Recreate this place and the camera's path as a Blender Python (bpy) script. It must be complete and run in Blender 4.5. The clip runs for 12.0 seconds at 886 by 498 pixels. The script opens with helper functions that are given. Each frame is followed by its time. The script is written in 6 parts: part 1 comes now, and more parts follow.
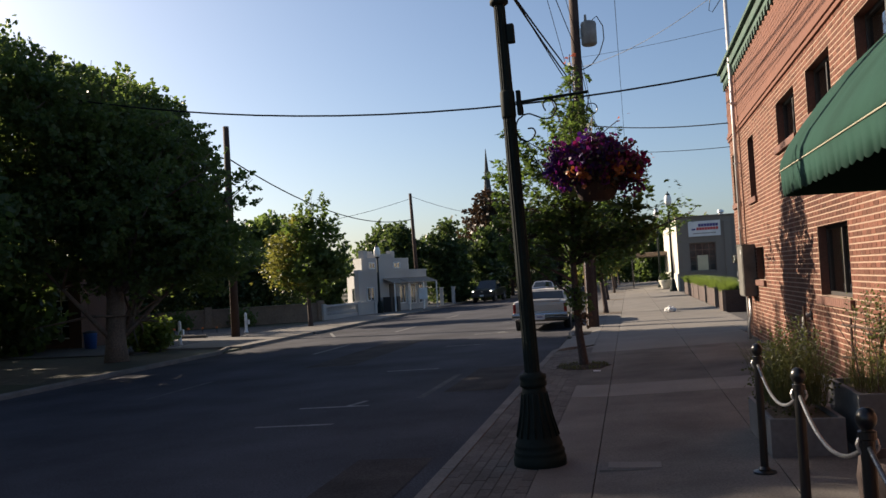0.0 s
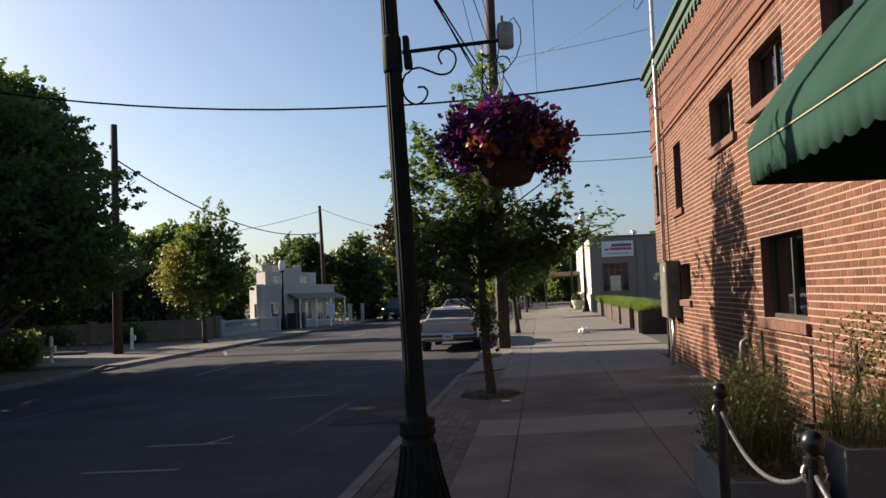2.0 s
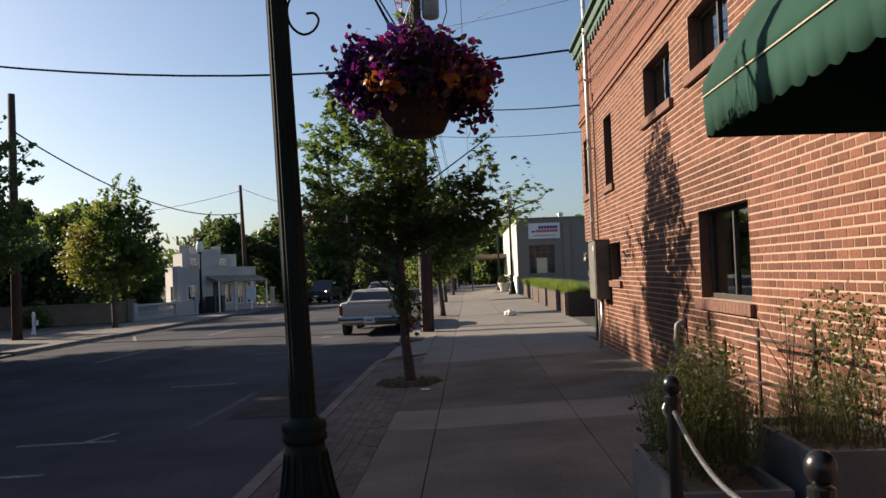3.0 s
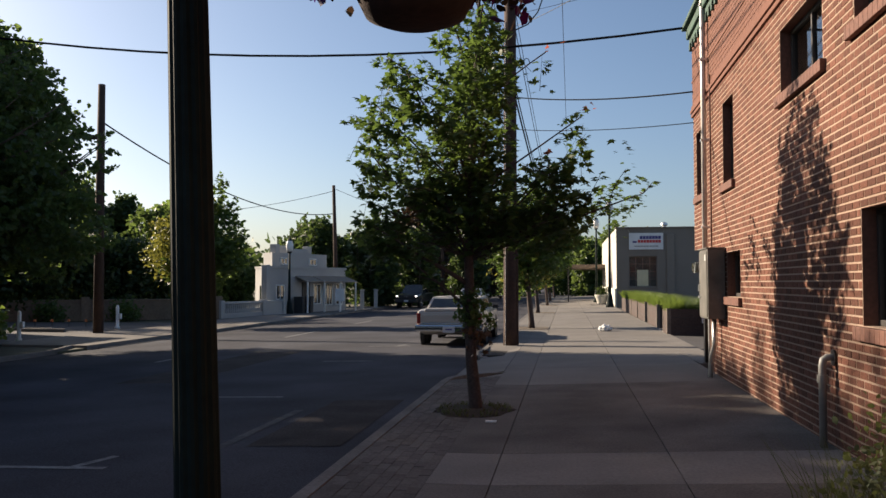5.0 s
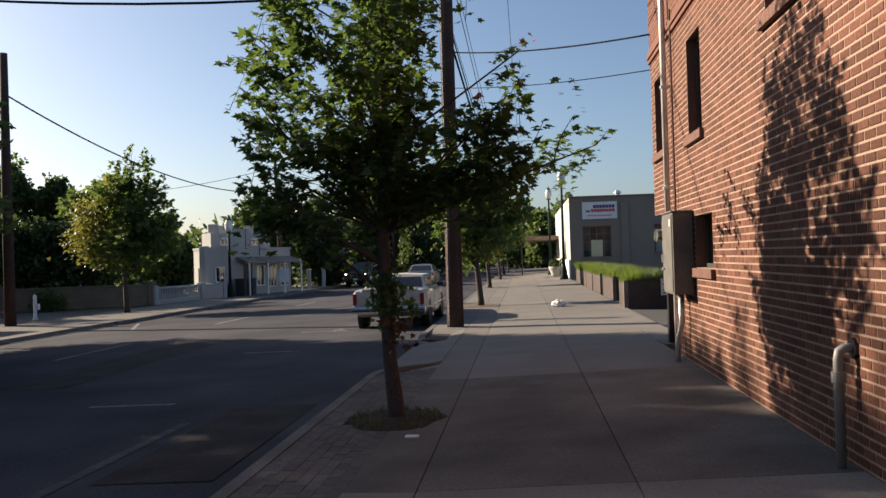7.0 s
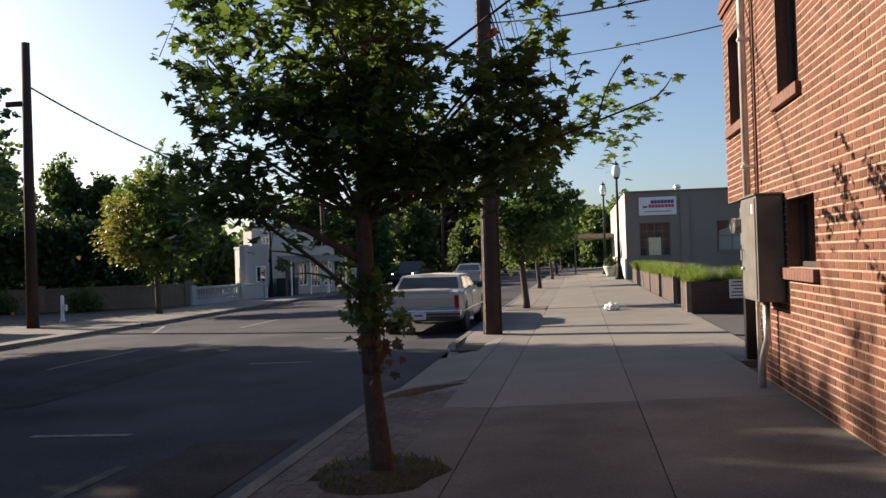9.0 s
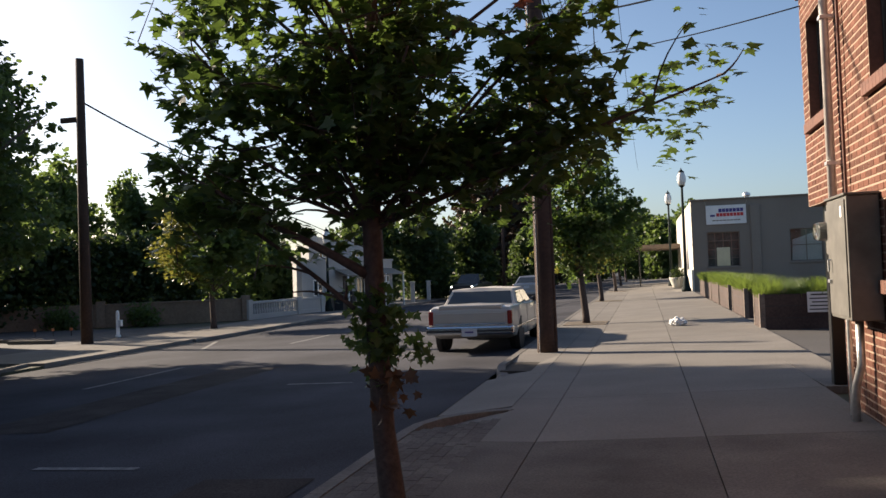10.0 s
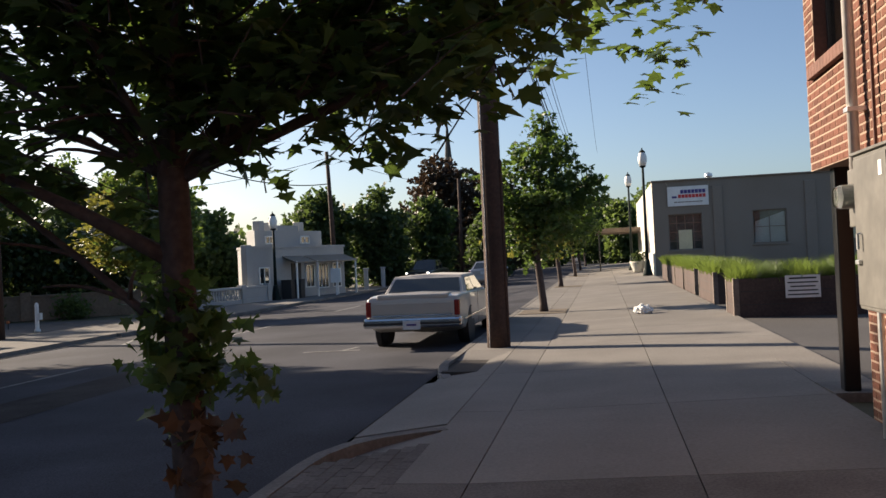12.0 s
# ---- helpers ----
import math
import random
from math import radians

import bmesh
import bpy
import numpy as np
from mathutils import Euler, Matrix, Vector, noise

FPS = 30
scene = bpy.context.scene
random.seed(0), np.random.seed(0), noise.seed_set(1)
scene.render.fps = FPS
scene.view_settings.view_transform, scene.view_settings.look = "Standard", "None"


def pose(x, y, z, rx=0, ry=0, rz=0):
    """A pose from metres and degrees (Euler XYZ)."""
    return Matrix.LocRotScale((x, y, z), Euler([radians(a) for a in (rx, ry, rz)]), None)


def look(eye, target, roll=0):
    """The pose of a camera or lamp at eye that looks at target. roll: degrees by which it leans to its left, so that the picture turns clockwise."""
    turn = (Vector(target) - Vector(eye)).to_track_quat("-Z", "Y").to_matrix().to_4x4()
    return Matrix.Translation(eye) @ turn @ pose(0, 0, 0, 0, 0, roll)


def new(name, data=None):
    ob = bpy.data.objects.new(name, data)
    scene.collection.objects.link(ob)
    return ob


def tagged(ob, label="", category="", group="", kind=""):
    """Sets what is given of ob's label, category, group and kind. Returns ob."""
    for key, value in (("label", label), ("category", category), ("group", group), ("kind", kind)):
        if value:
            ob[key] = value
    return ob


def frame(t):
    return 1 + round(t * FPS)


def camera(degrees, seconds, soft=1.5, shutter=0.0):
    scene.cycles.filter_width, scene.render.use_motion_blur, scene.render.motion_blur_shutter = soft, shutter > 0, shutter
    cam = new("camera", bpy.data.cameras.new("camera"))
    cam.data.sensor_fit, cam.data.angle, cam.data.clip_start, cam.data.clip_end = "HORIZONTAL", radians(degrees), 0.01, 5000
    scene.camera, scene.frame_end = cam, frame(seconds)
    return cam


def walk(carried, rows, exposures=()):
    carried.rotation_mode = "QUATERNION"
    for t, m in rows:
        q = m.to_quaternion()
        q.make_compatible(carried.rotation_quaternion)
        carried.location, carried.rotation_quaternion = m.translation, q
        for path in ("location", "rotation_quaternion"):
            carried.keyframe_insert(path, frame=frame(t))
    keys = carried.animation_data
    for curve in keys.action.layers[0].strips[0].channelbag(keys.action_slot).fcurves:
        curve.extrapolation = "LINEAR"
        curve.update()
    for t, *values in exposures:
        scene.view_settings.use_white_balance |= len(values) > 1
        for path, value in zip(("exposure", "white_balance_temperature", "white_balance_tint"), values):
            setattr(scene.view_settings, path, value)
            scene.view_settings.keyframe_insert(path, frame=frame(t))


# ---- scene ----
EXPOSURES = [(t, s + 0.64, 6350.0, 10.0) for t, s in ((0.0, 0.56), (4.5, 0.52), (6.5, 0.5), (8.5, 0.72), (10.0, 0.74), (10.5, 0.2), (11.0, 0.45), (11.5, 0.95), (12.0, 0.7))]
cam = camera(55.7, 12.0)
PATH = [
    (0, (1.023, -2.218, 1.683), (0.594, -0.266, 1.755), -3.2),
    (0.5, (0.946, -1.753, 1.668), (0.501, 0.194, 1.782), -2.5),
    (1, (1.0, -1.229, 1.617), (0.489, 0.7, 1.737), -1.8),
    (1.5, (0.979, -0.757, 1.607), (0.475, 1.175, 1.722), -1.7),
    (2, (0.978, -0.223, 1.61), (0.75, 1.761, 1.715), -2.2),
    (2.5, (1.042, 0.332, 1.612), (0.923, 2.326, 1.711), -2.1),
    (2.7, (1.039, 0.515, 1.585), (0.981, 2.513, 1.656), -2.2),
    (4.5, (1.165, 2.319, 1.512), (0.987, 4.311, 1.554), -1.5),
    (5, (1.234, 2.861, 1.524), (0.942, 4.838, 1.605), -0.0),
    (5.5, (1.28, 3.398, 1.56), (1.085, 5.388, 1.594), -0.2),
    (6, (1.385, 3.943, 1.528), (1.182, 5.933, 1.561), -1.2),
    (6.5, (1.361, 4.478, 1.512), (1.116, 6.463, 1.551), -1.1),
    (6.7, (1.372, 4.628, 1.548), (1.175, 6.618, 1.573), -1.5),
    (8.3, (1.591, 6.363, 1.527), (1.411, 8.355, 1.543), -2.1),
    (8.5, (1.614, 6.59, 1.544), (1.369, 8.574, 1.596), -1.9),
    (9, (1.57, 7.097, 1.51), (1.252, 9.071, 1.533), -1.8),
    (9.5, (1.628, 7.567, 1.505), (1.291, 9.539, 1.494), -2.5),
    (10, (1.647, 8.114, 1.513), (1.183, 10.058, 1.571), -2.2),
    (10.5, (1.606, 8.612, 1.547), (1.242, 10.572, 1.714), -1.8),
    (11, (1.633, 9.146, 1.511), (1.204, 11.095, 1.642), -1.8),
    (11.5, (1.56, 9.649, 1.478), (1.163, 11.608, 1.525), -2.0),
    (12, (1.578, 10.127, 1.473), (1.204, 12.091, 1.494), -2.7),
]
walk(cam, [(t, look(eye, target, roll)) for t, eye, target, roll in PATH], EXPOSURES)

# ---- light ----
SUN_DIR = Vector((-1.0, 0.42, 0.455)).normalized()
world = bpy.data.worlds.new("sky")
scene.world = world
world.use_nodes = True
wn = world.node_tree.nodes
wn.clear()
sky = wn.new("ShaderNodeTexSky")
sky.sky_type = "NISHITA"
sky.sun_disc = False
sky.sun_elevation = math.asin(SUN_DIR.z)
sky.sun_rotation = math.atan2(SUN_DIR.x, SUN_DIR.y)
sky.air_density, sky.dust_density, sky.ozone_density = 0.85, 1.7, 2.0
bg = wn.new("ShaderNodeBackground")
bg.inputs["Strength"].default_value = 0.061
wout = wn.new("ShaderNodeOutputWorld")
world.node_tree.links.new(sky.outputs[0], bg.inputs[0])
world.node_tree.links.new(bg.outputs[0], wout.inputs[0])
sun_data = bpy.data.lights.new("sun", "SUN")
sun_data.energy, sun_data.angle, sun_data.color = 5.0, radians(0.6), (1.0, 0.82, 0.62)
sun = new("sun", sun_data)
sun.matrix_world = Matrix.Translation((-30, 20, 30)) @ SUN_DIR.to_track_quat("Z", "Y").to_matrix().to_4x4()


# ---- materials ----
def material(name, colour, rough=0.7, metal=0.0, grain=0.15, scale=8.0, stain=0.2, stain_scale=0.6, bump=0.2, bump_dist=0.004,
             island=0.0, per_object=0.0, spec=0.5, tint=None, coat=0.0):
    """A surface with grain and stains at two scales, and optional variation from piece to piece."""
    m = bpy.data.materials.new(name)
    m.use_nodes = True
    n, l = m.node_tree.nodes, m.node_tree.links
    p = n["Principled BSDF"]
    p.inputs["Roughness"].default_value, p.inputs["Metallic"].default_value = rough, metal
    p.inputs["Specular IOR Level"].default_value = spec
    p.inputs["Coat Weight"].default_value = coat
    co = n.new("ShaderNodeTexCoord")
    geo = n.new("ShaderNodeNewGeometry")
    fine = n.new("ShaderNodeTexNoise")
    fine.inputs["Scale"].default_value, fine.inputs["Detail"].default_value = scale, 6
    big = n.new("ShaderNodeTexNoise")
    big.inputs["Scale"].default_value, big.inputs["Detail"].default_value = stain_scale, 4
    for t in (fine, big):
        l.new(geo.outputs["Position"], t.inputs["Vector"])
    def ranged(src, lo, hi):
        r = n.new("ShaderNodeMapRange")
        r.inputs["From Min"].default_value, r.inputs["From Max"].default_value = 0.25, 0.75
        r.inputs["To Min"].default_value, r.inputs["To Max"].default_value = lo, hi
        l.new(src, r.inputs["Value"])
        return r.outputs[0]
    v = ranged(fine.outputs["Fac"], 1 - grain, 1 + grain)
    w = ranged(big.outputs["Fac"], 1 - stain, 1 + stain)
    mul = n.new("ShaderNodeMath")
    mul.operation = "MULTIPLY"
    l.new(v, mul.inputs[0]), l.new(w, mul.inputs[1])
    value = mul.outputs[0]
    for amount, node, out in ((island, geo, "Random Per Island"), (per_object, None, "Random")):
        if amount:
            node = node or n.new("ShaderNodeObjectInfo")
            r = n.new("ShaderNodeMapRange")
            r.inputs["To Min"].default_value, r.inputs["To Max"].default_value = 1 - amount, 1 + amount
            l.new(node.outputs[out], r.inputs["Value"])
            k = n.new("ShaderNodeMath")
            k.operation = "MULTIPLY"
            l.new(value, k.inputs[0]), l.new(r.outputs[0], k.inputs[1])
            value = k.outputs[0]
    base = n.new("ShaderNodeRGB")
    base.outputs[0].default_value = (*colour, 1)
    src = base.outputs[0]
    if tint:
        mix = n.new("ShaderNodeMix")
        mix.data_type = "RGBA"
        mix.inputs[6].default_value, mix.inputs[7].default_value = (*colour, 1), (*tint, 1)
        l.new(ranged(big.outputs["Fac"], 0, 1), mix.inputs[0])
        src = mix.outputs[2]
    hsv = n.new("ShaderNodeHueSaturation")
    l.new(src, hsv.inputs["Color"]), l.new(value, hsv.inputs["Value"])
    l.new(hsv.outputs[0], p.inputs["Base Color"])
    if bump:
        b = n.new("ShaderNodeBump")
        b.inputs["Strength"].default_value, b.inputs["Distance"].default_value = bump, bump_dist
        l.new(fine.outputs["Fac"], b.inputs["Height"]), l.new(b.outputs[0], p.inputs["Normal"])
    return m


def leaf_material(name, colour, tint, through_colour, share=0.45):
    """Leaves: glossy enough to catch the sky, and lit through by the sun."""
    m = bpy.data.materials.new(name)
    m.use_nodes = True
    n, l = m.node_tree.nodes, m.node_tree.links
    p = n["Principled BSDF"]
    p.inputs["Roughness"].default_value, p.inputs["Specular IOR Level"].default_value = 0.5, 0.35
    geo = n.new("ShaderNodeNewGeometry")
    big = n.new("ShaderNodeTexNoise")
    big.inputs["Scale"].default_value = 0.9
    l.new(geo.outputs["Position"], big.inputs["Vector"])
    add = n.new("ShaderNodeMath")
    add.operation = "MULTIPLY_ADD"
    add.inputs[1].default_value = 0.5
    l.new(geo.outputs["Random Per Island"], add.inputs[0]), l.new(big.outputs["Fac"], add.inputs[2])
    r = n.new("ShaderNodeMapRange")
    r.inputs["From Min"].default_value, r.inputs["From Max"].default_value = 0.4, 1.15
    l.new(add.outputs[0], r.inputs["Value"])
    mix = n.new("ShaderNodeMix")
    mix.data_type = "RGBA"
    mix.inputs[6].default_value, mix.inputs[7].default_value = (*colour, 1), (*tint, 1)
    l.new(r.outputs[0], mix.inputs[0])
    l.new(mix.outputs[2], p.inputs["Base Color"])
    t = n.new("ShaderNodeBsdfTranslucent")
    t.inputs["Color"].default_value = (*through_colour, 1)
    blend = n.new("ShaderNodeMixShader")
    blend.inputs[0].default_value = share
    l.new(p.outputs[0], blend.inputs[1]), l.new(t.outputs[0], blend.inputs[2])
    l.new(blend.outputs[0], n["Material Output"].inputs["Surface"])
    return m


def glass_material(name, colour=(0.75, 0.8, 0.8), rough=0.02):
    m = bpy.data.materials.new(name)
    m.use_nodes = True
    p = m.node_tree.nodes["Principled BSDF"]
    p.inputs["Base Color"].default_value = (*colour, 1)
    p.inputs["Roughness"].default_value = rough
    p.inputs["Transmission Weight"].default_value = 1.0
    p.inputs["IOR"].default_value = 1.45
    return m


def lit_material(name, colour, strength):
    m = bpy.data.materials.new(name)
    m.use_nodes = True
    p = m.node_tree.nodes["Principled BSDF"]
    p.inputs["Base Color"].default_value = (*colour, 1)
    p.inputs["Emission Color"].default_value = (*colour, 1)
    p.inputs["Emission Strength"].default_value = strength
    return m


ASPHALT = material("asphalt", (0.047, 0.0475, 0.056), 0.95, spec=0.1, grain=0.45, scale=60, stain=0.32, stain_scale=0.5, bump=0.6, tint=(0.055, 0.0555, 0.064))
LOT = material("lot_asphalt", (0.055, 0.051, 0.05), 0.9, grain=0.35, scale=50, stain=0.25, stain_scale=0.4, bump=0.5)
LOT_PATCH = material("repaired_asphalt", (0.044, 0.038, 0.036), 0.95, spec=0.1, grain=0.5, scale=45, stain=0.4, stain_scale=1.6, bump=0.6)
PAINT = material("road_paint", (0.14, 0.14, 0.138), 0.85, grain=0.5, scale=14, stain=0.45, stain_scale=3, bump=0.2)
WORN_PAINT = material("worn_road_paint", (0.045, 0.045, 0.046), 0.9, grain=0.5, scale=10, stain=0.5, stain_scale=2.5, bump=0.2)
VERGE = material("verge_turf", (0.03, 0.036, 0.014), 0.95, grain=0.4, scale=25, stain=0.3, stain_scale=0.8, bump=0.8, bump_dist=0.02)
CONC_LIGHT = material("pale_concrete", (0.18, 0.168, 0.154), 0.95, spec=0.1, grain=0.14, scale=40, stain=0.14, stain_scale=0.9, bump=0.3, per_object=0.07)
# pale concrete's copy for the shaded near bands, its tone set for that shade
CONC_BAND = material("shaded_pale_concrete", (0.19, 0.176, 0.163), 0.95, spec=0.1, grain=0.18, scale=40, stain=0.2, stain_scale=0.9, bump=0.3, per_object=0.1)
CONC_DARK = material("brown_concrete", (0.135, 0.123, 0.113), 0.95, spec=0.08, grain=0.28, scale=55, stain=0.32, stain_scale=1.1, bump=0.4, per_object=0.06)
KERB = material("kerb_concrete", (0.15, 0.14, 0.13), 0.9, spec=0.1, grain=0.2, scale=30, stain=0.3, stain_scale=1.5, bump=0.4)
PAVER = material("paver", (0.115, 0.104, 0.096), 0.95, spec=0.08, grain=0.25, scale=40, stain=0.25, stain_scale=1.2, bump=0.4, island=0.16, per_object=0.16)
SAND = material("paver_joint", (0.06, 0.054, 0.048), 0.95, spec=0.1, grain=0.3, scale=60)
EARTH = material("earth", (0.1, 0.075, 0.05), 0.95, grain=0.5, scale=25, stain=0.3, stain_scale=3, bump=0.8, bump_dist=0.01)
GROUND = material("ground", (0.055, 0.048, 0.032), 0.95, grain=0.4, scale=3, stain=0.4, stain_scale=0.08, bump=0.5, tint=(0.045, 0.05, 0.022))
GRASS = leaf_material("grass", (0.045, 0.06, 0.022), (0.09, 0.088, 0.034), (0.14, 0.16, 0.045), 0.34)
BRICK = material("brick", (0.124, 0.052, 0.033), 0.9, grain=0.28, scale=45, stain=0.16, stain_scale=0.7, bump=0.7, island=0.3, per_object=0.3, spec=0.25, tint=(0.086, 0.035, 0.024))
BRICK_TOP = material("smooth_brick", (0.14, 0.052, 0.029), 0.85, grain=0.12, scale=25, stain=0.12, stain_scale=0.6, bump=0.3, island=0.07)
MORTAR = material("mortar", (0.3, 0.212, 0.155), 0.95, grain=0.2, scale=60, stain=0.15, stain_scale=0.8, bump=0.5)
SILL = material("sill_brick", (0.13, 0.056, 0.037), 0.8, grain=0.25, scale=25, stain=0.2, stain_scale=3, bump=0.4)
GREEN_TRIM = material("green_trim", (0.035, 0.078, 0.056), 0.75, grain=0.15, scale=20, stain=0.25, stain_scale=2)
CANVAS = material("green_canvas", (0.016, 0.047, 0.035), 0.92, spec=0.12, grain=0.1, scale=120, stain=0.2, stain_scale=1.6, bump=0.25, bump_dist=0.002)
PIPING = material("cream_piping", (0.42, 0.38, 0.28), 0.7, grain=0.1, scale=60)
CABINET = material("cabinet_enamel", (0.115, 0.108, 0.094), 0.55, grain=0.12, scale=15, stain=0.3, stain_scale=4, bump=0.1)
BLACK = material("black_paint", (0.008, 0.008, 0.009), 0.3, grain=0.2, scale=30, stain=0.3, stain_scale=4, bump=0.1)
GREEN_IRON = material("dark_green_iron", (0.006, 0.013, 0.012), 0.75, spec=0.2, grain=0.25, scale=25, stain=0.35, stain_scale=3, bump=0.15)
CHAIN = material("grey_rope", (0.15, 0.155, 0.165), 0.38, metal=0.6, grain=0.8, scale=110, bump=0.4)
STEEL = material("galvanised_steel", (0.55, 0.55, 0.54), 0.35, metal=0.8, grain=0.15, scale=20, stain=0.2, stain_scale=5, bump=0.1)
PIPE_WHITE = material("pale_conduit", (0.62, 0.58, 0.54), 0.45, metal=0.3, grain=0.1, scale=20, stain=0.2, stain_scale=3, bump=0.1)
BOX_GREY = material("grey_enamel", (0.2, 0.192, 0.178), 0.5, grain=0.1, scale=15, stain=0.25, stain_scale=4, bump=0.1)
WOOD_DARK = material("weathered_pole", (0.05, 0.028, 0.02), 0.9, grain=0.35, scale=18, stain=0.3, stain_scale=2.5, bump=0.6, bump_dist=0.01)
BARK = material("bark", (0.06, 0.043, 0.037), 0.9, grain=0.4, scale=30, stain=0.25, stain_scale=4, bump=0.8, bump_dist=0.01)
BARK_GREY = material("grey_bark", (0.12, 0.09, 0.07), 0.9, grain=0.4, scale=20, stain=0.25, stain_scale=2, bump=0.8, bump_dist=0.02)
WIRE = material("wire_sheath", (0.012, 0.012, 0.013), 0.95, spec=0.05, grain=0.2, scale=60, bump=0.0)
OLD_CABLE = material("bare_cable", (0.16, 0.16, 0.165), 0.8, spec=0.2, grain=0.7, scale=18, bump=0.0)
GLASS = glass_material("window_glass")
DARK_FRAME = material("dark_frame", (0.03, 0.025, 0.022), 0.6, grain=0.2, scale=20)
ROOM = material("dim_room", (0.12, 0.11, 0.1), 0.9, grain=0.2, scale=5)
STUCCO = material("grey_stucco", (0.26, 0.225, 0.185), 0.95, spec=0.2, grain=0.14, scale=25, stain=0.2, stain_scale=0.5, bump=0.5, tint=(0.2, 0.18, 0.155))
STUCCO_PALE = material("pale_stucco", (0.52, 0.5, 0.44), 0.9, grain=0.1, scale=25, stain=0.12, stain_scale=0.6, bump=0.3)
WHITE_WALL = material("white_stucco", (0.34, 0.34, 0.335), 0.9, grain=0.06, scale=20, stain=0.1, stain_scale=0.5, bump=0.3)
WHITE = material("white_paint", (0.75, 0.75, 0.73), 0.6, grain=0.06, scale=15, stain=0.1, stain_scale=2)
PANE_BACKING = material("grey_backing", (0.15, 0.16, 0.15), 0.9, grain=0.2, scale=6, stain=0.3, stain_scale=1.5)
CREAM = material("cream_panel", (0.62, 0.56, 0.36), 0.7, grain=0.06, scale=10, stain=0.1, stain_scale=2)
RED = material("red_lettering", (0.55, 0.05, 0.05), 0.7, grain=0.05)
NAVY = material("navy_lettering", (0.06, 0.05, 0.2), 0.7, grain=0.05)
INK = material("black_ink", (0.03, 0.03, 0.03), 0.7, grain=0.05)
PLANTER = material("planter_board", (0.062, 0.042, 0.036), 0.85, grain=0.3, scale=20, stain=0.3, stain_scale=2, bump=0.4)
PLANTER_EDGE = material("planter_edge", (0.15, 0.12, 0.1), 0.85, grain=0.25, scale=20, stain=0.3, stain_scale=2, bump=0.4)
STONE_PLANTER = material("grey_planter", (0.12, 0.12, 0.122), 0.8, grain=0.15, scale=25, stain=0.2, stain_scale=3, bump=0.3)
LOW_WALL = material("low_wall", (0.2, 0.15, 0.11), 0.9, grain=0.2, scale=10, stain=0.25, stain_scale=0.8, bump=0.4)
MAPLE = leaf_material("maple_leaf", (0.03, 0.06, 0.022), (0.058, 0.095, 0.03), (0.17, 0.26, 0.05), 0.36)
MAPLE_YELLOW = leaf_material("yellow_maple_leaf", (0.05, 0.085, 0.02), (0.13, 0.125, 0.03), (0.28, 0.27, 0.05), 0.36)
DRY_LEAF = leaf_material("dry_leaf", (0.075, 0.04, 0.024), (0.11, 0.065, 0.035), (0.12, 0.06, 0.03), 0.2)
# earth again, darkened in colour for the shade round the trunk
SHADED_EARTH = material("shaded_earth", (0.05, 0.04, 0.031), 0.95, spec=0.1, grain=0.5, scale=25, stain=0.35, stain_scale=3, bump=0.8, bump_dist=0.012)
RED_LEAF = leaf_material("young_red_leaf", (0.22, 0.06, 0.03), (0.2, 0.1, 0.04), (0.5, 0.12, 0.06), 0.4)
BIG_LEAF = leaf_material("shade_tree_leaf", (0.036, 0.062, 0.025), (0.068, 0.1, 0.034), (0.19, 0.27, 0.06), 0.4)
FAR_LEAF = leaf_material("far_leaf", (0.02, 0.04, 0.016), (0.045, 0.07, 0.024), (0.13, 0.19, 0.045), 0.32)
KERB_LEAF = leaf_material("kerb_tree_leaf", (0.03, 0.06, 0.02), (0.06, 0.095, 0.03), (0.16, 0.25, 0.045), 0.36)
STREET_LEAF = leaf_material("street_tree_leaf", (0.04, 0.075, 0.024), (0.08, 0.115, 0.034), (0.2, 0.29, 0.05), 0.36)
COPPER_LEAF = leaf_material("copper_leaf", (0.018, 0.014, 0.012), (0.03, 0.025, 0.014), (0.07, 0.04, 0.02), 0.25)
HEDGE_LEAF = leaf_material("hedge_leaf", (0.015, 0.032, 0.011), (0.034, 0.058, 0.016), (0.09, 0.13, 0.03), 0.3)
BOXWOOD = leaf_material("clipped_leaf", (0.06, 0.1, 0.022), (0.12, 0.165, 0.035), (0.22, 0.3, 0.055), 0.35)


# ---- helpers for building ----
rng = random.Random(7)


def thing(name, x, y, z, label, category, group="", kind="", rz=0.0):
    ob = new(name)
    ob.empty_display_size = 0.2
    ob.matrix_basis = pose(x, y, z, 0, 0, rz)
    return tagged(ob, label, category, group, kind)


def part(name, bm, material, parent=None, label="", smooth=False):
    """Links a bmesh as one mesh object under a thing or a part."""
    me = bpy.data.meshes.new(name)
    bmesh.ops.recalc_face_normals(bm, faces=bm.faces)
    bm.to_mesh(me)
    bm.free()
    me.materials.append(material)
    if smooth:
        me.shade_smooth()
    ob = new(name, me)
    ob.parent = parent
    if label:
        ob["label"] = label
    return ob


def raw_part(name, verts, faces, material, parent=None, label="", smooth=False):
    me = bpy.data.meshes.new(name)
    me.from_pydata(verts, [], faces)
    me.materials.append(material)
    if smooth:
        me.shade_smooth()
    ob = new(name, me)
    ob.parent = parent
    if label:
        ob["label"] = label
    return ob


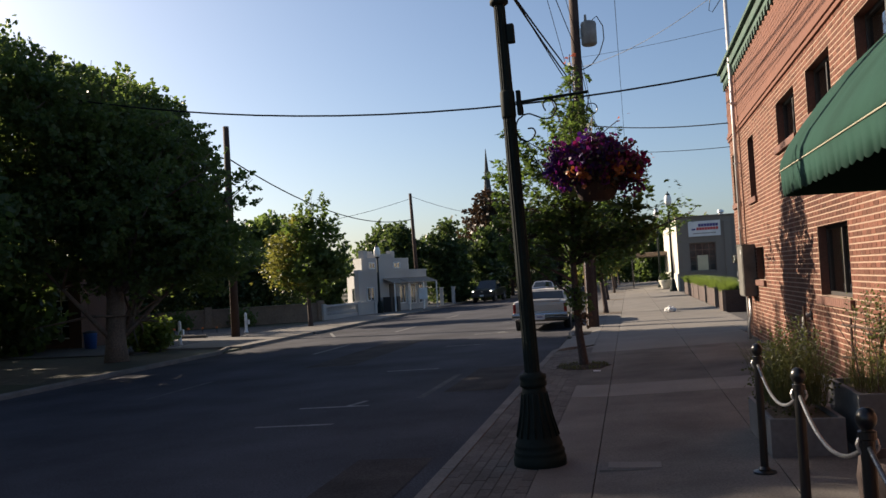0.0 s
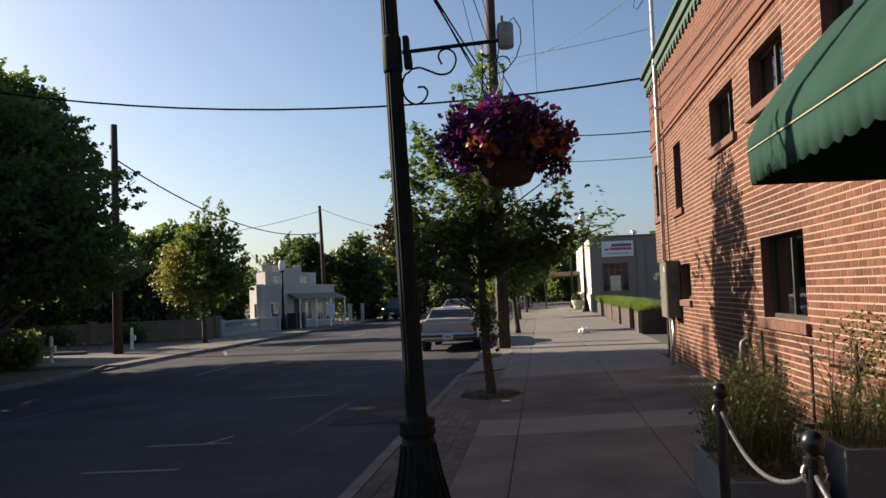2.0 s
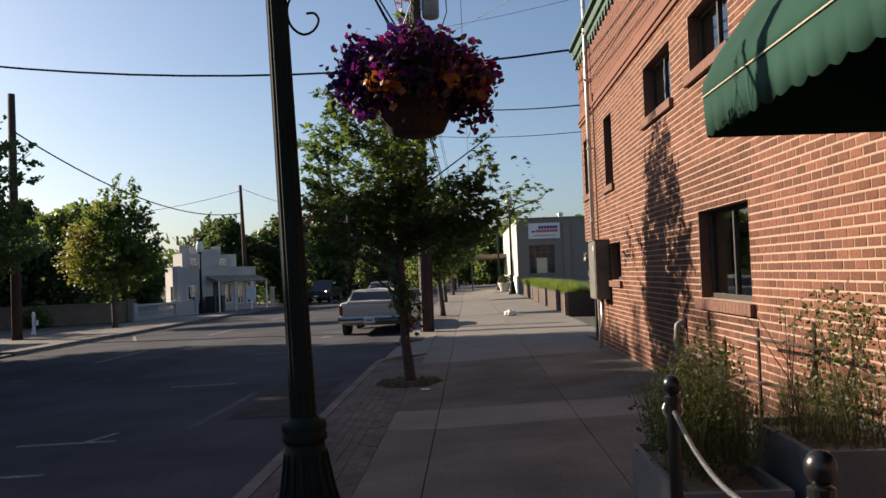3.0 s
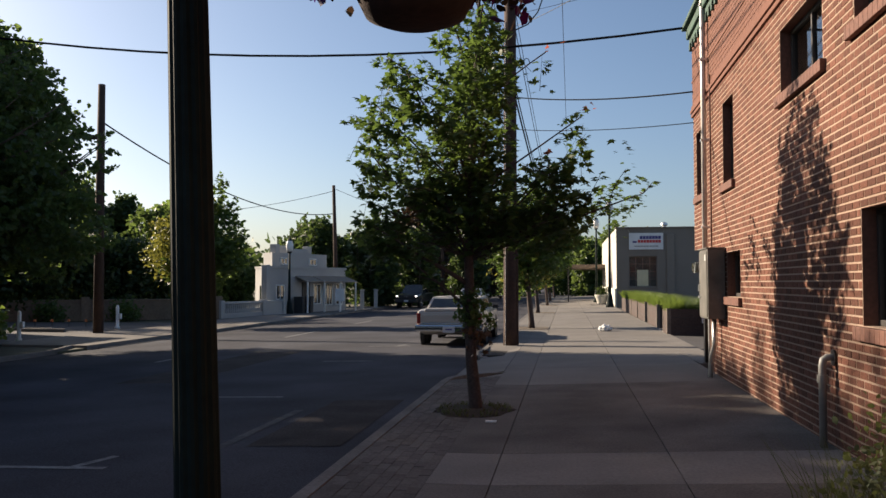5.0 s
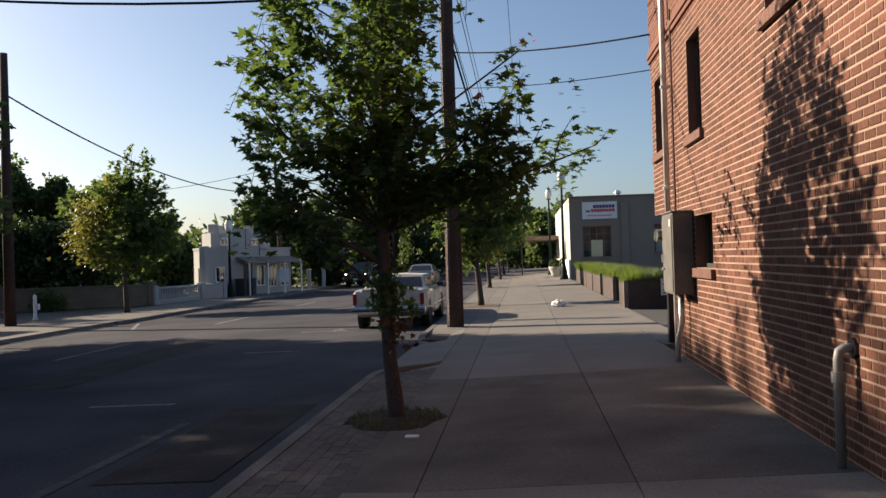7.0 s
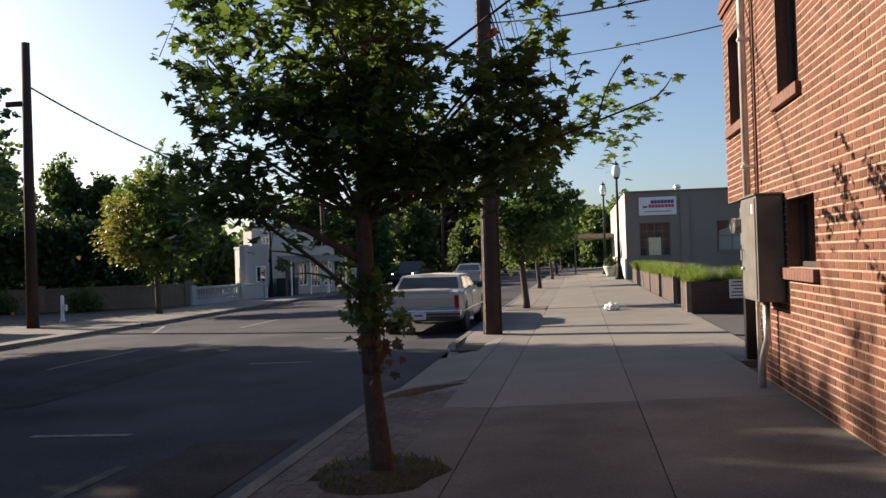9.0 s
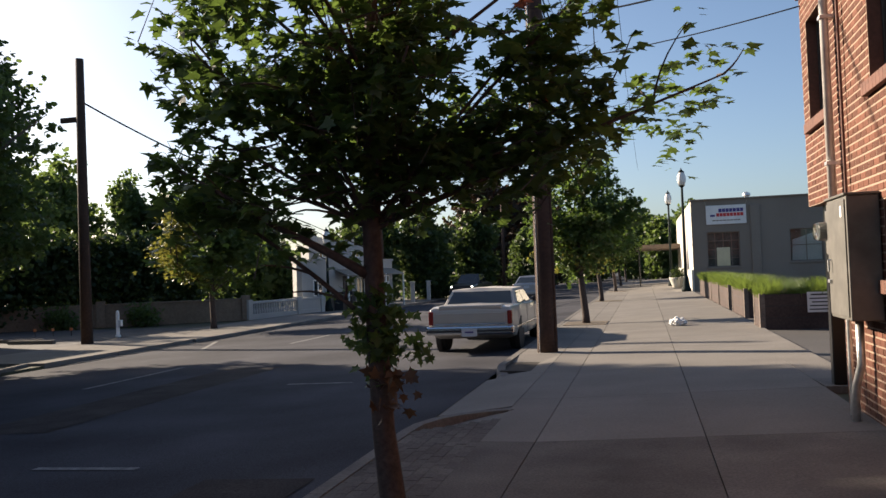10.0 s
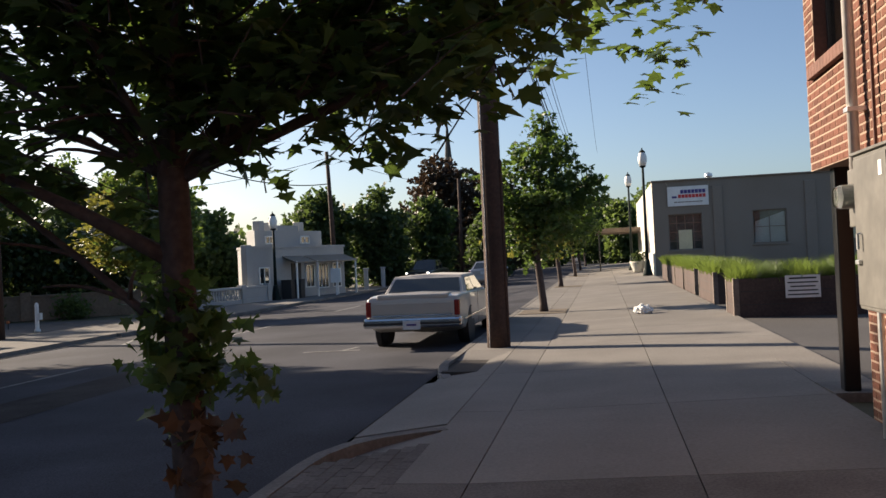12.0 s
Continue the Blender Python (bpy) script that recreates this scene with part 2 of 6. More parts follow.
def box(x0, x1, y0, y1, z0, z1, bevel=0.0, bm=None):
    bm = bm or bmesh.new()
    r = bmesh.ops.create_cube(bm, size=1.0)
    for v in r["verts"]:
        v.co = Vector(((x0 + x1) / 2 + v.co.x * (x1 - x0), (y0 + y1) / 2 + v.co.y * (y1 - y0), (z0 + z1) / 2 + v.co.z * (z1 - z0)))
    if bevel:
        edges = {e for v in r["verts"] for e in v.link_edges}
        bmesh.ops.bevel(bm, geom=list(edges), offset=bevel, segments=2, affect="EDGES", profile=0.5)
    return bm


def tube(points, radii, sides=10, bm=None, cap=True):
    """A round bar along points, its radius changing from point to point."""
    bm = bm or bmesh.new()
    pts = [Vector(p) for p in points]
    if not isinstance(radii, (list, tuple)):
        radii = [radii] * len(pts)
    rings = []
    side = None
    for i, p in enumerate(pts):
        d = (pts[min(i + 1, len(pts) - 1)] - pts[max(i - 1, 0)]).normalized()
        if side is None:
            side = d.orthogonal().normalized()
        side = (side - d * side.dot(d)).normalized()
        up = d.cross(side)
        rings.append([bm.verts.new(p + (side * math.cos(a) + up * math.sin(a)) * radii[i]) for a in [2 * math.pi * k / sides for k in range(sides)]])
    for a, b in zip(rings, rings[1:]):
        for k in range(sides):
            bm.faces.new((a[k], a[(k + 1) % sides], b[(k + 1) % sides], b[k]))
    if cap:
        bm.faces.new(list(reversed(rings[0])))
        bm.faces.new(rings[-1])
    return bm


def lathe(profile, sides=24, bm=None, x=0.0, y=0.0):
    """A turned shape from (radius, height) pairs."""
    bm = bm or bmesh.new()
    rings = [[bm.verts.new((x + r * math.cos(2 * math.pi * k / sides), y + r * math.sin(2 * math.pi * k / sides), z)) for k in range(sides)] for r, z in profile]
    for a, b in zip(rings, rings[1:]):
        for k in range(sides):
            bm.faces.new((a[k], a[(k + 1) % sides], b[(k + 1) % sides], b[k]))
    bm.faces.new(list(reversed(rings[0])))
    bm.faces.new(rings[-1])
    return bm


def prism(outline, z0, z1, bm=None):
    """An upright prism over a plan outline; z1 may be a function of (x, y)."""
    bm = bm or bmesh.new()
    top = z1 if callable(z1) else (lambda x, y: z1)
    a = [bm.verts.new((x, y, z0)) for x, y in outline]
    b = [bm.verts.new((x, y, top(x, y))) for x, y in outline]
    n = len(outline)
    for i in range(n):
        bm.faces.new((a[i], a[(i + 1) % n], b[(i + 1) % n], b[i]))
    bm.faces.new(list(reversed(a)))
    bm.faces.new(b)
    return bm


def cuboids(name, blocks, material, parent=None, label=""):
    """Many plain blocks (x0, x1, y0, y1, z0, z1) in one mesh."""
    verts, faces = [], []
    for x0, x1, y0, y1, z0, z1 in blocks:
        k = len(verts)
        verts += [(x, y, z) for x in (x0, x1) for y in (y0, y1) for z in (z0, z1)]
        faces += [(k, k + 1, k + 3, k + 2), (k + 4, k + 6, k + 7, k + 5), (k, k + 4, k + 5, k + 1), (k + 2, k + 3, k + 7, k + 6),
                  (k, k + 2, k + 6, k + 4), (k + 1, k + 5, k + 7, k + 3)]
    return raw_part(name, verts, faces, material, parent, label)


def walk_z(x, y=0.0):
    """The pavement's cross fall, up towards the building."""
    return min(0.12, max(0.0, (x - 0.6) * 0.0414))


def road_z(x, y=0.0):
    """The road falls from the near kerb to the far one."""
    return -0.13 - 0.027 * (-0.75 - max(-12.7, min(-0.75, x)))


FAR_SIDE = -0.33
WALL_X = 3.51

# ---- ground, road, pavements ----
xs = [-900, -60, -12.9, -12.7, -0.6, 0.0, 3.6, 60, 900]
zs = [-0.42, -0.4, -0.4, -0.75, -0.75, -0.15, 0.05, 0.05, 0.0]
verts, faces = [], []
ys = [-300, -30, 60, 200, 1500]
for yv in ys:
    verts += [(xv, yv, zv) for xv, zv in zip(xs, zs)]
for j in range(len(ys) - 1):
    for i in range(len(xs) - 1):
        k = j * len(xs) + i
        faces.append((k, k + 1, k + 1 + len(xs), k + len(xs)))
ground = tagged(raw_part("ground", verts, faces, GROUND), "dry bare earth and grass around the street", "ground", kind="structure")

verts, faces = [], []
rx = [-12.7 + 11.95 * i / 24 for i in range(25)]
ry = [-40 + 6 * i for i in range(57)]
for yv in ry:
    verts += [(xv, yv, road_z(xv) + 0.012 * noise.noise((xv * 0.3, yv * 0.12, 0))) for xv in rx]
for j in range(len(ry) - 1):
    for i in range(24):
        k = j * 25 + i
        faces.append((k, k + 1, k + 26, k + 25))
road = tagged(raw_part("road", verts, faces, ASPHALT, smooth=True), "dark grey worn asphalt street with faded parking marks", "road", kind="structure")


def marking(x0, y0, x1, y1, width=0.1, mat=None):
    d = Vector((x1 - x0, y1 - y0))
    n = Vector((-d.y, d.x)).normalized() * width / 2
    steps = max(1, int(d.length / 0.8))
    vs, fs = [], []
    for i in range(steps + 1):
        c = Vector((x0, y0)) + d * i / steps
        for s in (-1, 1):
            q = c + n * s
            vs.append((q.x, q.y, road_z(q.x) + 0.012 * noise.noise((q.x * 0.3, q.y * 0.12, 0)) + 0.006))
    for i in range(steps):
        fs.append((2 * i, 2 * i + 1, 2 * i + 3, 2 * i + 2))
    ob = raw_part("road_marking", vs, fs, mat or PAINT)
    return tagged(ob, "faded white paint line on the asphalt", "road marking", "road markings", "structure")


for y in (-3.2, 2.6, 8.6, 10.2, 15.1, 21.0, 25.4, 31.5, 37.5):
    marking(-4.15, y, -3.0, y - 0.05, 0.1)
for y in (10.2, 25.4):
    marking(-3.35, y + 0.02, -3.2, y + 0.5, 0.1)
for y in (10.7, 0.5, -6.0):
    marking(-2.32, y, -2.3, y + 3.0, 0.12, WORN_PAINT)
for y in (-6.0, 3.3, 12.5, 21.4, 30.5, 40.0, 50.0, 61.0):
    marking(-8.3, y, -8.3, y + (3.4 if y > 18 else 2.7), 0.12, PAINT if y > 18 else WORN_PAINT)
marking(-12.0, 33.0, -10.6, 29.6, 0.12)
for x, y0, y1, w in ((-1.55, 11.2, 14.6, 1.0), (-6.2, 17.0, 24.0, 1.3), (-1.45, 2.0, 6.2, 0.8)):
    repair = marking(x, y0, x, y1, w, LOT_PATCH)
    repair.name = "asphalt_patch"
    tagged(repair, "darker brown repair patch in the worn asphalt", "road patch", "road patches", "structure")

# near pavement: slabs with open joints on a dark bed
pavement = thing("pavement", 0, 0, 0, "concrete pavement of pale and brown slabs beside the building", "pavement", kind="structure")
for x0, x1, y0, y1 in ((-0.6, 0.6, -12, 16.2), (0.1, 0.6, 16.2, 21), (-0.6, 0.6, 21, 110), (0.6, 3.5, -12, 110), (3.5, 4.05, 18.4, 110)):
    part("bed", prism([(x0, y0), (x1, y0), (x1, y1), (x0, y1)], -0.4, lambda x, y: walk_z(x) - 0.035), SAND, pavement)


def slab(x0, x1, y0, y1, mat, fall=None):
    g = 0.0045
    bm = bmesh.new()
    top = fall or (lambda x, y: walk_z(x))
    prism([(x0 + g, y0 + g), (x1 - g, y0 + g), (x1 - g, y1 - g), (x0 + g, y1 - g)], -0.2, top, bm)
    return part("slab", bm, mat, pavement)


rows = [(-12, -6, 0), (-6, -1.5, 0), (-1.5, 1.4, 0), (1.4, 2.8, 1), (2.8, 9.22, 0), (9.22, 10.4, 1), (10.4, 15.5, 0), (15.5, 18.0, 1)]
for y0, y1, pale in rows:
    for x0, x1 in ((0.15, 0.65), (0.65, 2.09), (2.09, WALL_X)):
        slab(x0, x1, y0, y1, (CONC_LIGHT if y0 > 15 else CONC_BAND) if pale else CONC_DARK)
y = 18.0
while y < 100:
    step = 2.55 if y < 55 else 7.5
    for x0, x1 in ((0.15, 0.65), (0.65, 2.09), (2.09, 3.5 if y < 18.2 else 4.03)):
        slab(x0, x1, y, y + step, CONC_LIGHT)
    if y > 20.5:
        slab(-0.6, 0.15, y, y + step, CONC_LIGHT, (lambda x, yy: -0.1 if (yy < 21.2 and x < 0) else 0.0) if y < 21 else None)
    y += step


# the dropped crossing in the kerb line
def drop_z(x, y):
    k = min(1.0, max(0.0, (0.15 - x) / 0.85))
    return walk_z(x) - 0.115 * k


slab(-0.72, 0.15, 17.45, 20.55, CONC_LIGHT, drop_z)
slab(3.5, 4.03, 18.42, 20.55, CONC_LIGHT)
slab(-0.72, 0.15, 16.35, 17.45, CONC_LIGHT, lambda x, y: drop_z(x, y) - 0.012)

# kerbs
kerb_near = thing("kerb_near", 0, 0, 0, "worn grey concrete kerb along the near pavement", "kerb", kind="structure")


def kerb_run(points, parent, width=0.15, top=0.004, base=-0.5):
    bm = bmesh.new()
    pts = [Vector(p) for p in points]
    prev = None
    for i, p in enumerate(pts):
        d = (pts[min(i + 1, len(pts) - 1)] - pts[max(i - 1, 0)]).normalized()
        n = Vector((-d.y, d.x, 0)).normalized()
        zt = p.z + top
        ring = []
        for off, zz in ((0.0, base), (0.012, zt - 0.03), (0.035, zt), (width, zt), (width, base)):
            q = p - n * off
            ring.append(bm.verts.new((q.x, q.y, zz)))
        if prev:
            for k in range(5):
                bm.faces.new((prev[k], prev[(k + 1) % 5], ring[(k + 1) % 5], ring[k]))
        else:
            bm.faces.new(ring)
        prev = ring
    bm.faces.new(list(reversed(prev)))
    return part("kerbstone", bm, KERB, parent)


y = -12.0
while y < 15.9:
    y2 = min(y + 2.85, 16.0)
    kerb_run([(-0.75, y + 0.005, 0), (-0.75, y2 - 0.005, 0)], kerb_near)
    y = y2
kerb_run([(-0.75, 16.0, 0), (-0.72, 16.35, 0), (-0.6, 16.7, 0), (-0.4, 16.98, 0), (-0.1, 17.2, 0), (0.14, 17.32, 0)], kerb_near)
kerb_run([(-0.55, 20.75, -0.09), (-0.68, 21.1, -0.04), (-0.75, 21.6, 0), (-0.75, 24, 0)], kerb_near)
y = 24.0
while y < 100:
    kerb_run([(-0.75, y + 0.005, 0), (-0.75, y + 4.0 - 0.005, 0)], kerb_near)
    y += 4.0

# far pavement with its kerb, and the side opening
far_pavement = thing("far_pavement", 0, 0, FAR_SIDE, "pale concrete pavement across the street", "pavement", kind="structure")
for y0, y1 in [(-20 + 6 * i, -14 + 6 * i) for i in range(6)]:
    part("slab", box(-14.6, -12.85, y0 + 0.01, y1 - 0.01, -0.3, -0.02), VERGE, far_pavement)
y = 26.0
while y < 100:
    part("slab", box(-16.2, -12.85, y + 0.01, y + 2.99, -0.3, 0.0), CONC_LIGHT, far_pavement)
    y += 3.0
kerb_far = thing("kerb_far", 0, 0, 0, "grey concrete kerb along the far pavement", "kerb", kind="structure")
for y0, y1 in [(-20 + 4 * i, -16 + 4 * i) for i in range(11)] + [(33 + 5 * i, 38 + 5 * i) for i in range(14)]:
    kerb_run([(-12.7, y1 - 0.005, FAR_SIDE), (-12.7, y0 + 0.005, FAR_SIDE)], kerb_far)
kerb_run([(-15.5, 26.6, FAR_SIDE - 0.03), (-13.3, 26.0, FAR_SIDE), (-12.7, 24.0, FAR_SIDE)], kerb_far)
part("apron", box(-12.86, -12.6, 26.6, 33.0, -0.5, road_z(-12.7) + 0.02), KERB, kerb_far)
lot_left = tagged(part("lot", box(-40, -16.25, 24.5, 40, -0.6, FAR_SIDE - 0.02), LOT), "worn asphalt yard behind the far pavement", "yard", kind="structure")
lot_right = tagged(part("lot", box(4.06, 30, 18.45, 27.2, -0.3, 0.075), LOT), "worn asphalt parking lot beside the brick building", "parking lot", kind="structure")
lot_back = tagged(part("lot", box(4.06, 30, 27.2, 53.4, -0.3, 0.06), LOT), "worn asphalt behind the row of planters", "parking lot", kind="structure")

# ---- brick building ----
building = thing("brick_building", WALL_X, 0, 0, "two-storey red brick corner building with green cornice", "building", kind="structure")
NEAR_Y, FAR_Y, TOP, BAND = -9.0, 18.4, 6.15, 4.5
# openings in the street wall: y0, y1, z0, z1
OPENINGS = [(8.2, 9.8, 1.18, 2.09), (14.43, 15.36, 1.34, 2.0),
            (5.95, 7.35, 3.6, 4.24), (8.5, 9.87, 3.6, 4.24), (10.7, 12.2, 3.53, 4.2), (14.78, 15.57, 2.98, 4.18), (17.08, 18.08, 3.0, 4.15),
            (-1.0, 0.4, 3.6, 4.24), (1.5, 2.9, 3.6, 4.24)]
ENTRY = (3.0, 4.3, 0.1, 2.15)
COURSE, LENGTH, JOINT = 0.0705, 0.175, 0.015
# openings start and end with a course
OPENINGS = [(a, b, round(c / COURSE) * COURSE - JOINT / 2, round(d / COURSE) * COURSE - JOINT / 2) for a, b, c, d in OPENINGS]


def spans(lo, hi, z0, z1, holes):
    """The stretches of lo..hi that are free of holes between z0 and z1."""
    cuts = sorted((a, b) for a, b, c, d in holes if c < z1 - 0.001 and d > z0 + 0.001)
    out, at = [], lo
    for a, b in cuts:
        if a > at:
            out.append((at, a))
        at = max(at, b)
    if at < hi:
        out.append((at, hi))
    return out


holes = OPENINGS + [ENTRY, (16.9, FAR_Y + 1, -1, 30 * COURSE - JOINT / 2)]
# the solid wall behind the brick faces, opened for windows
levels = sorted({-0.2, TOP} | {z for o in holes for z in o[2:] if -0.2 < z < TOP})
blocks = []
for z0, z1 in zip(levels, levels[1:]):
    for a, b in spans(NEAR_Y, FAR_Y, z0, z1, holes):
        blocks.append((0.0, 0.34, a, b, z0, z1))
wall_street = cuboids("wall_street", blocks, MORTAR, building, "red brick street wall with pale mortar joints")
blocks = [(0.34, 12, FAR_Y - 0.34, FAR_Y, 2.12, TOP), (0.34, 12, 16.9 - 0.3, 16.9, -0.2, 2.12), (11.7, 12, NEAR_Y, FAR_Y - 0.34, -0.2, TOP), (0.34, 11.7, NEAR_Y, NEAR_Y + 0.3, -0.2, TOP)]
cuboids("wall_rest", blocks, BRICK_TOP, building)
cuboids("roof", [(0.1, 11.9, NEAR_Y + 0.1, FAR_Y - 0.1, TOP - 0.35, TOP - 0.15)], LOT, building)
cuboids("soffit", [(0.34, 11.7, 16.6, FAR_Y - 0.34, 2.125, 2.3), (0.34, 11.7, NEAR_Y + 0.3, 16.6, 2.4, 2.65)], WHITE_WALL, building)
cuboids("floor", [(0.34, 11.7, NEAR_Y + 0.3, 16.6, -0.1, 0.02)], ROOM, building)
# bricks
FIELD = (8.0, 11.2, 0.9, 2.7)  # the stretch laid brick by brick
verts, faces, singles = [], [], []
row = 0
z = 0.0
while z < BAND - 0.02:
    z1 = z + COURSE - JOINT
    for a, b in spans(NEAR_Y, FAR_Y, z, z1, holes):
        k = math.floor((a - 0.5 * (row % 2) * LENGTH) / LENGTH)
        at = a
        while at < b - 0.005:
            end = min(b, (k + 1 + 0.5 * (row % 2)) * LENGTH)
            k += 1
            y0, y1 = at + JOINT / 2, end - JOINT / 2
            at = end
            if y1 - y0 < 0.02:
                continue
            full = abs(y1 - y0 - (LENGTH - JOINT)) < 0.001
            if full and FIELD[0] < y0 < FIELD[1] and FIELD[2] < z < FIELD[3] and len(singles) < 300:
                singles.append((y0, z))
                continue
            out = -0.003 - 0.003 * rng.random()
            n0 = len(verts)
            c = 0.004
            verts += [(0, y0, z), (0, y1, z), (0, y1, z1), (0, y0, z1), (out, y0 + c, z + c), (out, y1 - c, z + c), (out, y1 - c, z1 - c), (out, y0 + c, z1 - c)]
            faces += [(n0 + 4, n0 + 7, n0 + 6, n0 + 5)] + [(n0 + i, n0 + 4 + i, n0 + 4 + (i + 1) % 4, n0 + (i + 1) % 4) for i in range(4)]
    z += COURSE
    row += 1
tagged(raw_part("bricks", verts, faces, BRICK, wall_street), kind="stuff")
# smooth brick above the band, flush finer courses
verts, faces = [], []
z, row = BAND + 0.22, 0
while z < TOP - 0.32:
    z1 = z + COURSE - 0.004
    at = NEAR_Y
    k = 0
    while at < FAR_Y:
        end = min(FAR_Y, at + (LENGTH if (k or row % 2) else LENGTH / 2))
        k += 1
        n0 = len(verts)
        verts += [(0, at + 0.002, z), (0, end - 0.002, z), (0, end - 0.002, z1), (0, at + 0.002, z1)]
        verts += [(-0.012, at + 0.004, z + 0.002), (-0.012, end - 0.004, z + 0.002), (-0.012, end - 0.004, z1 - 0.002), (-0.012, at + 0.004, z1 - 0.002)]
        faces += [(n0 + 4, n0 + 7, n0 + 6, n0 + 5)] + [(n0 + i, n0 + 4 + i, n0 + 4 + (i + 1) % 4, n0 + (i + 1) % 4) for i in range(4)]
        at = end
    z += COURSE
    row += 1
tagged(raw_part("upper_bricks", verts, faces, BRICK_TOP, wall_street), kind="stuff")
# string courses
for z0, z1, out in ((BAND, BAND + 0.06, 0.035), (BAND + 0.075, BAND + 0.135, 0.05), (BAND + 0.15, BAND + 0.21, 0.03)):
    part("string_course", box(-out, 0.0, NEAR_Y, FAR_Y + out, z0, z1, 0.006), BRICK_TOP, building)
part("string_course", box(-0.025, 0.0, NEAR_Y, FAR_Y, BAND + 0.62, BAND + 0.66, 0.005), BRICK_TOP, building)
# green cornice with its teeth
cornice = part("cornice", box(-0.1, 0.34, NEAR_Y, FAR_Y + 0.1, TOP - 0.2, TOP - 0.02, 0.02), GREEN_TRIM, building, "weathered green sheet-metal cornice")
part("coping", box(-0.17, 0.4, NEAR_Y, FAR_Y + 0.17, TOP - 0.02, TOP + 0.06, 0.015), GREEN_TRIM, cornice)
part("cornice_board", box(-0.05, 0.0, NEAR_Y, FAR_Y + 0.05, TOP - 0.3, TOP - 0.2, 0.01), GREEN_TRIM, cornice)
tooth = None
y = 0.0
while y < FAR_Y:
    if tooth is None:
        tooth = part("dentil", box(-0.055, 0.0, -0.05, 0.05, -0.42, -0.3, 0.008), GREEN_TRIM, cornice)
        tooth.location = (0, y + 0.15, TOP)
    else:
        o = new("dentil", tooth.data)
        o.parent, o.location = cornice, (0, y + 0.15, TOP)
    y += 0.29


def window(name, y0, y1, z0, z1, mullions=1, sill=True):
    w = new(name)
    w.parent = building
    w["kind"] = "structure"
    f = 0.05
    bm = bmesh.new()
    for a, b, c, d in ((y0, y1, z0, z0 + f), (y0, y1, z1 - f, z1), (y0, y0 + f, z0 + f, z1 - f), (y1 - f, y1, z0 + f, z1 - f)):
        box(0.11, 0.18, a, b, c, d, 0.006, bm)
    for i in range(mullions):
        m = y0 + (y1 - y0) * (i + 1) / (mullions + 1)
        box(0.115, 0.172, m - 0.02, m + 0.02, z0 + f, z1 - f, 0.004, bm)
    part("frame", bm, DARK_FRAME, w)
    bm = bmesh.new()
    for a, b, c, d in ((y0, y1, z1 - 0.004, z1), (y0, y0 + 0.004, z0, z1 - 0.004), (y1 - 0.004, y1, z0, z1 - 0.004)):
        box(0.002, 0.11, a, b, c, d, 0.0, bm)
    part("reveal", bm, SILL, w)
    pane = part("pane", box(0.14, 0.148, y0 + f, y1 - f, z0 + f, z1 - f), GLASS, w)
    if sill:
        bm = bmesh.new()
        at = y0 - 0.09
        while at < y1 + 0.08:
            box(-0.055, 0.11, at, min(at + 0.098, y1 + 0.09), z0 - 0.115, z0 - 0.006, 0.006, bm)
            at += 0.1
        part("sill", bm, SILL, w, "row of brown brick headers set on edge")
    return w


for i, (y0, y1, z0, z1) in enumerate(OPENINGS):
    window("window_%d" % (i + 1), y0, y1, z0, z1, 1 if y1 - y0 > 1 else 0)
door = new("door_1")
door.parent = building
part("door_leaf", box(0.16, 0.21, ENTRY[0] + 0.03, ENTRY[1] - 0.03, 0.12, 2.14, 0.006), DARK_FRAME, door, "dark wooden entrance door under the awning")
part("handle", tube([(0.13, 3.16, 1.0), (0.1, 3.16, 1.02), (0.1, 3.16, 1.16), (0.13, 3.16, 1.18), (0.165, 3.16, 1.18)], 0.012), STEEL, door)
part("threshold", box(-0.03, 0.34, ENTRY[0], ENTRY[1], 0.02, 0.118, 0.006), KERB, door)
# steel post under the overhanging corner, on its concrete pad
part("pad", prism([(0.0, 17.95), (0.75, 17.95), (0.75, 18.6), (-0.02, 18.6)], -0.1, 0.132), KERB, building)
corner_post = part("post", box(0.1, 0.24, 18.04, 18.18, 0.132, 2.125, 0.012), BLACK, building, "black steel post under the overhang")

# ---- plants ----
MAPLE_SHAPE = [(0.0, 0.0), (0.16, 0.1), (0.42, 0.02), (0.3, 0.26), (0.5, 0.5), (0.22, 0.52), (0.0, 1.0), (-0.22, 0.52), (-0.5, 0.5), (-0.3, 0.26), (-0.42, 0.02), (-0.16, 0.1)]
OVAL_SHAPE = [(0.0, 0.0), (0.3, 0.35), (0.22, 0.75), (0.0, 1.0), (-0.22, 0.75), (-0.3, 0.35)]
CLUMP_SHAPE = [(0.0, 0.0), (0.38, 0.3), (0.25, 0.8), (-0.1, 1.0), (-0.4, 0.45)]


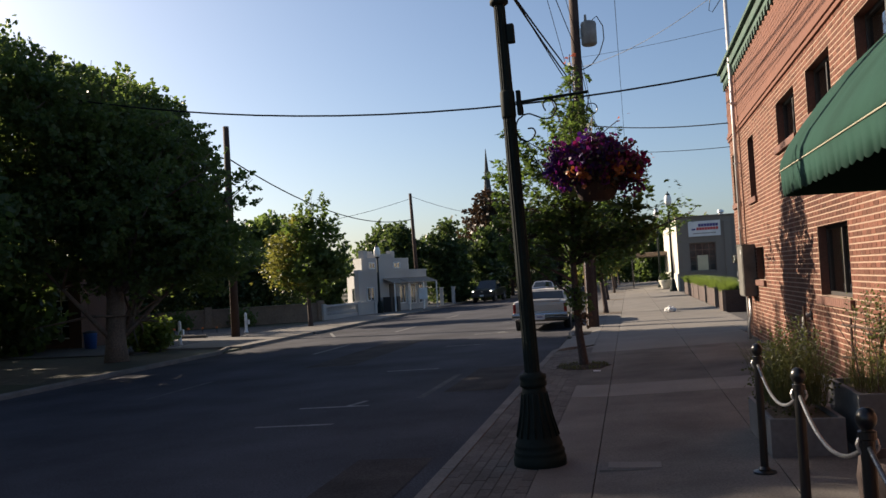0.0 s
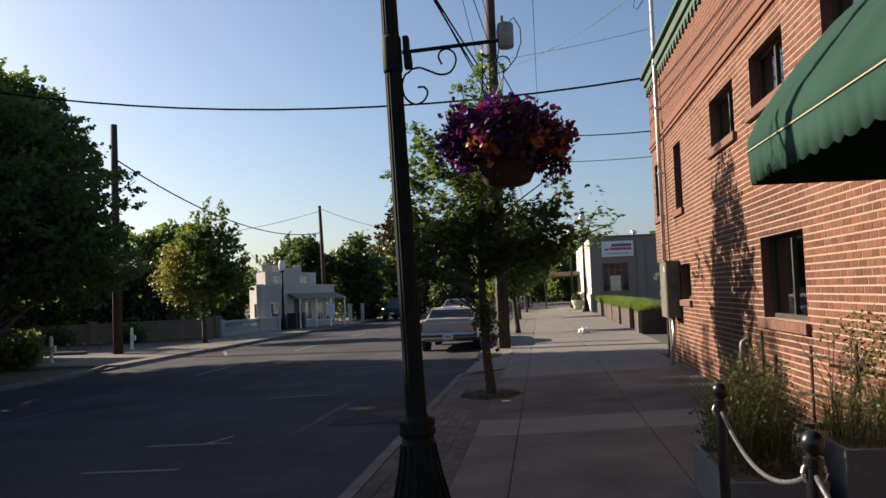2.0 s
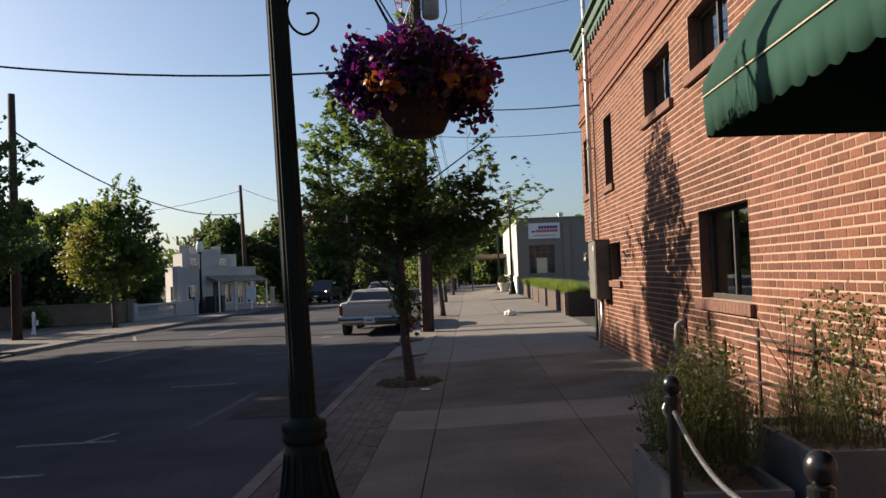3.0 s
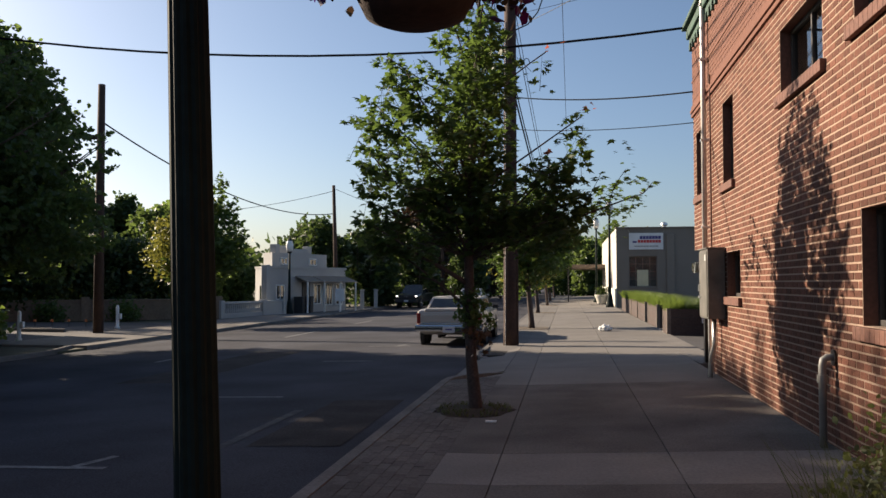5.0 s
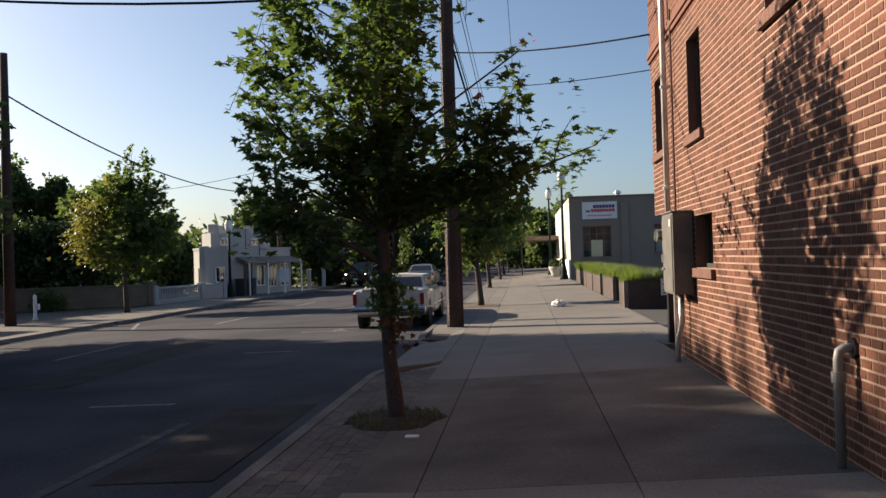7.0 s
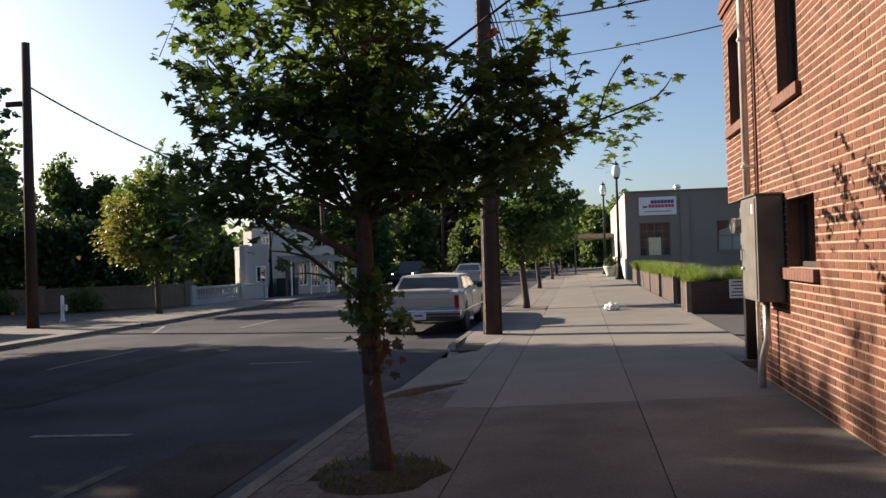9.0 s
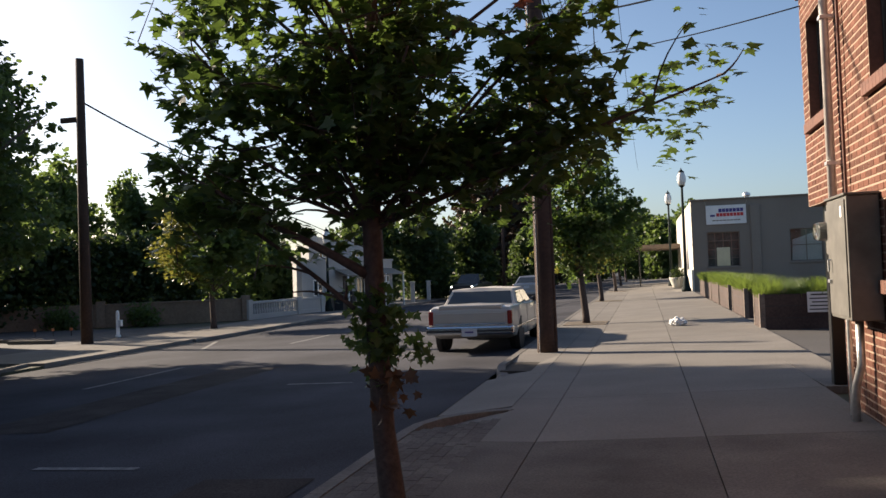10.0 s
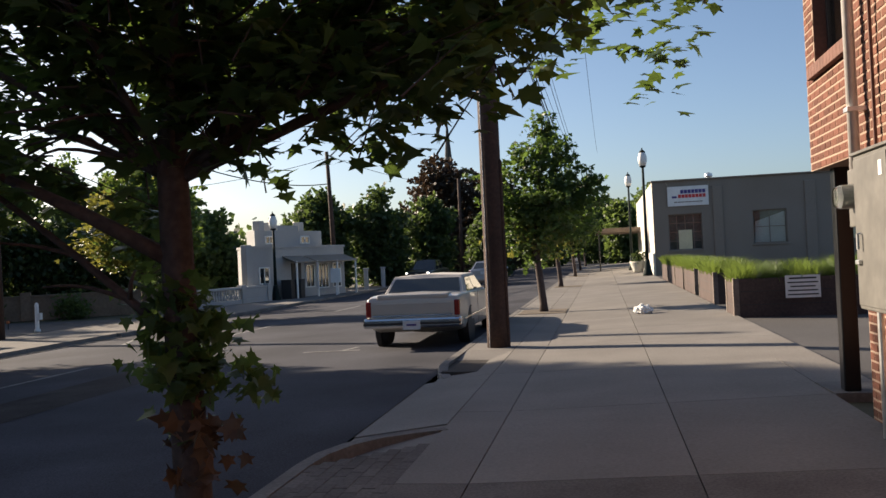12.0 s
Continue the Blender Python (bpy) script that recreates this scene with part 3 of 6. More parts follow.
def leaf_mesh(name, spots, size, shape, mat, parent, label="", seed=1, flat=0.9, droop=0.3, per_spot=6, spread=0.2, tilt=0.45):
    """Leaves strewn about spots, each a small flat blade with its own tilt."""
    r = np.random.RandomState(seed)
    spots = np.asarray(spots, dtype=float)
    n = len(spots) * per_spot
    at = np.repeat(spots, per_spot, axis=0) + r.normal(0, spread, (n, 3))
    up = r.normal(0, 1, (n, 3)) * (1 - flat) + np.array([0, 0, 1.0]) * flat + r.normal(0, tilt, (n, 3))
    up /= np.linalg.norm(up, axis=1)[:, None]
    d = r.normal(0, 1, (n, 3))
    d[:, 2] -= droop
    d -= up * np.sum(d * up, axis=1)[:, None]
    d /= np.linalg.norm(d, axis=1)[:, None]
    s = np.cross(d, up)
    scale = size * (0.65 + 0.7 * r.rand(n))
    sh = np.asarray(shape)
    k = len(sh)
    v = at[:, None, :] + scale[:, None, None] * (sh[None, :, 0, None] * s[:, None, :] + sh[None, :, 1, None] * d[:, None, :])
    v += up[:, None, :] * (scale[:, None] * -0.25 * np.abs(sh[None, :, 0]))[:, :, None]
    faces = np.arange(n * k).reshape(n, k).tolist()
    return raw_part(name, v.reshape(-1, 3).tolist(), faces, mat, parent, label)


def lobe_spots(lobes, count, seed, shell=0.45):
    """Points in ellipsoids (x, y, z, rx, ry, rz), more of them near the skin."""
    r = np.random.RandomState(seed)
    vol = np.array([l[3] * l[4] * l[5] for l in lobes]) ** 0.8
    pick = r.choice(len(lobes), count, p=vol / vol.sum())
    v = r.normal(0, 1, (count, 3))
    v /= np.linalg.norm(v, axis=1)[:, None]
    rad = r.rand(count) ** shell
    L = np.asarray(lobes)[pick]
    return L[:, :3] + v * rad[:, None] * L[:, 3:]


def limb_between(bm, a, b, r0, r1, bend, rr, sides=7):
    a, b = Vector(a), Vector(b)
    pts, rad = [], []
    off = Vector((rr.uniform(-1, 1), rr.uniform(-1, 1), rr.uniform(-0.2, 0.6))) * bend
    for i in range(6):
        t = i / 5
        pts.append(a.lerp(b, t) + off * math.sin(math.pi * t))
        rad.append(r0 + (r1 - r0) * t)
    tube(pts, rad, sides, bm)
    return pts


def spray_mesh(name, tips, hub, length, width, per, size, shape, mat, parent, seed, flat=0.7, tilt=0.45, droop=0.35):
    """Leaves set along twigs that run outward from the trunk line to each tip."""
    r = np.random.RandomState(seed)
    tips = np.asarray(tips, dtype=float)
    n = len(tips)
    out = tips - hub
    out[:, 2] = 0.45 * np.abs(out[:, 2]) + 0.25 * np.linalg.norm(out[:, :2], axis=1)
    out /= np.linalg.norm(out, axis=1)[:, None] + 1e-6
    out += r.normal(0, 0.45, (n, 3))
    out /= np.linalg.norm(out, axis=1)[:, None]
    reach = length * (0.6 + 0.8 * r.rand(n))
    m = n * per
    d0 = np.repeat(out, per, axis=0)
    u = r.rand(m) ** 0.8
    side = np.cross(d0, np.array([0, 0, 1.0]))
    side /= np.linalg.norm(side, axis=1)[:, None] + 1e-6
    sign = np.where(r.rand(m) < 0.5, -1.0, 1.0)
    w = width * (0.35 + 0.9 * r.rand(m)) * (1.15 - 0.6 * u)
    at = np.repeat(tips, per, axis=0) - d0 * (np.repeat(reach, per) * (1 - u))[:, None] + side * (sign * w)[:, None]
    at[:, 2] -= 0.25 * w + np.abs(r.normal(0, 0.25 * width, m))
    up = np.array([0, 0, 1.0]) * flat + r.normal(0, 1 - flat, (m, 3)) + r.normal(0, tilt, (m, 3)) * 0.7
    up /= np.linalg.norm(up, axis=1)[:, None]
    d = d0 * 0.6 + side * sign[:, None] * 0.8 + r.normal(0, 0.35, (m, 3))
    d[:, 2] -= droop
    d -= up * np.sum(d * up, axis=1)[:, None]
    d /= np.linalg.norm(d, axis=1)[:, None] + 1e-6
    s = np.cross(d, up)
    scale = size * (0.6 + 0.75 * r.rand(m))
    sh = np.asarray(shape)
    k = len(sh)
    v = at[:, None, :] + scale[:, None, None] * (sh[None, :, 0, None] * s[:, None, :] + sh[None, :, 1, None] * d[:, None, :])
    v += up[:, None, :] * (scale[:, None] * (-0.25 * np.abs(sh[None, :, 0]) - 0.18 * sh[None, :, 1] ** 2))[:, :, None]
    raw_part(name, v.reshape(-1, 3).tolist(), np.arange(m * k).reshape(m, k).tolist(), mat, parent)
    return tips, out, reach


def make_tree(name, base, trunk, lobes, leaves, label, mat, leaf=0.13, shape=MAPLE_SHAPE, per=7, spread=0.17, seed=1, bark=None, twigs=5, flat=0.75, group="",
              category="tree", shell=0.45, tilt=0.45, spray=None, fine_twigs=False):
    """trunk: points with radii, from the foot up; lobes: crown ellipsoids; all local to base; spray: length and width of the leafy twigs."""
    rr = random.Random(seed)
    ob = thing(name, *base, label, category, group)
    bark = bark or BARK
    tr = part("trunk", tube([p[:3] for p in trunk], [p[3] for p in trunk], 12), bark, ob, smooth=True)
    for lx, ly, lz, ax, ay, az in lobes:
        if max(ax, ay) < 0.12:
            continue
        j = min(range(len(trunk)), key=lambda i: abs(trunk[i][2] - (lz - az * 0.9 - 0.45 * math.hypot(lx, ly))))
        start = Vector(trunk[j][:3])
        bm = bmesh.new()
        pts = limb_between(bm, start, (lx, ly, lz + az * 0.35), trunk[j][3] * 0.3, 0.008, 0.12 * max(ax, 0.4), rr)
        for k in range(twigs):
            q = pts[rr.randint(1, 4)]
            d = Vector((rr.gauss(0, 1), rr.gauss(0, 1), rr.gauss(0.25, 0.6))).normalized()
            limb_between(bm, q, (q[0] + d.x * ax * 0.8, q[1] + d.y * ay * 0.8, q[2] + d.z * az * 0.7), trunk[j][3] * 0.17, 0.004, 0.1, rr, 5)
        part("limb", bm, bark, ob, smooth=True)
    spots = lobe_spots(lobes, leaves // per, seed, shell)
    if spray:
        hub = np.array([trunk[len(trunk) // 2][0], trunk[len(trunk) // 2][1], trunk[len(trunk) // 2][2]])
        tips, out, reach = spray_mesh("crown", spots, hub, spray[0], spray[1], per, leaf, shape, mat, ob, seed, flat, tilt)
        if fine_twigs:
            verts, faces = [], []
            for t, o, l in zip(tips, out, reach):
                a, b = Vector(t), Vector(t - o * l * 0.95)
                x = Vector(o).orthogonal().normalized()
                y = x.cross(Vector(o))
                k = len(verts)
                for p, q in ((b, 0.004), (a, 0.0015)):
                    verts += [p + x * q, p + y * q, p - x * q * 0.7 - y * q * 0.7]
                faces += [(k, k + 1, k + 4, k + 3), (k + 1, k + 2, k + 5, k + 4), (k + 2, k, k + 3, k + 5)]
            tagged(raw_part("twig_mass", verts, faces, bark, ob), kind="stuff")
    else:
        leaf_mesh("crown", spots, leaf, shape, mat, ob, "", seed, flat, 0.3, per, spread, tilt)
    return ob


# the street maple beside the path
maple = make_tree(
    "street_maple", (0.14, 12.93, 0.0), [(0.0, 0, -0.1, 0.1), (0.0, 0, 0.1, 0.082), (-0.05, 0, 0.6, 0.068), (-0.07, 0.0, 1.2, 0.063), (-0.08, 0, 1.8, 0.056), (-0.05, 0, 2.6, 0.046), (-0.02, 0, 3.6, 0.034), (0.05, 0, 4.8, 0.018), (0.08, 0, 5.6, 0.008)],
    [(-1.15, 0.0, 2.35, 0.42, 0.6, 0.3), (-1.28, 0.1, 2.95, 0.38, 0.5, 0.4), (-1.25, 0.0, 3.6, 0.36, 0.45, 0.42), (-1.1, 0.0, 4.2, 0.22, 0.28, 0.36), (-0.5, 0.0, 2.3, 0.45, 0.6, 0.26), (-0.45, 0.2, 2.9, 0.42, 0.7, 0.45),
     (-0.4, 0.1, 3.65, 0.32, 0.55, 0.45), (0.15, 0.0, 2.35, 0.42, 0.65, 0.28), (0.15, 0.1, 3.1, 0.38, 0.6, 0.45), (0.12, 0, 3.85, 0.4, 0.55, 0.45), (0.2, 0, 4.5, 0.3, 0.35, 0.42), (0.08, 0, 5.15, 0.16, 0.18, 0.42),
     (0.65, 0.2, 2.28, 0.4, 0.6, 0.26), (1.0, 0.2, 2.5, 0.34, 0.45, 0.36), (1.05, 0.0, 2.25, 0.42, 0.5, 0.24), (1.35, 0.15, 2.5, 0.3, 0.4, 0.3), (0.8, 0.3, 2.75, 0.36, 0.4, 0.4), (1.15, 0.25, 3.0, 0.24, 0.3, 0.34), (1.28, 0.2, 3.45, 0.15, 0.2, 0.28), (0.85, 0.2, 4.3, 0.14, 0.16, 0.16),
     (-0.1, 0.9, 2.6, 0.8, 0.4, 0.4), (-0.1, 0.8, 3.5, 0.6, 0.4, 0.5), (-0.5, -0.4, 2.65, 0.6, 0.3, 0.35), (0.3, -0.4, 2.65, 0.5, 0.3, 0.35), (-0.35, -0.8, 3.3, 0.5, 0.4, 0.4), (0.15, -0.85, 3.9, 0.4, 0.4, 0.45), (-0.7, -0.8, 3.8, 0.3, 0.35, 0.4), (0.15, -0.55, 4.6, 0.26, 0.28, 0.4), (-0.25, -0.5, 4.6, 0.22, 0.25, 0.3), (-0.2, 0.6, 4.3, 0.3, 0.3, 0.4), (-0.7, -0.05, 2.0, 0.5, 0.4, 0.15), (-1.2, 0.0, 2.0, 0.45, 0.45, 0.18)],
    13300, "young street maple with dense dark green leaves in a planting hole", MAPLE, leaf=0.093, per=21, seed=11, twigs=3, group="street trees", shell=0.5, flat=0.76, tilt=0.34, spray=(0.42, 0.1), fine_twigs=True)
# the thin branch reaching over the path
rr = random.Random(5)
bm = bmesh.new()
pts = limb_between(bm, (-0.06, 0.0, 1.8), (2.0, 0.25, 2.6), 0.024, 0.005, 0.05, rr)
ends = ((1.5, 2.82), (1.8, 2.88), (2.12, 2.74), (1.85, 2.56), (1.5, 2.62), (2.0, 2.66))
for k, (tx, tz) in enumerate(ends):
    limb_between(bm, pts[min(5, 3 + k % 3)], (tx, 0.25 + 0.12 * (k - 2), tz), 0.008, 0.003, 0.03, rr, 5)
part("limb", bm, BARK, maple, smooth=True)
tips = [(tx + rr.gauss(0, 0.06), 0.25 + 0.12 * (k - 2) + rr.gauss(0, 0.08), tz + rr.gauss(0, 0.06)) for k, (tx, tz) in enumerate(ends * 3)]
spray_mesh("branch_leaves", tips, np.array([0.5, 0.2, 2.3]), 0.5, 0.075, 17, 0.09, MAPLE_SHAPE, MAPLE, maple, 12, 0.85, 0.25, 0.2)
spots = [(-0.03 + rr.gauss(0, 0.075), rr.gauss(0, 0.08), 1.19 + rr.gauss(0, 0.15)) for _ in range(30)]
tagged(leaf_mesh("low_foliage", spots, 0.072, MAPLE_SHAPE, MAPLE, maple, "cluster of leaves sprouting from the trunk", 13, 0.45, 1.0, 12, 0.05), kind="stuff")
spots = [(0.07 + rr.gauss(0, 0.05), -0.05 + rr.gauss(0, 0.05), 0.9 + rr.gauss(0, 0.05)) for _ in range(8)]
leaf_mesh("dry_leaves", spots, 0.08, MAPLE_SHAPE, DRY_LEAF, maple, "brown withered leaves on the trunk", 14, 0.3, 1.0, 5, 0.05)
spots = [(0.1 + rr.gauss(0, 0.04), rr.gauss(0, 0.05), 5.55 + rr.gauss(0, 0.1)) for _ in range(3)] + [(0.95, 0.1, 4.4), (1.35, 0.2, 3.7), (1.0, 0.1, 2.4), (0.85, 0.1, 3.1)]
leaf_mesh("young_leaves", spots, 0.08, MAPLE_SHAPE, RED_LEAF, maple, "reddish young leaves at the tips", 15, 0.6, 0.2, 3, 0.05)
bm = bmesh.new()
limb_between(bm, (-0.08, 0, 1.5), (-0.6, -0.2, 1.82), 0.034, 0.018, 0.03, rr)
limb_between(bm, (-0.6, -0.2, 1.82), (-1.2, -0.3, 2.2), 0.018, 0.006, 0.05, rr)
part("limb", bm, BARK, maple, smooth=True)

# planting hole with soil and grass
hole = thing("planting_hole", 0.14, 12.9, 0.0, "bare soil planting hole with tufts of grass round the trunk", "planting hole", kind="structure")
bm = bmesh.new()
rings = []
for f, h in ((0.0, 0.035), (0.5, 0.03), (0.85, 0.012), (1.0, -0.02)):
    rings.append([bm.verts.new(((0.5 + 0.05 * math.sin(3 * a) + 0.03 * math.sin(7 * a)) * f * math.cos(a), (0.62 + 0.03 * math.cos(2 * a)) * f * math.sin(a), h + 0.012 * noise.noise((f * 9, a * 2, 1)))) for a in [2 * math.pi * k / 28 for k in range(28)]] if f else [bm.verts.new((0, 0, h))])
for k in range(28):
    bm.faces.new((rings[0][0], rings[1][k], rings[1][(k + 1) % 28]))
for a, b in zip(rings[1:], rings[2:]):
    for k in range(28):
        bm.faces.new((a[k], b[k], b[(k + 1) % 28], a[(k + 1) % 28]))
part("soil", bm, SHADED_EARTH, hole, smooth=True)


def grass_mesh(name, spots, height, mat, parent, seed=3, width=0.008, lean=0.35, label=""):
    r = np.random.RandomState(seed)
    p = np.asarray(spots, dtype=float)
    n = len(p)
    a = r.rand(n) * 6.28
    side = np.stack([np.cos(a), np.sin(a), 0 * a], 1)
    d = np.stack([r.normal(0, lean, n), r.normal(0, lean, n), 1 + 0 * a], 1)
    h = height * (0.5 + 0.7 * r.rand(n))[:, None]
    mid = p + d * h * 0.55
    tip = p + d * h * np.array([1.35, 1.35, 0.95])
    w = width * side
    v = np.stack([p - w, p + w, mid + w * 0.7, tip, mid - w * 0.7], 1).reshape(-1, 3)
    faces = []
    for k in range(0, n * 5, 5):
        faces += [(k, k + 1, k + 2, k + 4), (k + 4, k + 2, k + 3)]
    return raw_part(name, v.tolist(), faces, mat, parent, label)


r2 = np.random.RandomState(4)
spots = [(0.45 * math.cos(a) * f, 0.55 * math.sin(a) * f, 0.01) for a, f in zip(r2.rand(480) * 6.28, 0.45 + 0.55 * r2.rand(480)) if noise.noise((math.cos(a) * 2, math.sin(a) * 2, f)) > -0.1]
tagged(grass_mesh("grass", spots, 0.06, GRASS, hole), kind="stuff")

# further street trees on the near side
for i, (x, y, h, s) in enumerate(((0.05, 31.3, 5.4, 21), (-0.25, 46.2, 5.6, 22), (-0.1, 60.5, 5.8, 23), (-0.2, 76.0, 6.0, 24), (-0.1, 92.0, 6.0, 25))):
    rr = random.Random(s)
    made = make_tree("street_maple", (x, y, 0), [(0, 0, -0.1, 0.13), (0, 0, 0.2, 0.1), (-0.1, 0, 1.3, 0.085), (-0.15, 0, 2.2, 0.07), (0.1, 0, 3.6, 0.045), (0.2, 0, h - 0.5, 0.015)],
              [(0.4, 0, 2.7, 1.1, 1.2, 0.8), (-0.7, 0.1, 2.6, 0.9, 1.1, 0.8), (-1.1, 0, 3.3, 0.6, 0.8, 0.6), (-0.4, 0.2, 3.9, 0.6, 0.7, 0.6), (0.45, 0, 3.9, 0.8, 0.9, 0.8), (1.2, 0.2, 3.1, 0.65, 0.8, 0.7), (0.3, 0, h - 0.6, 0.5, 0.5, 0.6), (-0.2, 0, 1.75, 0.6, 0.6, 0.3)],
              8000 if i < 2 else 4000, "street maple with a leaning trunk and dense green crown", KERB_LEAF, leaf=0.13 if i < 2 else 0.18, per=16, spray=(0.45, 0.11), flat=0.65, seed=s, group="street trees")
    if i < 2:
        leaf_mesh("low_foliage", [(-0.2 + rr.gauss(0, 0.4), rr.gauss(0, 0.35), 1.9 + rr.gauss(0, 0.3)) for _ in range(40)], 0.14, MAPLE_SHAPE, MAPLE_YELLOW, made, "yellowing low shoots", 31 + i, 0.6, 0.4, 6, 0.12)["kind"] = "stuff"
# soil patches along the kerb under those trees
for y in (31.3, 46.2, 60.5):
    tagged(part("soil_patch", box(-0.52, 0.62, y - 0.75, y + 0.75, -0.02, 0.007 if y != 31.3 else 0.012, 0.004), EARTH), "bare brown soil square round a street tree", "soil", kind="structure")

# the big shade trees across the street; small sprays make the outline ragged
rr = random.Random(77)
tufts = []
for k in range(56):
    lx, ly, lz, ax, ay, az = ((-2.6, 0.3, 8.0, 1.8, 2.2, 1.5), (0.3, -2.6, 7.3, 2.2, 2.4, 1.5), (-1.2, 2.6, 7.9, 2.4, 3.2, 1.45), (-0.4, 0.4, 6.6, 2.9, 3.2, 1.9), (1.4, 1.0, 4.6, 3.0, 3.6, 1.9), (-2.0, 5.2, 8.2, 1.7, 1.6, 1.4), (0.9, 1.6, 6.2, 1.9, 2.4, 1.4))[k % 7]
    a, e = rr.uniform(-1.9, 1.2), rr.uniform(0.2, 1.35)
    s = rr.uniform(0.2, 0.42)
    tufts.append((lx + ax * math.cos(a) * math.cos(e), ly + ay * math.sin(a) * math.cos(e), lz + az * math.sin(e) + 0.25, s, s, s * rr.uniform(1.5, 2.8)))
# some lobes lie out of view, added to shade the brick wall
make_tree("shade_tree", (-15.4, 22.2, FAR_SIDE), [(0, 0, -0.2, 0.42), (0, 0, 0.5, 0.33), (0.05, 0, 2.0, 0.28), (-0.3, 0, 4.0, 0.22), (-0.8, 0, 6.5, 0.14), (-0.9, 0, 9.0, 0.05)],
          [(-0.5, 0, 4.6, 4.2, 4.5, 2.0), (1.4, 1.0, 4.0, 3.0, 3.6, 1.7), (-2.8, -1.2, 5.6, 3.2, 3.4, 2.2), (-0.4, 0.4, 6.6, 2.9, 3.2, 1.9), (-2.6, 0.3, 8.0, 1.8, 2.2, 1.5), (0.9, 1.2, 6.2, 1.9, 2.4, 1.4), (3.0, 1.4, 3.3, 1.4, 2.0, 1.2), (2.6, 1.2, 5.0, 1.2, 1.6, 1.0), (-3.6, -3.0, 7.2, 1.6, 1.8, 1.4), (0, 4.2, 3.8, 2.4, 2.4, 1.6), (-2, -3.6, 4.4, 2.6, 2.6, 1.8), (-2.4, 0, 9.4, 0.9, 1.0, 0.9), (-3.4, -1.6, 8.8, 1.0, 1.1, 0.9), (-0.6, 0.8, 8.4, 0.9, 1.0, 0.8), (1.6, 1.6, 7.2, 0.8, 0.9, 0.7), (0.3, -2.6, 7.3, 2.2, 2.4, 1.5), (0.0, -3.0, 8.7, 1.0, 1.1, 0.7), (0.3, 3.6, 6.4, 2.2, 2.0, 1.5), (0.2, 1.0, 7.6, 1.6, 2.2, 1.0), (-0.3, 4.6, 7.3, 1.8, 1.6, 1.6), (-0.6, 5.0, 4.8, 2.0, 1.3, 2.2), (-2.0, 5.2, 8.2, 1.7, 1.6, 1.4), (-1.6, 4.9, 6.6, 1.8, 1.4, 1.4), (-1.2, 2.6, 7.9, 2.4, 3.2, 1.45), (-2.6, 3.2, 9.0, 1.3, 1.6, 0.9), (-1.6, 3.2, 8.85, 1.5, 3.2, 1.05), (-2.2, -0.6, 8.9, 1.4, 1.7, 1.0), (-1.4, 4.4, 9.3, 1.6, 2.3, 0.9), (-1.3, 2.6, 9.35, 1.3, 3.2, 1.0), (-1.4, -4.6, 8.6, 2.4, 1.8, 1.5), (-1.2, -3.0, 8.9, 1.6, 1.6, 1.1), (-3.0, -3.0, 10.0, 1.2, 1.3, 1.6)] + tufts,
          165000, "large dark broadleaf tree with a dense low crown", BIG_LEAF, leaf=0.145, shape=CLUMP_SHAPE, per=34, seed=41, bark=BARK_GREY, twigs=6, group="shade trees", shell=0.36, flat=0.5, tilt=0.5, spray=(0.8, 0.17))
# two more trees, out of view, added to shade road and pavement
make_tree("shade_tree", (-18.5, 14.0, FAR_SIDE), [(0, 0, -0.2, 0.4), (0, 0, 1.0, 0.32), (0.1, 0, 2.6, 0.26), (0, 0, 5.5, 0.15), (0, 0, 8.0, 0.05)],
          [(0, 0, 4.4, 4.0, 4.2, 1.9), (1.2, -0.8, 5.8, 2.6, 2.8, 1.7), (-1.5, 0.8, 6.6, 2.4, 2.6, 1.6), (2.4, 1.0, 3.9, 2.2, 2.4, 1.5), (0.2, 0, 7.6, 2.6, 3.0, 1.4), (0, -3.5, 5.6, 3.0, 2.6, 2.2), (0, 3.0, 6.4, 2.6, 2.4, 1.8), (-0.5, 1.2, 9.0, 2.6, 3.2, 1.5), (-0.9, 2.0, 9.3, 1.6, 1.8, 1.1)],
          90000, "large dark broadleaf tree overhanging the far pavement", BIG_LEAF, leaf=0.22, shape=CLUMP_SHAPE, per=10, spread=0.32, seed=42, bark=BARK_GREY, twigs=6, group="shade trees", shell=0.4)
make_tree("shade_tree", (-17.5, 4.5, FAR_SIDE), [(0, 0, -0.2, 0.4), (0, 0, 1.0, 0.32), (0.1, 0, 2.6, 0.26), (0, 0, 5.0, 0.15), (0, 0, 7.0, 0.05)],
          [(0, 0, 4.2, 3.8, 4.2, 1.9), (0.8, 0.6, 5.6, 2.6, 2.8, 1.4), (-1.5, -1.5, 5.6, 2.4, 2.6, 1.4), (0, 0.5, 7.2, 2.8, 3.4, 1.4), (0, -4.0, 5.4, 2.8, 2.6, 2.2), (0, 4.0, 6.2, 2.8, 2.6, 2.0), (0, 3.2, 8.9, 2.2, 3.8, 1.3), (0, -1.5, 8.4, 2.2, 2.6, 1.2)],
          54000, "large dark broadleaf tree overhanging the far pavement", BIG_LEAF, leaf=0.24, shape=CLUMP_SHAPE, per=10, spread=0.32, seed=43, bark=BARK_GREY, twigs=5, group="shade trees", shell=0.4)
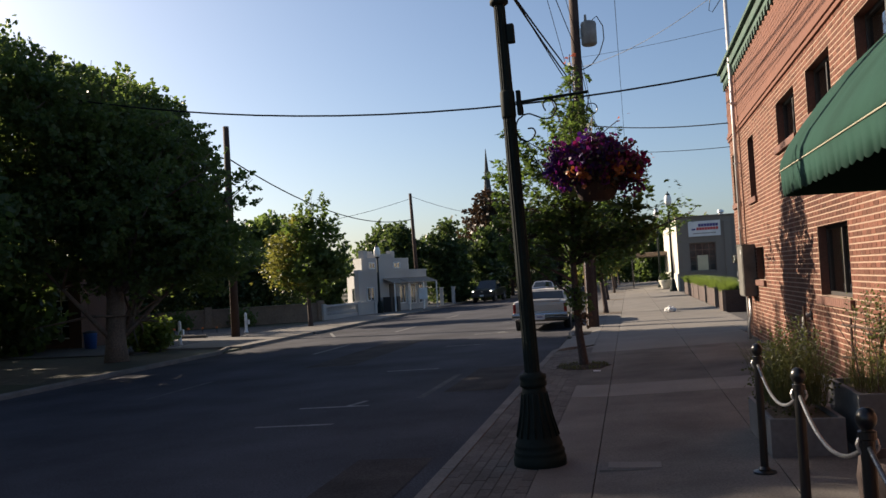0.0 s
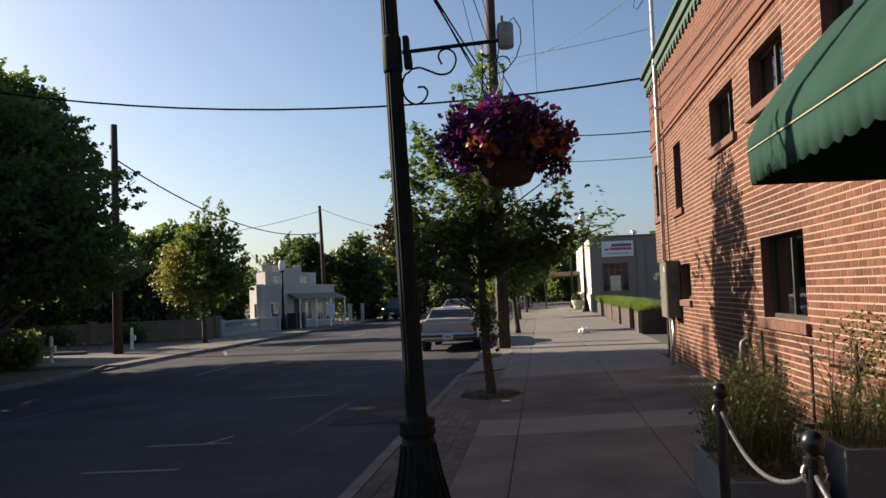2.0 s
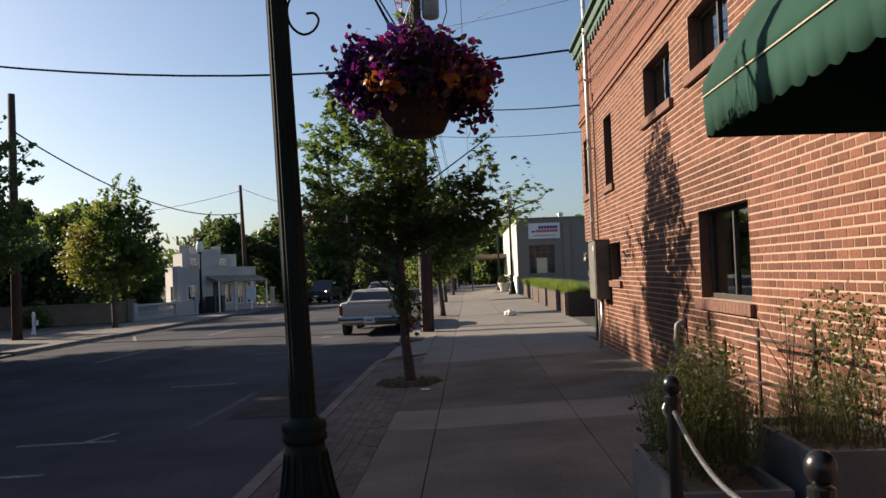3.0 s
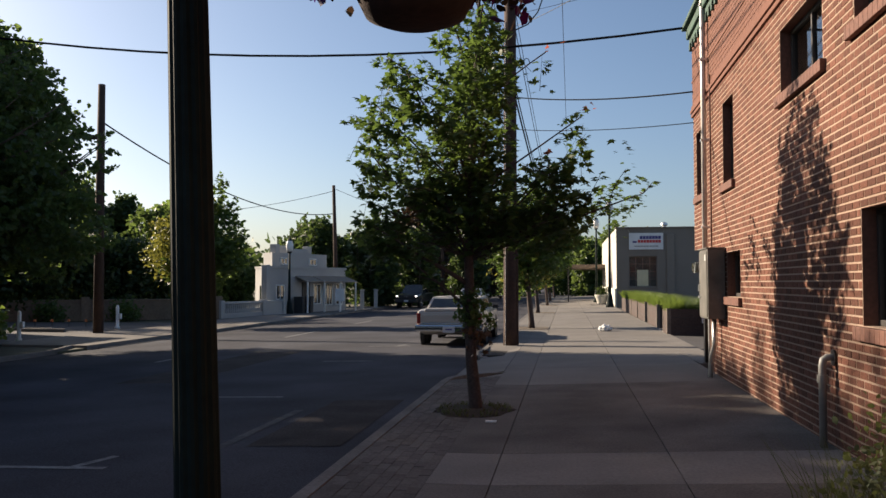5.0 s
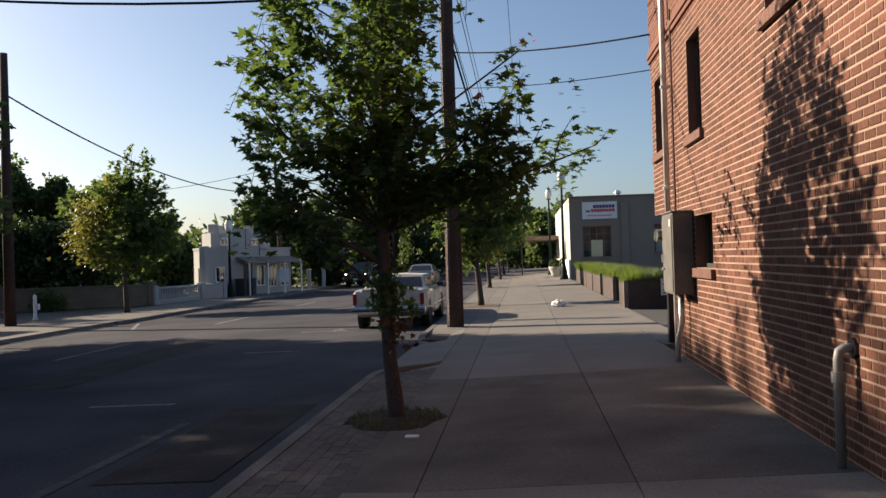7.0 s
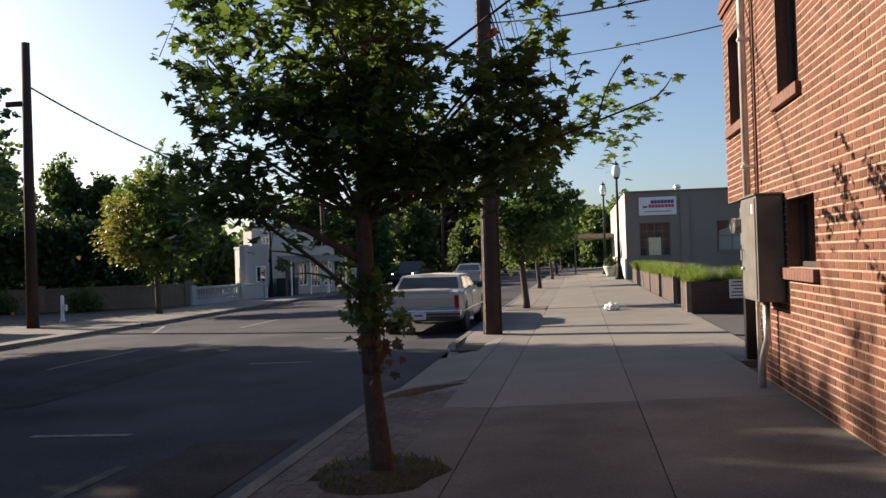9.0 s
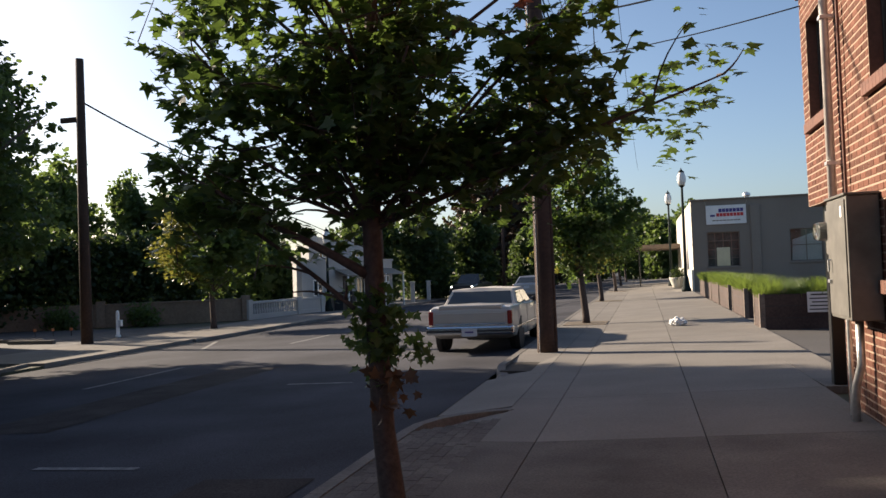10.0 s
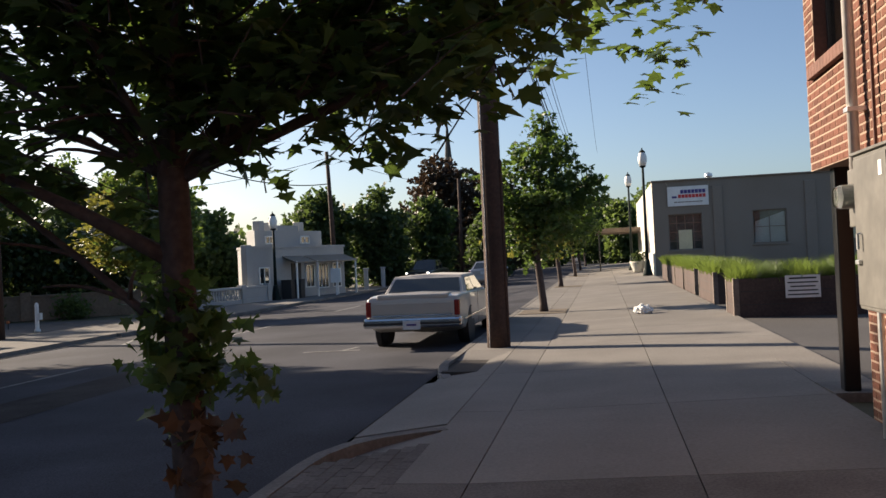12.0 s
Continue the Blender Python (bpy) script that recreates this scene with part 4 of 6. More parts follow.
# street tree across the street, its sunlit side put into yellow leaf colour
ym = make_tree("yellow_sided_maple", (-15.1, 38.5, FAR_SIDE), [(0, 0, -0.2, 0.16), (0, 0, 0.3, 0.12), (-0.05, 0, 1.4, 0.1), (0, 0, 2.6, 0.08), (0.2, 0, 4.5, 0.05), (0.3, 0, 6.0, 0.02)],
          [(0.3, 0, 3.0, 2.0, 2.1, 1.3), (0.9, 0, 4.0, 1.6, 1.6, 1.3), (0.2, 0, 5.2, 1.4, 1.4, 1.2), (1.0, 0, 5.6, 0.8, 0.8, 0.8), (-0.4, 0, 5.3, 0.8, 0.8, 0.8), (1.5, 0, 3.3, 1.0, 1.2, 0.9), (0.35, 0, 6.45, 0.4, 0.4, 0.6), (-1.15, 0, 4.9, 0.4, 0.5, 0.5), (1.75, 0, 4.75, 0.5, 0.5, 0.55), (2.1, 0, 2.7, 0.5, 0.5, 0.4), (-0.35, 0, 6.2, 0.3, 0.3, 0.45), (1.15, 0, 6.5, 0.3, 0.3, 0.4), (-1.6, 0, 2.5, 0.5, 0.6, 0.4)],
          8600, "rounded street maple turning yellow on its sunny side", STREET_LEAF, leaf=0.17, shape=MAPLE_SHAPE, per=18, spray=(0.6, 0.14), flat=0.6, seed=51, group="far street trees")

leaf_mesh("yellow_leaf_mass", lobe_spots([(-1.1, 0.1, 3.0, 1.3, 1.6, 1.1), (-1.0, 0.2, 4.1, 1.0, 1.2, 0.9), (-0.4, 0.2, 5.2, 0.6, 0.7, 0.7)], 480, 52), 0.16, MAPLE_SHAPE, MAPLE_YELLOW, ym, "leaves coloured yellow as if lit by the sun", 53, 0.7, 0.3, 8, 0.2)["kind"] = "stuff"

# trees closing the street; those below y 27 are unseen, added to block sun
FAR_TREES = [(-23.5, 26.0, 9.0, 3.4, BIG_LEAF), (-17.5, 66, 7.2, 2.6, FAR_LEAF), (-14.2, 69, 7.8, 2.8, FAR_LEAF), (-11.6, 74, 7.0, 2.6, FAR_LEAF), (-13.5, 88, 12.0, 5.0, COPPER_LEAF), (-9.0, 92, 10.0, 4.0, COPPER_LEAF), (-7.5, 78, 5.8, 2.4, FAR_LEAF),
             (-16, 104, 10, 5, FAR_LEAF), (-5, 112, 9.5, 4.5, BIG_LEAF), (1.5, 118, 9, 4.5, BIG_LEAF), (7, 108, 9, 4.0, BIG_LEAF), (-10, 120, 11, 5, BIG_LEAF), (-24, 84, 9, 4, FAR_LEAF), (8, 84, 7.2, 2.6, BIG_LEAF), (12, 92, 7, 3, BIG_LEAF),
             (-28.5, 64, 9, 3.2, BIG_LEAF), (-31, 50, 10, 3.4, BIG_LEAF), (-23.5, 62, 6.0, 2.6, BIG_LEAF), (-30, 66, 8, 3.5, FAR_LEAF), (3.6, 98, 7, 2.6, BIG_LEAF), (18, 96, 8, 4, BIG_LEAF), (26, 90, 8, 4, BIG_LEAF), (-36, 42, 11, 4, BIG_LEAF), (-29, 15, 11, 4.6, BIG_LEAF), (-29, 6, 11, 4.6, BIG_LEAF), (-39.7, 70, 11.8, 2.3, BIG_LEAF), (-45.5, 70, 11.4, 3.2, BIG_LEAF), (-36.5, 70, 10, 2.0, FAR_LEAF), (-25.5, 19, 11, 4.2, BIG_LEAF), (-27, 10.5, 11.5, 4.6, BIG_LEAF), (-26, 2, 11, 4.6, BIG_LEAF), (-33, 25, 10, 4, BIG_LEAF), (-26, -6, 10, 4.4, BIG_LEAF)]
for i, (x, y, h, r, mat) in enumerate(FAR_TREES):
    rr = random.Random(100 + i)
    z0 = FAR_SIDE if x < -6 else 0.0
    lobes = []
    for k in range(9):
        a, f = rr.random() * 6.28, rr.uniform(0.15, 0.62)
        lobes.append((math.cos(a) * r * f, math.sin(a) * r * f, h * rr.uniform(0.34, 0.8), r * rr.uniform(0.35, 0.62), r * rr.uniform(0.35, 0.62), h * rr.uniform(0.12, 0.2)))
    lobes.append((0, 0, h * 0.84, r * 0.4, r * 0.4, h * 0.16))
    lobes.append((0, 0, h * 0.35, r * 0.8, r * 0.8, h * 0.2))
    lobes.append((0, 0, h * 0.16, r * 0.85, r * 0.85, h * 0.14))
    words = "distant dark copper-leaved tree" if mat is COPPER_LEAF else "distant leafy green tree closing the street"
    make_tree("surrounding_tree", (x, y, z0), [(0, 0, -0.2, 0.25), (0, 0, h * 0.2, 0.2), (0, 0, h * 0.5, 0.13), (0, 0, h * 0.9, 0.04)], lobes, 12600, words, mat,
              leaf=0.27 + 0.02 * r, shape=CLUMP_SHAPE, per=14, spray=(0.9, 0.22), flat=0.5, seed=200 + i, bark=BARK_GREY, twigs=2, group="distant trees", shell=0.35)
woods = tagged(leaf_mesh("far_woods", [(x + 90 * (k % 2) * 0, 150 + 12 * math.sin(x), 0.5 + 7.5 * ((k * 0.618) % 1)) for k, x in enumerate([-140 + 0.12 * i for i in range(2400)])], 1.4, CLUMP_SHAPE, FAR_LEAF, None, "", 61, 0.5, 0.2, 4, 1.3),
               "dark line of distant woods beyond the town", "woods", kind="stuff")

# hedge behind the low wall, bush beside the pole
hedge = thing("hedge", 0, 0, 0, "tall dense dark green hedge behind the low wall", "hedge")
for k in range(7):
    part("stem", tube([(-27.3 + 1.0 * k, 38.0 + 1.9 * k, -0.5), (-27.2 + 1.0 * k, 38.1 + 1.9 * k, 2.5)], [0.09, 0.03], 7), BARK_GREY, hedge)
(leaf_mesh("foliage", [(-27.5 + 6.3 * t + rr.gauss(0, 0.55), 37.5 + 12.0 * t + rr.gauss(0, 0.55), -0.2 + 4.0 * (u ** 0.75)) for t, u in [(rr.random(), rr.random()) for _ in range(2600)]], 0.24, CLUMP_SHAPE, HEDGE_LEAF, hedge, "", 62, 0.5, 0.3, 10, 0.24))
rr = random.Random(9)
bush = thing("bush", -16.45, 25.9, FAR_SIDE, "rounded bright green bush beside the yard entrance", "bush")
part("stems", tube([(0, 0, -0.05), (0.05, 0, 0.3), (0.1, 0.05, 0.6)], [0.05, 0.04, 0.02], 7), BARK_GREY, bush)
leaf_mesh("foliage", lobe_spots([(0, 0, 0.45, 1.0, 0.9, 0.5), (0.2, 0, 0.75, 0.6, 0.6, 0.4), (-0.45, 0, 0.5, 0.6, 0.6, 0.4)], 420, 5), 0.17, OVAL_SHAPE, BOXWOOD, bush, "", 63, 0.5, 0.3, 7, 0.1)


# ---- street furniture near the path ----
def curl(cx, cz, r0, r1, a0, a1, y=0.0, n=18):
    return [(cx + (r0 + (r1 - r0) * i / n) * math.cos(a0 + (a1 - a0) * i / n), y, cz + (r0 + (r1 - r0) * i / n) * math.sin(a0 + (a1 - a0) * i / n)) for i in range(n + 1)]


lamp = thing("street_lamp", 0.15, 5.30, 0.0, "dark green cast-iron street lamp with a flared fluted base", "street lamp", "street lamps")
lamp.matrix_world = pose(0.15, 5.30, 0.0, 0.4, -1.75, 0)
part("base", lathe([(0.235, -0.03), (0.235, 0.06), (0.228, 0.075), (0.222, 0.1), (0.228, 0.115), (0.222, 0.13), (0.205, 0.155), (0.212, 0.17), (0.205, 0.19), (0.185, 0.24), (0.16, 0.34), (0.135, 0.46), (0.115, 0.58), (0.105, 0.68)], 32), GREEN_IRON, lamp, smooth=True)
for k in range(16):
    a = 2 * math.pi * k / 16
    bm = tube([(0.19 * math.cos(a), 0.19 * math.sin(a), 0.25), (0.14 * math.cos(a), 0.14 * math.sin(a), 0.44), (0.112 * math.cos(a), 0.112 * math.sin(a), 0.63)], [0.008, 0.012, 0.008], 6)
    part("flute", bm, GREEN_IRON, lamp, smooth=True)
part("collar", lathe([(0.1, 0.68), (0.118, 0.69), (0.122, 0.72), (0.112, 0.735), (0.122, 0.76), (0.118, 0.79), (0.085, 0.8), (0.08, 0.815)], 28), GREEN_IRON, lamp, smooth=True)
bm = bmesh.new()
rings = []
for z, r in ((0.8, 0.07), (4.15, 0.052)):
    rings.append([bm.verts.new(((r - (0.006 if k % 3 == 0 else 0)) * math.cos(2 * math.pi * k / 36), (r - (0.006 if k % 3 == 0 else 0)) * math.sin(2 * math.pi * k / 36), z)) for k in range(36)])
for k in range(36):
    bm.faces.new((rings[0][k], rings[0][(k + 1) % 36], rings[1][(k + 1) % 36], rings[1][k]))
part("shaft", bm, GREEN_IRON, lamp)
part("capital", lathe([(0.055, 4.13), (0.085, 4.15), (0.085, 4.18), (0.065, 4.2), (0.09, 4.26), (0.11, 4.3)], 24), GREEN_IRON, lamp, smooth=True)
part("globe", lathe([(0.1, 4.3), (0.17, 4.42), (0.18, 4.58), (0.13, 4.74), (0.05, 4.82), (0.02, 4.9)], 24), WHITE, lamp, "white acorn globe", smooth=True)
part("socket_box", box(0.05, 0.115, -0.04, 0.04, 3.78, 3.95, 0.008), GREEN_IRON, lamp)
part("bracket_clamp", lathe([(0.06, 3.1), (0.067, 3.12), (0.067, 3.33), (0.06, 3.35)], 20), GREEN_IRON, lamp, smooth=True)
arm = part("arm", tube([(0.07, 0, 3.235), (0.72, 0, 3.25)], 0.014, 8), GREEN_IRON, lamp)
part("clamp_plate", box(0.08, 0.12, -0.035, 0.035, 3.12, 3.34, 0.006), GREEN_IRON, arm)
SCROLL_HIGH = ((165, 175), (200, 172), (240, 190), (290, 212), (335, 205), (362, 165), (360, 125), (332, 100), (300, 106), (287, 132), (300, 166))
SCROLL_LOW = ((160, 95), (163, 172), (130, 200), (115, 245), (125, 300), (165, 335), (205, 325), (227, 290), (214, 262), (184, 260))


def smoothed(pts, steps=5):
    """A flowing line through points (Catmull-Rom)."""
    p = [Vector(q) for q in pts]
    p = [p[0]] + p + [p[-1]]
    out = []
    for a, b, c, d in zip(p, p[1:], p[2:], p[3:]):
        for i in range(steps):
            t = i / steps
            out.append(0.5 * (2 * b + (c - a) * t + (2 * a - 5 * b + 4 * c - d) * t * t + (3 * b - a - 3 * c + d) * t ** 3))
    return out + [p[-1]]


for line in (SCROLL_HIGH, SCROLL_LOW):
    part("scroll", tube(smoothed([(0.07 + (u - 125) / 670, 0, 3.235 - (w - 95) / 670) for u, w in line]), 0.007, 6), GREEN_IRON, arm, smooth=True)

basket = thing("hanging_basket", 0.79, 5.30, 2.3, "hanging basket overflowing with purple and orange petunias on the lamp arm", "hanging basket")
part("pot", lathe([(0.1, 0.0), (0.15, 0.02), (0.19, 0.1), (0.21, 0.2), (0.215, 0.22)], 28), material("coir_basket", (0.035, 0.016, 0.011), 0.95, grain=0.4, scale=40, bump=0.8), basket, "brown coir liner", smooth=True)
for k in range(3):
    a = 2.1 * k + 0.4
    part("hanger_wire", tube([(0.2 * math.cos(a), 0.2 * math.sin(a), 0.22), (0.1 * math.cos(a), 0.1 * math.sin(a), 0.56), (0, 0, 0.74)], 0.004, 5), BLACK, basket)
part("hook", tube([(0, 0, 0.74)] + curl(0, 0.82, 0.05, 0.05, -1.57, 3.6, n=10) + [(-0.02, 0, 0.93)], 0.005, 6), BLACK, basket)
lob = [(0, 0, 0.32, 0.38, 0.36, 0.18), (-0.26, 0, 0.33, 0.18, 0.24, 0.2), (0.26, 0, 0.3, 0.18, 0.24, 0.2), (0, 0, 0.48, 0.2, 0.2, 0.12), (0, -0.2, 0.3, 0.24, 0.2, 0.2), (0, 0.2, 0.3, 0.24, 0.2, 0.2), (0.3, 0, 0.2, 0.12, 0.15, 0.16)]
leaf_mesh("foliage", lobe_spots(lob, 520, 71), 0.04, OVAL_SHAPE, COPPER_LEAF, basket, "", 71, 0.4, 0.5, 6, 0.04)
FLOWER = [(0.5 * math.cos(2 * math.pi * k / 10) * (1.0 if k % 2 else 0.78), 0.5 * math.sin(2 * math.pi * k / 10) * (1.0 if k % 2 else 0.78)) for k in range(10)]
for name, colour, n, part_lobes, seed in (("purple_bloom", (0.07, 0.006, 0.06), 300, lob, 72), ("violet_bloom", (0.03, 0.007, 0.08), 190, [lob[1], lob[0], lob[3]], 73), ("magenta_bloom", (0.14, 0.008, 0.05), 90, [lob[0], lob[2], lob[3]], 74), ("orange_bloom", (0.2, 0.06, 0.015), 22, [(0.2, -0.22, 0.24, 0.2, 0.16, 0.1), (0, -0.3, 0.2, 0.3, 0.1, 0.1)], 75)):
    tint = tuple(min(1.0, c * 1.5) for c in colour)
    tagged(leaf_mesh(name, lobe_spots(part_lobes, n, seed, 0.2), 0.042, FLOWER, leaf_material(name, tuple(c * 0.75 for c in colour), tint, tuple(min(1.0, c * 2) for c in colour), 0.35), basket, "", seed, 0.15, 0.2, 6, 0.025), kind="stuff")

# posts and rope round the patio
POSTS = (4.67, 3.05, 1.6, 0.2, -1.2)


def rope_post(y):
    ob = thing("rope_post", 1.95, y, walk_z(1.95), "black iron post with a ball top carrying a grey rope", "post", "rope posts")
    part("shaft", lathe([(0.045, -0.02), (0.045, 0.03), (0.03, 0.05), (0.03, 0.86), (0.037, 0.865), (0.037, 0.895), (0.024, 0.9), (0.024, 0.91)], 18), BLACK, ob)
    part("ball", lathe([(0.014, 0.9), (0.03, 0.91), (0.04, 0.93), (0.043, 0.948), (0.04, 0.966), (0.03, 0.984), (0.015, 0.993), (0.003, 0.995)], 20), BLACK, ob, "glossy black ball", smooth=True)
    part("rope_ring", tube(curl(0, 0.84, 0.04, 0.045, 0, 6.2, n=14), 0.007, 6), STEEL, ob)
    part("foot", lathe([(0.085, -0.02), (0.085, 0.012), (0.05, 0.02)], 18), BLACK, ob)
    return ob


for y in POSTS:
    rope_post(y)
for y0, y1 in zip(POSTS, POSTS[1:]):
    rope = tagged(part("rope", tube([(1.95, y0 + (y1 - y0) * t, walk_z(1.95) + 0.84 - 0.17 * (1 - (2 * t - 1) ** 2)) for t in [i / 16 for i in range(17)]], 0.011, 10), CHAIN, None, smooth=True), "thick grey rope sagging between black posts", "rope", "ropes")


def planter_box(x0, x1, y0, y1, h, label):
    ob = thing("planter_box", (x0 + x1) / 2, (y0 + y1) / 2, 0.08, label, "planter")
    a, b = (x1 - x0) / 2, (y1 - y0) / 2
    for p in ((-a, a, -b, -b + 0.04), (-a, a, b - 0.04, b), (-a, -a + 0.04, -b + 0.04, b - 0.04), (a - 0.04, a, -b + 0.04, b - 0.04)):
        part("side", box(*p, -0.05, h, 0.006), STONE_PLANTER, ob)
    part("soil", box(-a + 0.03, a - 0.03, -b + 0.03, b - 0.03, 0.0, h - 0.05), EARTH, ob)
    return ob


pb = planter_box(2.08, 2.66, 5.15, 6.45, 0.3, "grey planter box with tall feathery grass on the patio")
r3 = np.random.RandomState(8)
spots = np.stack([r3.uniform(-0.24, 0.24, 900), r3.uniform(-0.4, 0.4, 900), np.full(900, 0.36)], 1)
leaf_mesh("feathery_foliage", lobe_spots([(0.0, 0.0, 0.55, 0.34, 0.5, 0.35), (0.1, 0.25, 0.8, 0.22, 0.3, 0.25), (-0.1, -0.2, 0.7, 0.2, 0.25, 0.25)], 480, 78), 0.028, OVAL_SHAPE, GRASS, pb, "", 78, 0.2, -0.6, 7, 0.04)["kind"] = "stuff"
tagged(grass_mesh("tall_grass", spots, 0.5, GRASS, pb, 9, 0.003, 0.2), kind="stuff")
pb = planter_box(2.78, 3.45, 5.2, 6.25, 0.48, "grey planter box with a leafy shrub and trellis by the wall")
leaf_mesh("shrub", [(rr.uniform(-0.2, 0.2), rr.uniform(-0.5, 0.2), 0.5 + 0.75 * rr.random() ** 0.8) for _ in range(230)], 0.028, OVAL_SHAPE, GRASS, pb, "", 77, 0.3, 0.3, 6, 0.05)
for k in range(12):
    x, y = rr.uniform(-0.22, 0.22), rr.uniform(-0.45, 0.4)
    part("stem", tube([(x, y, 0.3), (x + rr.gauss(0, 0.04), y + rr.gauss(0, 0.05), 0.75), (x + rr.gauss(0, 0.09), y + rr.gauss(0, 0.1), 1.15)], [0.005, 0.004, 0.002], 5), BARK, pb)
spots = np.stack([r3.uniform(-0.24, 0.24, 300), r3.uniform(-0.2, 0.48, 300), np.full(300, 0.42)], 1)
tagged(grass_mesh("grass", spots, 0.45, GRASS, pb, 10, 0.0028, 0.25), kind="stuff")
trellis = thing("trellis", 3.3, 5.66, 0.5, "rustic brown stick trellis leaning by the brick wall", "trellis")
for pts in ([(0, 1.84, -0.42), (0, 1.82, 0.53)], [(0, 0.74, -0.42), (0, 0.74, 0.64)], [(-0.026, 2.1, 0.44), (-0.026, 0.45, 0.48)], [(-0.026, 2.15, 0.08), (-0.026, 0.45, 0.2)], [(0.028, 0.7, 0.5), (0.028, 1.4, -0.4)], [(-0.6, 0.98, -0.42), (-0.62, 0.98, 0.72)], [(-0.6, 0.78, -0.42), (-0.58, 0.76, 0.55)]):
    part("stick", tube(pts, 0.014, 7), WOOD_DARK, trellis)
pot = thing("barrel_planter", 2.55, 3.2, 0.07, "dark half-barrel planter on the patio", "planter")
part("barrel", lathe([(0.22, -0.02), (0.27, 0.15), (0.28, 0.3), (0.26, 0.42), (0.24, 0.42), (0.24, 0.36)], 24), PLANTER, pot, smooth=True)
part("soil", lathe([(0.235, 0.3), (0.235, 0.365)], 20), EARTH, pot)

# awning over the entrance: a rounded hood with closed, rounded end
awning = thing("awning", WALL_X, 3.4, 2.2, "green canvas hood awning with cream piping and scalloped edge", "awning")
Y_END, Y_NEAR = 1.8, -2.6
PROFILE = [(1.19, 0.22), (1.18, 0.3), (1.12, 0.42), (1.0, 0.58), (0.85, 0.77), (0.63, 1.0), (0.35, 1.24), (0.0, 1.47)]


def hood(u, v):
    """u runs along the hood from its far end to the near one, v from the front edge up to the wall."""
    q = v * (len(PROFILE) - 1)
    i = min(int(q), len(PROFILE) - 2)
    (x0, z0), (x1, z1) = PROFILE[i], PROFILE[i + 1]
    f = q - i
    return Vector((-(x0 + (x1 - x0) * f) - 0.012, Y_END + (Y_NEAR - Y_END) * u, z0 + (z1 - z0) * f))


NU, NV = 56, 14
verts, faces = [], []
for i in range(NU + 1):
    for j in range(NV + 1):
        p = hood(i / NU, j / NV)
        p += Vector((0.006 * noise.noise((i * 0.5, j * 0.4, 2)), 0, 0.008 * noise.noise((i * 0.35, j * 0.6, 5))))
        verts.append(p)
for i in range(NU):
    for j in range(NV):
        k = i * (NV + 1) + j
        faces.append((k, k + 1, k + NV + 2, k + NV + 1))
canopy = raw_part("canopy", verts, faces, CANVAS, awning, smooth=True)
mod = canopy.modifiers.new("cloth", "SOLIDIFY")
mod.thickness = 0.006
verts, faces = [], []
N = 240
for i in range(N + 1):
    p = hood(i / N, 0)
    drop = 0.19 + 0.022 * abs(math.sin(i * math.pi / 9))
    verts += [p + Vector((-0.004, 0, 0.006)), p + Vector((0.006 + 0.006 * math.sin(i * 0.4), 0, -drop))]
for i in range(N):
    faces.append((2 * i, 2 * i + 1, 2 * i + 3, 2 * i + 2))
val = raw_part("valance", verts, faces, CANVAS, awning, "scalloped green canvas valance", smooth=True)
val.modifiers.new("cloth", "SOLIDIFY").thickness = 0.005
part("piping", tube([hood(i / 120, 0) + Vector((-0.008, 0, 0.0)) for i in range(121)], 0.005, 6), PIPING, awning, "cream piping")
for yy in (Y_END, Y_NEAR):
    bm = bmesh.new()
    front = [bm.verts.new((-x - 0.012, yy, z)) for x, z in PROFILE] + [bm.verts.new((-0.012, yy, 0.0)), bm.verts.new((-1.19, yy, 0.01))]
    bm.faces.new(front)
    end = part("end_panel", bm, CANVAS, awning)
    end.modifiers.new("cloth", "SOLIDIFY").thickness = 0.005
for w in (0.02, 0.35, 0.65, 0.98):
    part("rib", tube([hood(w, j / 10) + Vector((0.02, 0, -0.02)) for j in range(11)], 0.012, 6), STEEL, awning)

# metal cover in the pavement
cover = thing("pavement_cover", 0.97, 5.1, walk_z(0.97) + 0.002, "worn grey metal service cover set in the pavement", "cover", kind="structure")
part("frame", box(-0.29, 0.29, -0.16, 0.16, -0.03, 0.004, 0.003), KERB, cover)
part("plate", box(-0.22, 0.22, -0.11, 0.11, -0.02, 0.012, 0.004), CONC_LIGHT, cover)

# standpipe by the wall
stand = thing("standpipe", 3.4, 10.5, walk_z(3.4), "grey painted standpipe with an elbow at the brick wall", "pipe")
part("riser", tube([(0, 0, -0.05), (0, 0, 0.62), (0.0, 0, 0.7), (0.01, 0.0, 0.75), (0.04, 0, 0.77), (0.12, 0, 0.77)], 0.032, 14), BOX_GREY, stand, smooth=True)
part("cap", lathe([(0.045, 0.55), (0.045, 0.62)], 14), BOX_GREY, stand)
part("flange", tube([(0.085, 0, 0.77), (0.112, 0, 0.77)], 0.07, 18), BLACK, stand)

# meter cabinet, conduits and mast on the building
cab = thing("meter_cabinet", 3.5, 15.8, 1.0, "grey steel electric meter cabinet on the brick wall", "meter cabinet")
part("cabinet", box(-0.25, 0.0, -0.36, 0.36, 0.0, 1.02, 0.012), CABINET, cab)
part("door", box(-0.262, -0.25, -0.33, 0.33, 0.03, 0.99, 0.004), CABINET, cab)
part("label_plate", box(-0.266, -0.262, -0.26, -0.2, 0.85, 0.94), WHITE, cab)
part("hasp", box(-0.285, -0.262, 0.22, 0.3, 0.3, 0.33, 0.004), STEEL, cab)
